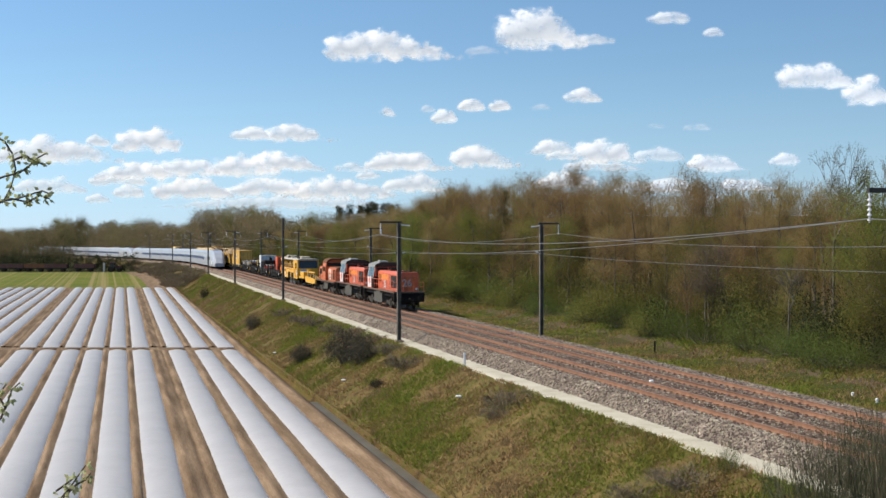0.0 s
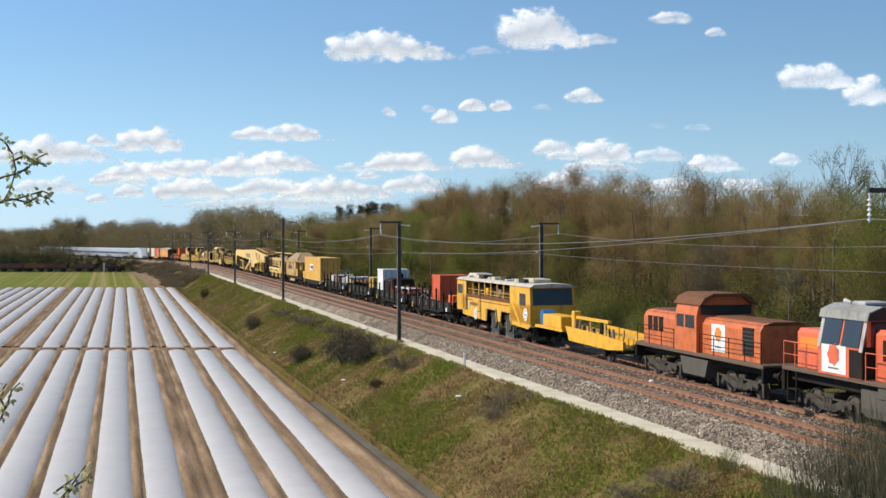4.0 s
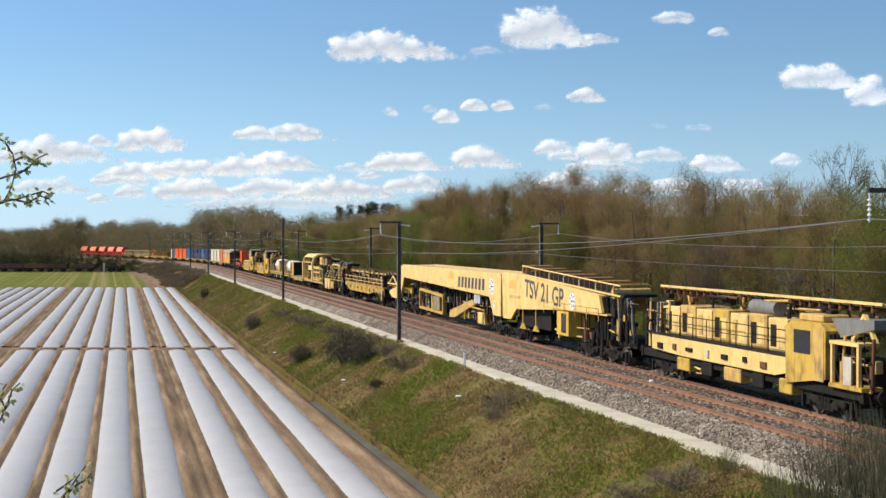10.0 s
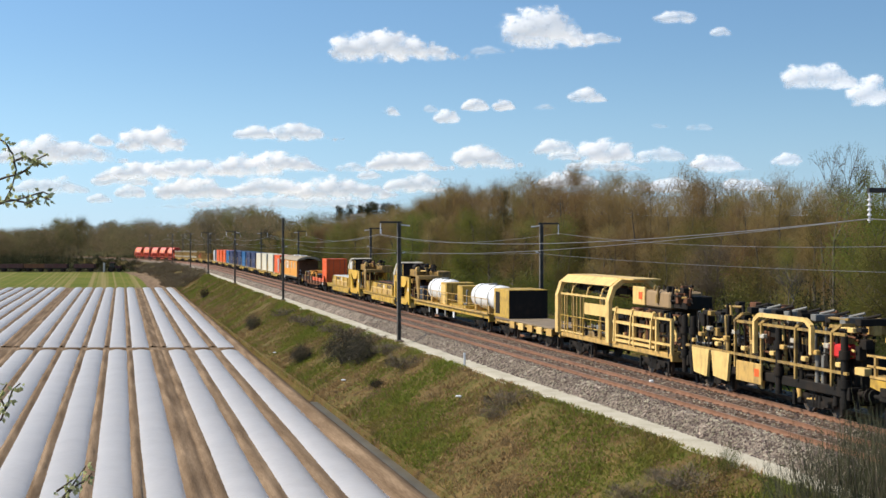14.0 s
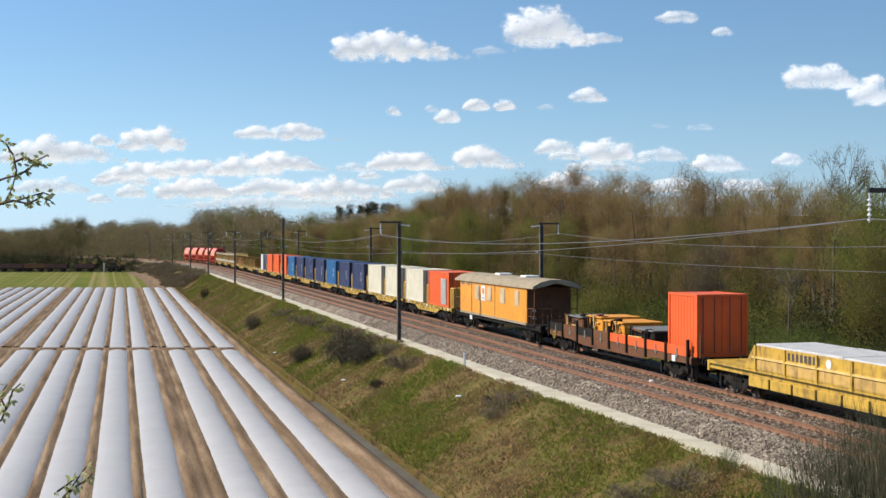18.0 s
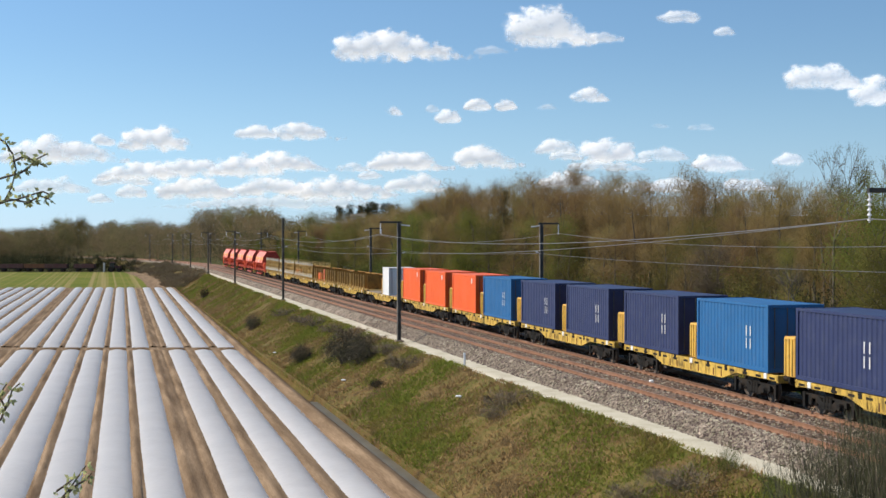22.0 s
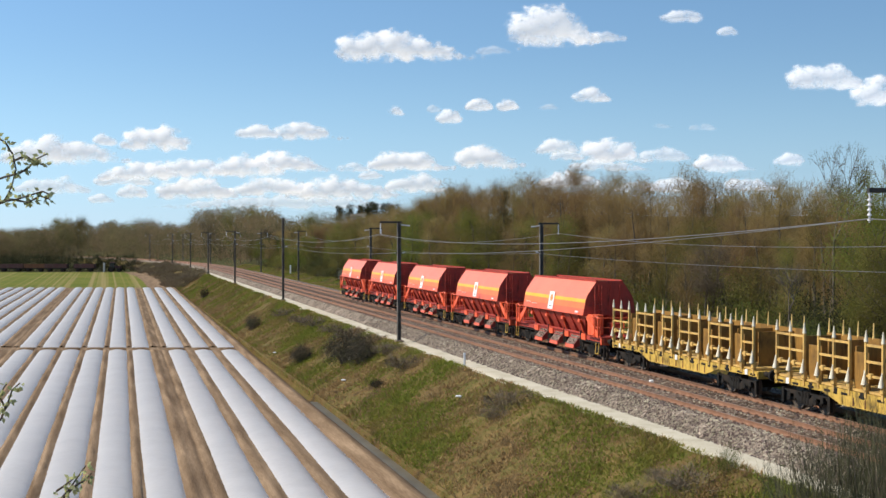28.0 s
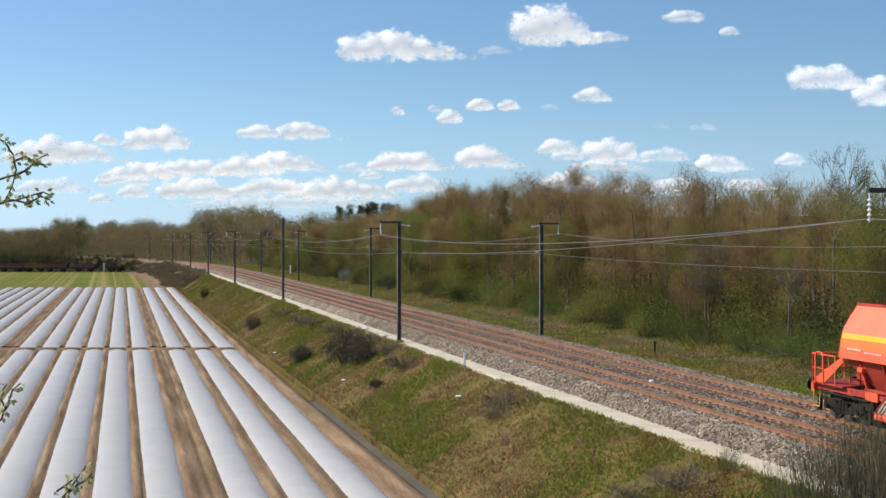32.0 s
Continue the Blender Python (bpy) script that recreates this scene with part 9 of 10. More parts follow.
P_GOLDD = paint("dirty_golden_yellow", (0.60, 0.37, 0.055), 0.55, 0.75, (0.15, 0.09, 0.04))


def gantry_wagon(front, rear, label):
    """Low side-boxed wagon with a portal crane that straddles its front end."""
    ob, X = rolling("gantry_wagon", label, "track machine", front, rear, "gantry wagons")
    half = (rear - front) / 2
    f = front
    frame_and_bogies(ob, half, P_GOLDD, 0.9, 1.15, (X(rear - 3.0), X(front + 2.6)))
    part("deck", Shape().box(X(rear - 0.8), X(front + 0.8), -1.38, 1.38, 1.15, 1.25), P_GOLDD, ob)
    # material box with ribs
    b0, b1 = X(f + 16.0), X(f + 6.8)
    part("box_side", Shape().prism([(b0 - 0.7, 1.25), (b0 + 0.1, 2.2), (b1, 2.2), (b1, 1.25)], -1.4, -1.32), P_GOLDD, ob)
    part("box_side", Shape().prism([(b0 - 0.7, 1.25), (b0 + 0.1, 2.2), (b1, 2.2), (b1, 1.25)], 1.32, 1.4), P_GOLDD, ob)
    if "white" in label:
        for i in range(3):
            w = (b1 - b0 - 0.1) / 3
            part("box_cover", Shape().box(b0 + 0.1 + i * w, b0 + 0.06 + (i + 1) * w, -1.32, 1.32, 2.14 + 0.015 * (i % 2), 2.26 + 0.02 * (i % 2), 0.03), P_TARP, ob, "pale weathered cover")
    else:
        for i in range(5):
            part("board", Shape().box(b0 + 0.2, b1 - 0.1 - 0.3 * (i % 2), -1.25 + i * 0.5, -0.82 + i * 0.5, 2.13, 2.24 + 0.05 * (i % 3)), P_BROWN if i % 2 else P_BLACK, ob)
    for i in range(5):
        x = b0 + 0.2 + i * (b1 - b0 - 0.4) / 4
        part("box_rib", Shape().box(x, x + 0.12, -1.47, -1.4, 1.25, 2.2), P_GOLDD, ob)
    part("box_rail", Shape().box(b0, b1, -1.46, -1.4, 1.7, 1.78), P_CREAM, ob)
    for i in range(4):
        x = b0 + 0.36 + i * (b1 - b0 - 0.4) / 4
        part("recess_panel", Shape().box(x, x + (b1 - b0 - 0.4) / 4 - 0.2, -1.412, -1.402, 1.3, 1.66), P_TAN, ob, "grimy recessed panel")
    bars(ob, b0 + 2.6, b0 + 4.9, -1.4, 1.98, 0.28, 8)
    part("round_sign", Shape().rod((b0 + 5.4, -1.42, 1.95), (b0 + 5.4, -1.4, 1.95), 0.17, 12), P_PLAINWHITE, ob)
    if f < 450:
        lettering("WAGON", 0.42, ob, Matrix.Translation((b0 + 7.6, -1.41, 1.97)) @ NEAR_SIDE, P_TEXT, 0.012)
        part("stow_box", Shape().box(X(f + 20.0), X(f + 17.4), -1.3, -1.24, 1.25, 2.2).box(X(f + 20.0), X(f + 17.4), 1.24, 1.3, 1.25, 2.2).box(X(f + 20.0), X(f + 19.94), -1.24, 1.24, 1.25, 2.2).box(X(f + 17.46), X(f + 17.4), -1.24, 1.24, 1.25, 2.2), P_GOLDD, ob, "open yellow stowage box")
        for k in range(4):
            part("stow_rib", Shape().box(X(f + 19.9) + k * 0.8, X(f + 19.9) + k * 0.8 + 0.08, -1.36, -1.3, 1.25, 2.2), P_TAN, ob)
    for i in range(6):
        x = b0 - 0.4 + i * 1.65
        part("lower_panel", Shape().box(x, x + 1.5, -1.36, -1.28, 0.55, 0.95, 0.02), P_GOLDD, ob)
    # portal: side frames with a V-shaped opening, roof beam, operator hood
    for sg in (-1, 1):
        y0, y1 = sorted((sg * 1.45, sg * 1.3))
        part("portal_side", Shape().prism([(X(f + 5.2), 0.8), (X(f + 5.2), 3.1), (X(f + 4.78), 3.1), (X(f + 4.72), 2.25), (X(f + 4.05), 1.15), (X(f + 3.6), 0.78)], y0, y1), P_GOLD, ob)
        part("portal_column", Shape().box(X(f + 6.2), X(f + 5.75), y0, y1, 1.2, 3.1), P_GOLD, ob)
        part("portal_brace", Shape().prism([(X(f + 6.2), 2.75), (X(f + 6.2), 3.12), (X(f + 4.9), 3.12), (X(f + 4.9), 2.5)], y0, y1), P_GOLD, ob)
        part("portal_leg", Shape().prism([(X(f + 1.15), 3.05), (X(f + 0.6), 3.05), (X(f + 0.5), 0.78), (X(f + 2.4), 0.78), (X(f + 2.0), 1.15), (X(f + 1.2), 2.25)], y0, y1), P_GOLD, ob)
        part("portal_sill", Shape().box(X(f + 4.1), X(f + 1.9), y0, y1, 0.74, 1.16), P_GOLD, ob)
        part("portal_shield", Shape().prism([(X(f + 4.8), 3.12), (X(f + 1.1), 3.07), (X(f + 1.6), 2.5), (X(f + 2.3), 2.2), (X(f + 3.4), 2.22), (X(f + 4.3), 2.6)], y0 - 0.02, y1 + 0.02), P_GOLD, ob, "yellow shield plate")
        part("foot_drum", Shape().rod((X(f + 5.4), sg * 1.3, 0.95), (X(f + 5.4), sg * 1.5, 0.95), 0.24, 10).rod((X(f + 1.1), sg * 1.3, 0.75), (X(f + 1.1), sg * 1.5, 0.75), 0.24, 10), P_BLACK, ob)
    part("inner_dark", Shape().box(X(f + 4.7), X(f + 2.4), -0.2, 0.9, 1.2, 2.6, 0.05), P_BROWN, ob)
    gear(ob, X(f + 4.6), X(f + 0.4), 1.3, 2.9, 30, int(f) + 9, y=-0.95, mats=(P_BLACK, P_BROWN, P_BLACK, P_GREY, P_TAN), depth=1.6)
    part("inner_ram", Shape().rod((X(f + 3.3), -1.1, 1.2), (X(f + 3.3), -1.1, 2.4), 0.07).rod((X(f + 2.7), -1.1, 1.2), (X(f + 2.7), -1.1, 2.4), 0.07), P_GOLD, ob)
    cb = part("operator_hood", Shape().prism([(X(f + 6.9), 3.15), (X(f + 6.5), 3.55), (X(f + 5.6), 4.12), (X(f + 4.9), 4.3), (X(f + 3.3), 4.3), (X(f + 3.2), 4.22), (X(f + 4.8), 4.18), (X(f + 5.4), 4.0), (X(f + 6.2), 3.15)], -1.4, 0.4), P_DUSTWHITE, ob, "dusty white curved operator hood")
    part("hood_body", Shape().prism([(X(f + 6.1), 3.15), (X(f + 5.4), 3.95), (X(f + 4.8), 4.16), (X(f + 3.3), 4.2), (X(f + 3.1), 3.15)], -1.3, 0.4), P_BLACK, cb)
    part("hood_mullion", Shape().box(X(f + 4.42), X(f + 4.3), -1.345, -1.3, 3.2, 4.12).box(X(f + 3.3), X(f + 3.2), -1.345, -1.3, 3.2, 4.12), P_GOLD, cb)
    part("hood_window", Shape().box(X(f + 4.4), X(f + 3.3), -1.33, -1.3, 3.45, 4.05), GLASS, cb)
    pl = part("hood_plate", Shape().prism([(X(f + 5.5), 3.15), (X(f + 5.4), 3.75), (X(f + 5.0), 3.95), (X(f + 4.45), 3.95), (X(f + 4.5), 3.15)], -1.42, -1.34), P_GOLD if f < 450 else P_PLAINWHITE, cb)
    part("round_mark", Shape().rod((X(f + 4.95), -1.45, 3.5), (X(f + 4.95), -1.42, 3.5), 0.26, 14), P_PLAINWHITE, pl)
    part("cross_beam", Shape().box(X(f + 6.2), X(f + 0.6), 0.3, 1.3, 3.1, 3.5, 0.03), P_BROWN, ob)
    part("engine_pack", Shape().box(X(f + 3.0), X(f + 0.6), -0.8, 0.9, 3.1, 3.7, 0.06), P_GRIMY, ob, "grimy oily engine pack")
    # golden beam, grimy and also coloured dark for the shade on it
    part("rear_beam", Shape().box(X(f + 0.2), X(f - 2.6), 0.2, 1.3, 2.95, 3.65, 0.05), P_GRIMY, ob)
    part("counter_beam", Shape().box(X(f - 1.5), X(f - 2.6), -1.4, 0.2, 3.0, 3.3, 0.04), P_GRIMY, ob)
    part("counter_leg", Shape().prism([(X(f - 1.6), 3.0), (X(f - 2.5), 3.0), (X(f - 2.5), 1.4), (X(f - 2.2), 1.4)], -1.4, -1.25), P_GRIMY, ob)
    part("silencer", Shape().rod((X(f + 2.4), -0.5, 3.9), (X(f + 1.2), -0.5, 3.9), 0.24, 10), P_BLACK, ob)
    part("yellow_tank", Shape().rod((X(f + 0.55), -0.7, 3.75), (X(f + 0.1), -0.7, 3.75), 0.22, 12), P_TAN, ob)
    gear(ob, X(f + 3.2), X(f - 2.3), 3.5, 4.1, 34, int(f) + 3, y=-0.7, mats=(P_BLACK, P_BROWN, P_BLACK, P_BLACK, P_TAN), depth=1.4)
    part("counter_leg", Shape().prism([(X(f - 1.6), 3.0), (X(f - 2.4), 3.0), (X(f - 2.5), 1.4), (X(f - 2.1), 1.4)], 1.2, 1.4), P_GOLDD, ob)
    part("grab", Shape().box(X(f + 7.3), X(f + 6.4), -0.7, 0.7, 1.5, 3.0, 0.05), P_BLACK, ob)
    gear(ob, X(f + 7.4), X(f + 5.8), 1.2, 3.3, 14, int(f))
    part("frame_step", Shape().path([(X(f + 6.6), -1.42, 1.0), (X(f + 6.6), -1.44, 0.55), (X(f + 4.6), -1.44, 0.5), (X(f + 4.6), -1.42, 0.9)], 0.03), P_GOLDD, ob)
    part("side_mark", Shape().box(X(f + 0.95), X(f + 0.65), -1.47, -1.45, 1.9, 2.2), P_PLAINWHITE, ob)
    part("end_box", Shape().box(X(f + 0.9), X(f + 0.55), -1.35, -0.9, 0.55, 0.95, 0.02), P_CREAM, ob)


def orange_flat(front, rear):
    ob, X = flat_wagon(front, rear, P_BROWN, 0.42, True, False, (P_BLACK, P_BROWN, P_BLACK, P_BROWN, P_CONTOR, P_CONTOR), "rusty flat wagon with orange drop sides", 0.75)
    container(477.3, 480.2, 1.22, 2.72, P_CONTOR, "orange ribbed container standing on a rusty flat wagon", name="small_container")
    for c0, c1, z, mt, nm in ((482.2, 485.0, 0.75, P_BLACK, "generator_set"), (485.8, 488.2, 0.9, P_CABOOSE, "tool_chest"), (488.6, 490.6, 1.0, P_CABOOSE, "tool_chest"), (491.4, 493.6, 0.85, P_BROWN, "spare_parts_crate")):
        b, X2 = load(nm, {"generator_set": "dark generator set with a pale lid", "tool_chest": "orange-brown tool chest on a rusty wagon", "spare_parts_crate": "brown crate of spare parts on a wagon"}[nm], "box", c0, c1)
        l = (c1 - c0) / 2
        part("body", Shape().box(-l, l, -1.0, 1.0, 1.2, 1.2 + z, 0.05), mt, b)
        part("lid", Shape().box(-l - 0.05, l + 0.05, -1.1, 1.1, 1.2 + z, 1.28 + z, 0.02), P_GREY if mt in (P_BLACK, P_BROWN) else P_CABOOSE, b)
        gear(b, -l, l - 0.3, 1.25, 1.3 + z, 12, int(c0), y=-1.2, mats=(P_BLACK, P_BROWN, P_TAN, P_BLACK), depth=0.3)
    part("post", Shape().rod((X(477.0), -1.2, 1.2), (X(477.0), -1.2, 2.3), 0.04), P_BROWN, ob)


P_SHUTTER = paint("tan_shutter", (0.60, 0.47, 0.30), 0.6, 0.3)


def caboose(front, rear):
    ob, X = rolling("crew_van", "orange wooden crew van with grey-brown roof and shuttered windows", "wagon", front, rear)
    half = (rear - front) / 2
    frame_and_bogies(ob, half, P_BLACK, 0.85, 1.18, (X(513.6), X(500.2)), 1.3)
    b0, b1 = X(514.3), X(499.6)
    body = part("body", Shape().box(b0, b1, -1.42, 1.42, 1.2, 3.42, 0.02), P_CABOOSE, ob, "orange planked body")
    for i in range(10):
        z = 1.38 + i * 0.2
        part("plank_joint", Shape().box(b0 + 0.03, b1 - 0.03, -1.424, -1.418, z, z + 0.008), P_TAN, body)
    for c in (511.4, 506.0):
        part("side_joint", Shape().box(X(c) - 0.03, X(c) + 0.03, -1.44, -1.41, 1.3, 3.4), P_BROWN, body)
    part("front_wall", Shape().box(b1 - 0.01, b1 + 0.04, -1.4, 1.4, 1.2, 3.4), P_BROWN, ob, "dark brown end wall")
    part("front_door", Shape().box(b1 + 0.03, b1 + 0.07, -0.45, 0.45, 1.25, 3.1), P_BROWN, ob)
    roof = [(-1.55, 3.36), (-1.5, 3.5), (-1.0, 3.78), (-0.4, 3.9), (0.4, 3.9), (1.0, 3.78), (1.5, 3.5), (1.55, 3.36), (1.4, 3.36), (0, 3.7), (-1.4, 3.36)]
    part("roof", Shape().prism(roof, b0 - 1.1, b1 + 1.5, "x"), P_ROOF, ob, "curved grey-brown roof")
    for c in (508.6, 503.2):
        part("roof_hatch", Shape().box(X(c) - 0.55, X(c) + 0.55, -0.45, 0.45, 3.88, 4.02, 0.03), P_PLAINWHITE, ob, "white roof hatch")
    def window(c, w, shut, z0=2.2, z1=3.15):
        f = part("window_frame", Shape().box(X(c) - w / 2, X(c) + w / 2, -1.46, -1.42, z0, z1), P_SHUTTER, body)
        part("shutter" if shut else "pane", Shape().box(X(c) - w / 2 + 0.08, X(c) + w / 2 - 0.08, -1.475, -1.458, z0 + 0.08, z1 - 0.08), P_SHUTTER if shut else GLASS, f)
    window(510.0, 1.0, True)
    window(507.2, 1.0, True)
    window(504.3, 0.95, True)
    window(501.4, 0.8, True)
    emblem(body, X(508.6), -1.43, 2.68, 0.9, 1.0)
    for c in (513.6, 512.2):
        part("vent", Shape().box(X(c) - 0.35, X(c) + 0.35, -1.44, -1.42, 3.1, 3.25), P_GREY, body)
    part("worn_sill", Shape().box(b0, b1, -1.45, -1.40, 1.12, 1.26), P_ROOF, ob, "weathered grey sill")
    for e, b in ((1, b1), (-1, b0)):
        part("platform", Shape().box(min(b, b + e * 1.3), max(b, b + e * 1.3), -1.4, 1.4, 1.12, 1.2), P_BLACK, ob)
        rail_fence(ob, [(b + e * 0.1, -1.35), (b + e * 1.25, -1.35), (b + e * 1.25, 1.35)], 1.2, 2.15, P_BROWN, 0.6, 0.03)
        for y in (-1.35, 1.35):
            part("canopy_post", Shape().rod((b + e * 1.25, y, 1.2), (b + e * 1.25, y, 3.4), 0.04), P_BROWN, ob)
        part("steps", Shape().box(min(b + e * 0.3, b + e * 0.9), max(b + e * 0.3, b + e * 0.9), -1.45, -1.2, 0.4, 0.46).box(min(b + e * 0.3, b + e * 0.9), max(b + e * 0.3, b + e * 0.9), -1.45, -1.2, 0.75, 0.81).path([(b + e * 0.3, -1.45, 1.15), (b + e * 0.3, -1.45, 0.4)], 0.03).path([(b + e * 0.9, -1.45, 1.15), (b + e * 0.9, -1.45, 0.4)], 0.03), P_BLACK, ob)
    for y, z in ((-0.95, 2.05), (-0.95, 1.62)):
        part("end_marker", Shape().prism([(y - 0.14, z - 0.12), (y + 0.14, z - 0.12), (y, z + 0.16)], b1 + 0.05, b1 + 0.07, "x"), P_PLAINWHITE, ob)
    part("plate", Shape().box(X(511.9), X(511.4), -1.4, -1.36, 0.75, 1.05), P_PLAINWHITE, ob)
    part("truss_rod", Shape().path([(b0 + 2, -1.25, 0.9), (b0 + 5, -1.25, 0.55), (b1 - 5, -1.25, 0.55), (b1 - 2, -1.25, 0.9)], 0.03), P_BLACK, ob)


for build in LATER:
    build()
roofed_hopper(257.6, 273.8)
power_car(274.2, 293.6)
conveyor_beam(294.0, 314.4)
swan_neck(314.5, 349.3)
track_panel_wagon(349.8, 369.8)
gear_wagon(370.0, 383.8)
arch_machine(384.0, 400.0)
box_flat(400.1, 411.9)
tank_wagon(412.1, 434.4)
gantry_wagon(434.5, 455.9, "yellow wagon with portal crane and open material box")
gantry_wagon(456.1, 476.8, "yellow wagon with portal crane and white-covered material box")
orange_flat(477.0, 496.6)
caboose(496.8, 516.6)


# ---------------------------------------------------------------- racks on the rear wagons
def end_boxes():
    """Narrow yellow boxes that stand between the containers."""
    for k in range(-1, 15):
        c0 = 516.9 + 8 * k
        f = c0 + 7.35 if k % 2 == 0 else c0 + (8.2 if k < 0 else 7.4)
        b, X = load("tool_locker", "narrow yellow ribbed steel locker between containers", "locker", f + 0.08, f + 0.92)
        h = 1.5
        part("shell", Shape().box(-0.38, 0.38, -1.15, 1.1, 1.18, 1.18 + h, 0.03), P_CONTYEL, b)
        for i in range(3):
            part("rib", Shape().box(-0.3 + i * 0.24, -0.2 + i * 0.24, -1.19, -1.15, 1.25, 1.1 + h), P_YELLOW, b)


end_boxes()


def stake_rack(c0, c1, dense, seed, label):
    ob, X = load("stake_rack", label, "rack", c0, c1)
    rng = random.Random(seed)
    l = (c1 - c0) / 2
    part("base", Shape().box(-l, l, -1.15, 1.15, 1.16, 1.24), P_TAN, ob)
    part("back_board", Shape().box(-l, l, 1.0, 1.08, 1.24, 2.75), P_OCHRE, ob, "ochre steel back board")
    for k in range(4):
        x = -l + (k + 0.5) * 2 * l / 4
        part("cross_board", Shape().box(x, x + 0.07, -0.6, 1.0, 1.24, 2.6 + 0.15 * rng.random()), P_OCHRE, ob)
    n = int(2 * l / (0.95 if dense else 1.25))
    for i in range(n + 1):
        x = -l + 0.1 + (2 * l - 0.2) * i / n
        st = part("stake", Shape().box(x - 0.045, x + 0.045, -1.24, -1.15, 1.0, 2.95 if dense else 2.7), P_TAN, ob)
        part("clamp", Shape().box(x - 0.09, x + 0.09, -1.28, -1.12, 1.24, 1.5, 0.02), P_TAN, st)
        if dense:
            part("spike", Shape().rod((x, -1.2, 2.9), (x, -1.2, 3.3), 0.075, 6, 0.015), P_WHITE, st)
            part("foot_cone", Shape().rod((x, -1.29, 1.45), (x, -1.24, 1.95), 0.1, 6, 0.02), P_WHITE, st)
            part("rear_spike", Shape().rod((x, 1.04, 2.7), (x, 1.04, 3.3), 0.05, 6, 0.015), P_CREAM, st)
            if i < n:
                x1 = -l + 0.1 + (2 * l - 0.2) * (i + 1) / n
                if i % 3 != 2:
                    for z in (1.72, 2.2, 2.75):
                        part("rung", Shape().box(x, x1, -1.22, -1.15, z, z + 0.08), P_TAN, ob)
                    part("joint", Shape().box(x + 0.2, x + 0.36, -1.27, -1.13, 1.66, 1.86, 0.02), P_TAN, ob)
                else:
                    part("side_board", Shape().box(x + 0.06, x1 - 0.06, -1.05, -0.98, 1.24, 2.5), P_OCHRE, ob)


container(633.9, 636.5, 1.18, 2.5, P_PLAINWHITE, "white site container on a yellow wagon", name="small_container")
for c0, c1 in ((629.6, 633.4), (638.4, 644.2)):
    b, X = load("plank_deck", "bare weathered plank deck on a yellow wagon", "deck", c0, c1)
    for i in range(7):
        part("plank", Shape().box(X(c1), X(c0), -1.16 + i * 0.33, -0.85 + i * 0.33, 1.12, 1.2), P_WOOD, b)
for c0, c1, dense in ((645.6, 652.4, False), (653.0, 660.0, False), (661.8, 668.6, False), (669.2, 676.2, False), (677.8, 684.6, True), (685.2, 692.2, True), (693.8, 700.6, True), (701.2, 708.2, True), (709.8, 716.6, True), (717.2, 724.2, True)):
    stake_rack(c0, c1, dense, int(c0), "ochre steel rack with pale spiked stakes and rungs" if dense else "ochre steel rack with boards and pale stakes")
for c0, c1 in ((672.0, 674.0), (690.5, 692.0)):
    b, X = load("orange_bin", "small orange bin among the steel racks", "bin", c0, c1)
    part("bin", Shape().box(-0.9, 0.9, -1.1, 0.4, 1.24, 2.15, 0.04), P_CONTOR, b)
b, X = load("red_post_bundle", "bundle of red posts among the racks", "posts", 668.7, 669.3)
for i in range(4):
    part("red_post", Shape().box(-0.3 + i * 0.16, -0.2 + i * 0.16, -1.2, -1.1, 1.24, 2.7), P_RED, b)


# ---------------------------------------------------------------- the fast passenger train on the other track
TGV = []


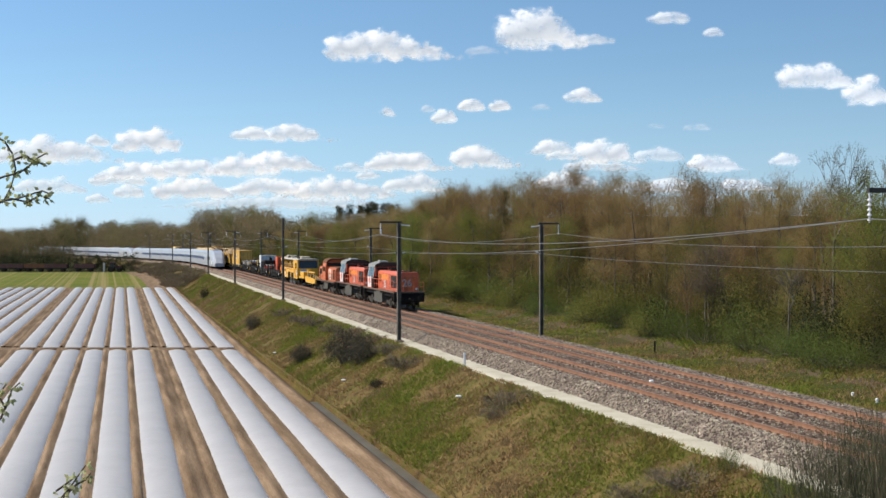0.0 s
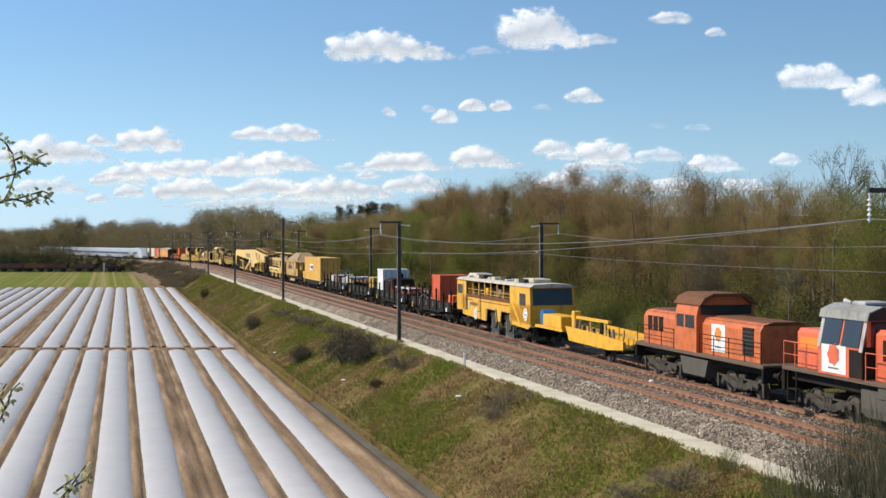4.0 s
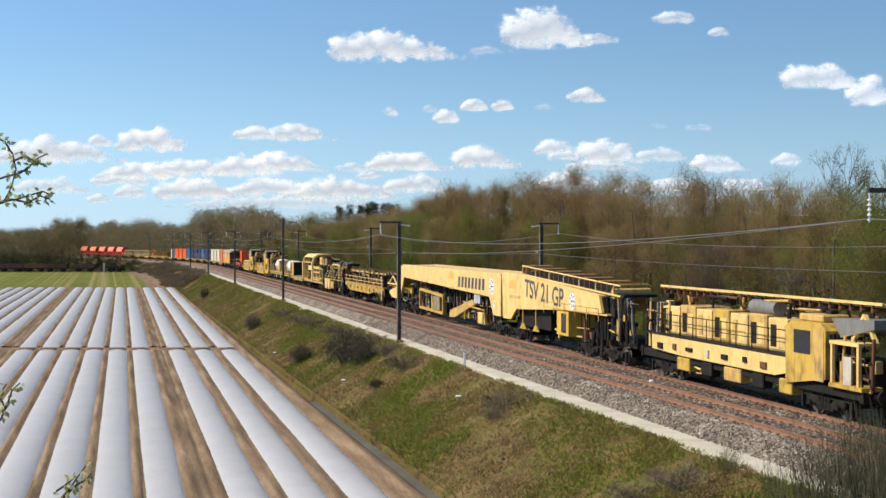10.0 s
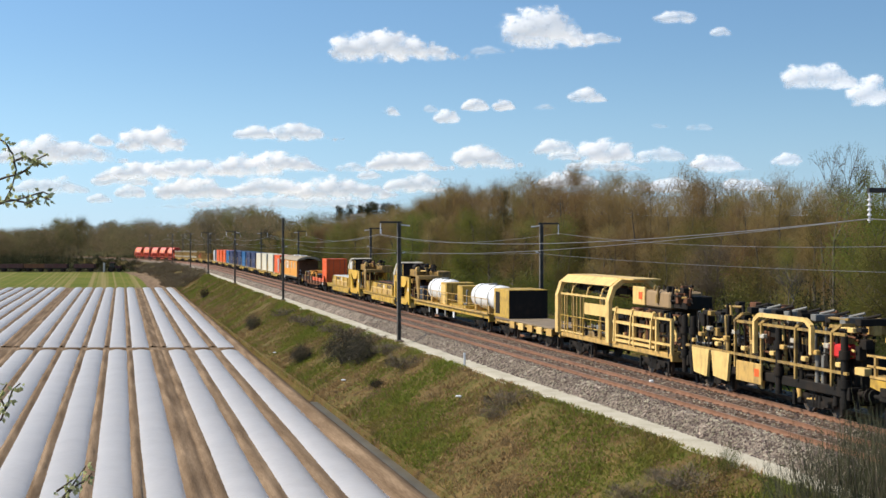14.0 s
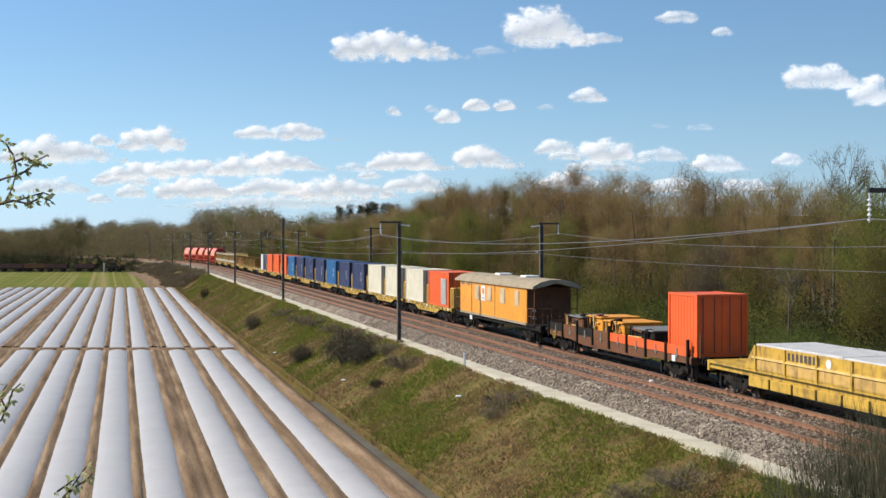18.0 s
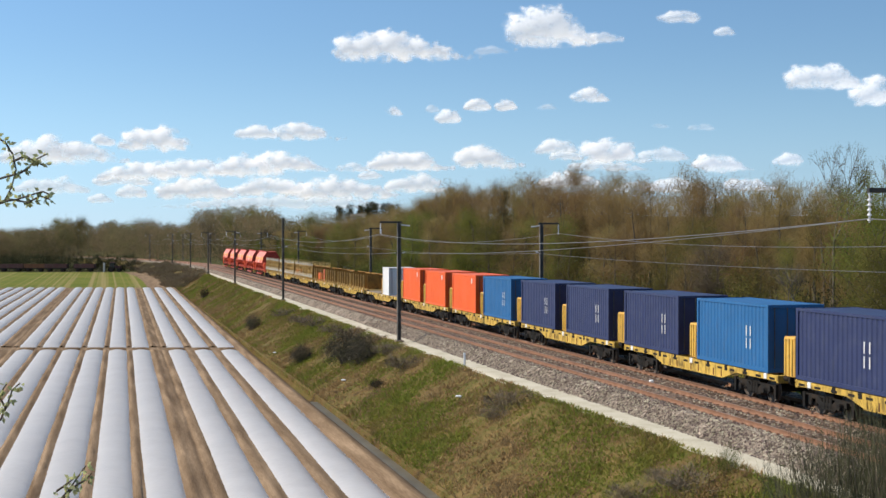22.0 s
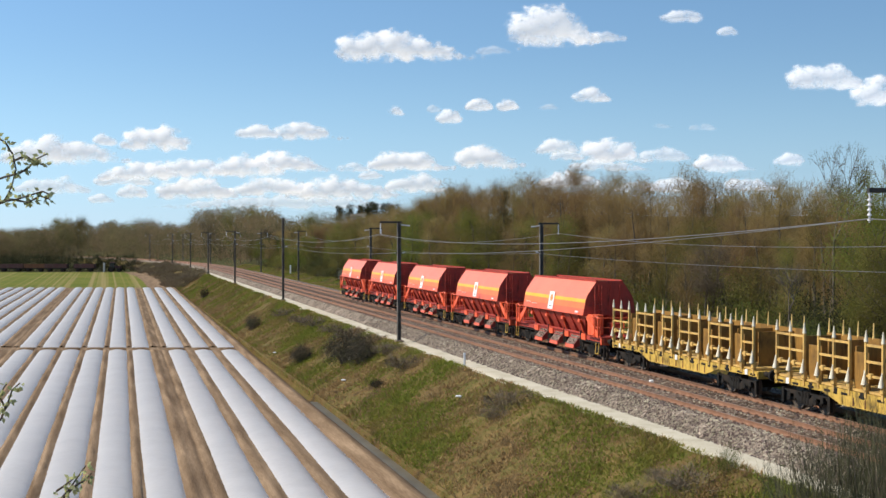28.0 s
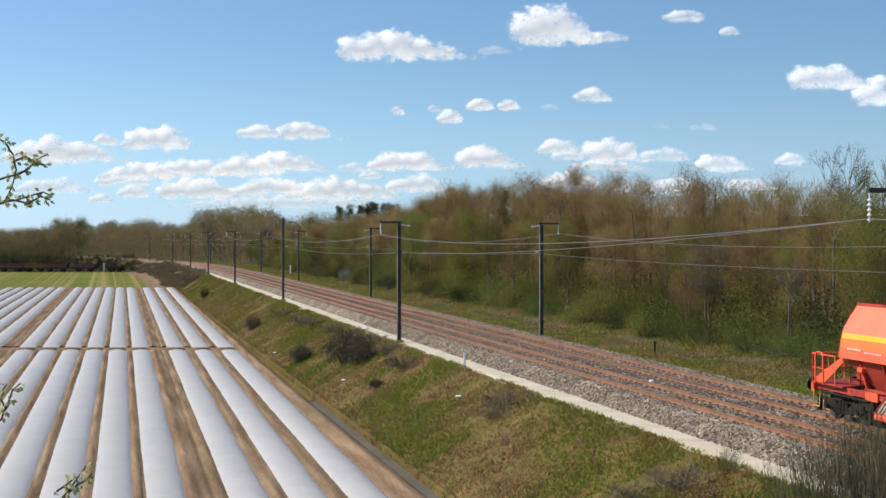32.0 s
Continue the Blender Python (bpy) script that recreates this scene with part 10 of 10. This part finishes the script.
def fast_train():
    prof = [(-1.42, 0.5), (-1.46, 1.0), (-1.46, 2.3), (-1.3, 3.3), (-0.9, 3.75), (0.9, 3.75), (1.3, 3.3), (1.46, 2.3), (1.46, 1.0), (1.42, 0.5)]
    def car(x0, x1, k):
        ob = thing("passenger_coach", "silver passenger coach with dark blue window band", "coach", "fast passenger train")
        TGV.append((ob, (x0 + x1) / 2))
        h = (x1 - x0) / 2 - 0.15
        part("body", Shape().prism(prof, -h, h, "x"), P_TGV, ob)
        for sg in (-1, 1):
            y0, y1 = sorted((sg * 1.455, sg * 1.475))
            part("window_band", Shape().box(-h + 0.4, h - 0.4, y0, y1, 1.75, 2.35), P_TGVBLUE, ob)
        for e in (-1, 1):
            bogie(ob, e * (h - 1.0))
    def power(x0, x1, nose, panto):
        ob = thing("power_car", "silver power car with sloping white nose", "power car", "fast passenger train")
        TGV.append((ob, (x0 + x1) / 2))
        h = (x1 - x0) / 2 - 0.1
        n = nose
        sec = [(-h * n, 1.0), ((h - 5.5) * n, 1.0), ((h - 3.0) * n, 0.86), ((h - 1.2) * n, 0.55), (h * n, 0.22)]
        sh = Shape()
        for x, k in sec:
            sh.v += [(x, y * (0.55 + 0.45 * k), 0.5 + (z - 0.5) * k) for y, z in prof]
        m = len(prof)
        for j in range(len(sec) - 1):
            for i in range(m):
                q = (i + 1) % m
                sh.f.append((j * m + i, j * m + q, (j + 1) * m + q, (j + 1) * m + i))
                sh.smooth.append(False)
        sh.f += [tuple(range(m)), tuple((len(sec) - 1) * m + i for i in range(m - 1, -1, -1))]
        sh.smooth += [False, False]
        part("body", sh, P_TGV, ob)
        part("windscreen", Shape().prism([((h - 4.2) * n, 3.2), ((h - 2.6) * n, 2.75), ((h - 2.7) * n, 2.6), ((h - 4.4) * n, 3.05)], -0.9, 0.9), GLASS, ob)
        part("nose_panel", Shape().box(min((h - 1.6) * n, (h - 3.2) * n), max((h - 1.6) * n, (h - 3.2) * n), -1.38, 1.38, 0.9, 1.7, 0.1), P_PLAINWHITE, ob, "white nose panel")
        for k in range(3):
            part("side_grille", Shape().box(-2 + k * 2.2, -0.4 + k * 2.2, -1.47, -1.44, 1.8, 2.4), P_BLACK, ob)
        if panto:
            part("pantograph", Shape().path([(-h * n + 3 * n, 0, 3.8), (-h * n + 4.5 * n, 0, 4.5), (-h * n + 3 * n, 0, 5.1)], 0.06).rod((-h * n + 3 * n, -0.8, 5.1), (-h * n + 3 * n, 0.8, 5.1), 0.05), P_GREY, ob)
        part("roof_gear", Shape().box(-3, 3, -0.7, 0.7, 3.75, 3.95, 0.04), P_TGV, ob)
        for e in (-1, 1):
            bogie(ob, e * (h - 4.5))
    x = 0.0
    for unit in range(2):
        power(x, x + 22, 1, unit == 0)
        x += 22
        for k in range(8):
            car(x, x + 18.7, k)
            x += 18.7
        power(x, x + 22, -1, True)
        x += 22.6


fast_train()
# ---------------------------------------------------------------- small things by the line and in the fields
def on_ray(px, q, z=None):
    r = (px - 784) / 2233
    y = q / (NX * r + NY)
    return Vector((r * y, y, ground_z(r * y, y) if z is None else z))


def small_things():
    p = on_ray(822, 18.9)
    m = thing("marker_post", "white marker post with dark side on the pale path", "post", m=Matrix.Translation(p))
    part("post", Shape().box(-0.06, 0.06, -0.06, 0.06, -0.1, 0.72, 0.01), P_PLAINWHITE, m)
    part("band", Shape().box(0.062, 0.07, -0.06, 0.06, 0.0, 0.7), P_BLACK, m)
    p = on_ray(1159, 32.6)
    m = thing("dark_post", "short dark wooden post in the verge", "post", m=Matrix.Translation(p))
    part("post", Shape().box(-0.05, 0.05, -0.05, 0.05, -0.1, 0.75, 0.01), P_BLACK, m)
    p = on_ray(514, 34.0)
    m = thing("white_post", "pale marker post at the wood's edge", "post", m=Matrix.Translation(p))
    part("post", Shape().box(-0.12, 0.12, -0.12, 0.12, -0.1, 1.6, 0.02), P_PLAINWHITE, m)
    for px, q in ((1510, 32.2), (1553, 32.0)):
        p = on_ray(px, q)
        m = thing("white_stone", "small white boundary stone in the grass", "stone", m=Matrix.Translation(p))
        part("stone", Shape().box(-0.06, 0.06, -0.06, 0.06, -0.05, 0.22, 0.03), P_PLAINWHITE, m)
    p = at(23.5, 52.0, Z_NEAR - 0.14)
    m = thing("white_litter", "crumpled white scrap lying between the rails", "litter", m=Matrix.Translation(p))
    part("scrap", Shape().box(-0.1, 0.12, -0.07, 0.08, 0, 0.14, 0.05), P_PLAINWHITE, m)
    for px, q in ((608, 14.6), (812, 16.8), (486, 13.6)):
        p = on_ray(px, q)
        m = thing("litter_scrap", "small white scrap lying in the grass", "litter", m=Matrix.Translation(p + Vector((0, 0, 0.12))))
        part("scrap", Shape().box(-0.16, 0.14, -0.1, 0.1, 0, 0.1, 0.04), P_PLAINWHITE, m)


def farm_things():
    """What stands along the far edge of the field."""
    rng = random.Random(3)
    red = paint("farm_red", (0.075, 0.018, 0.016), 0.6, 0.4)
    X0 = lambda px, y: (px - 784) / 2233 * y
    for px, w, mt, lab in ((20, 7.5, red, "old dark red farm trailer beside the hedge"), (62, 6.0, P_BROWN, "rusty brown farm trailer beside the hedge"), (100, 6.5, red, "old dark red farm trailer beside the hedge"), (150, 6.0, red, "old dark red farm trailer beside the hedge")):
        y = 371
        m = thing("farm_trailer", lab, "trailer", "trailers by the field", m=Matrix.Translation((X0(px, y), y, -3.6)))
        part("bed", Shape().box(-w / 2, w / 2, -1.1, 1.1, 0.9, 1.15, 0.02), P_BLACK, m)
        for s in (-1.08, 1.02):
            part("side_board", Shape().box(-w / 2, w / 2, s, s + 0.06, 1.15, 2.3), mt, m)
        for s in (-w / 2, w / 2 - 0.06):
            part("end_board", Shape().box(s, s + 0.06, -1.05, 1.05, 1.15, 2.3), mt, m)
        for wx in (-w * 0.3, w * 0.3):
            for sy in (-1.2, 0.95):
                part("wheel", Shape().rod((wx, sy, 0.5), (wx, sy + 0.25, 0.5), 0.5, 12), P_BLACK, m)
    y = 369
    m = thing("tractor", "dark red tractor parked at the field edge", "tractor", m=Matrix.Translation((X0(202, y), y, -3.6)))
    part("bonnet", Shape().box(0.2, 2.0, -0.45, 0.45, 1.0, 1.8, 0.08), red, m)
    part("cab", Shape().prism([(-1.3, 1.1), (-1.2, 2.7), (0.1, 2.7), (0.25, 1.1)], -0.75, 0.75), GLASS, m)
    part("cab_roof", Shape().box(-1.35, 0.2, -0.85, 0.85, 2.7, 2.85, 0.04), red, m)
    for sy in (-1.0, 0.65):
        part("rear_wheel", Shape().rod((-0.8, sy, 0.8), (-0.8, sy + 0.35, 0.8), 0.8, 16), P_BLACK, m)
        part("front_wheel", Shape().rod((1.5, sy + 0.05, 0.5), (1.5, sy + 0.3, 0.5), 0.5, 14), P_BLACK, m)
    m = thing("pale_post", "short pale post beside the tractor", "post", m=Matrix.Translation((X0(184, 368), 368, -3.6)))
    part("post", Shape().box(-0.28, 0.28, -0.2, 0.2, -0.2, 2.6, 0.03), P_CABGREY, m)
    hd = Shape()
    for i in range(800):
        px = rng.uniform(-60, 240)
        yy = 375 + rng.uniform(0, 6)
        hh = 4.4 + 0.8 * noise.noise(Vector((px * 0.05, 0, 0)))
        leaves(hd, rng, Vector((X0(px, yy), yy, -3.6 + hh * rng.random())), 26, 0.45, 0.15)
    tagged(part("hedge", hd, M_LEAFDARK), "dark unclipped hedge along the field edge", "hedge", kind="stuff")
    # house on the wooded rise
    x, y = X0(634, 880), 880
    z = ground_z(x, y) - 1.5
    m = thing("house", "small pale house with grey roof among far trees", "house", m=Matrix.Translation((x, y, z)))
    part("wall", Shape().box(-5, 5, -3.5, 3.5, -1, 4.2), P_PLAINWHITE, m)
    part("roof", Shape().prism([(-4.1, 4.1), (0, 6.2), (4.1, 4.1)], -5.4, 5.4, "x"), P_GREY, m)
    for wx in (-3, 0, 3):
        part("window", Shape().box(wx - 0.5, wx + 0.5, -3.56, -3.48, 1.4, 2.9), GLASS, m)
    part("chimney", Shape().box(2.5, 3.2, -0.4, 0.4, 5.4, 7.6), P_BROWN, m)


small_things()
farm_things()
# ---------------------------------------------------------------- what moves
def line_pose(arc, q=Q_FAR, z=0.0, half=5.0, forward=-1):
    a, b, c = (at(q, s_of_arc(arc + d), z) for d in (-half, 0, half))
    d = (a - c) * (1 if forward < 0 else -1)
    mid = (a + c) / 2
    return Matrix.Translation((mid.x, mid.y, mid.z)) @ Matrix.Rotation(math.atan2(d.y, d.x), 4, "Z")


def motions():
    for ob, arc, track in RUN:
        walk(ob, [(t, line_pose(arc - SPEED * t)) for t in range(0, 33, 2)])
    # the fast train runs away from the camera on the other track
    tail = [(0, 261), (1, 309), (2, 355), (3, 398), (4, 436), (5, 471), (6, 504), (8, 568), (12, 695), (20, 945), (32, 1300)]
    for ob, arc in TGV:
        walk(ob, [(t, line_pose(min(arc + a, 1380), Q_NEAR, Z_NEAR)) for t, a in tail])
    # twigs beside the camera sway a little in the wind
    for i, ob in enumerate(BRANCHES):
        sway = [(0, 0.0), (3, 0.1), (6, -0.12), (9, 0.05), (13, 0.22), (16, 0.3), (19, 0.42), (21, 0.1), (23, 0.2), (26, -0.05), (28, 0.12), (32, 0.25)]
        walk(ob, [(t, Matrix.Translation((0.006 * a, 0, -0.011 * a * (1 if i < 5 else 0.4)))) for t, a in sway])
    for ob, rows in CLOUD_ROWS:
        walk(ob, rows)


motions()
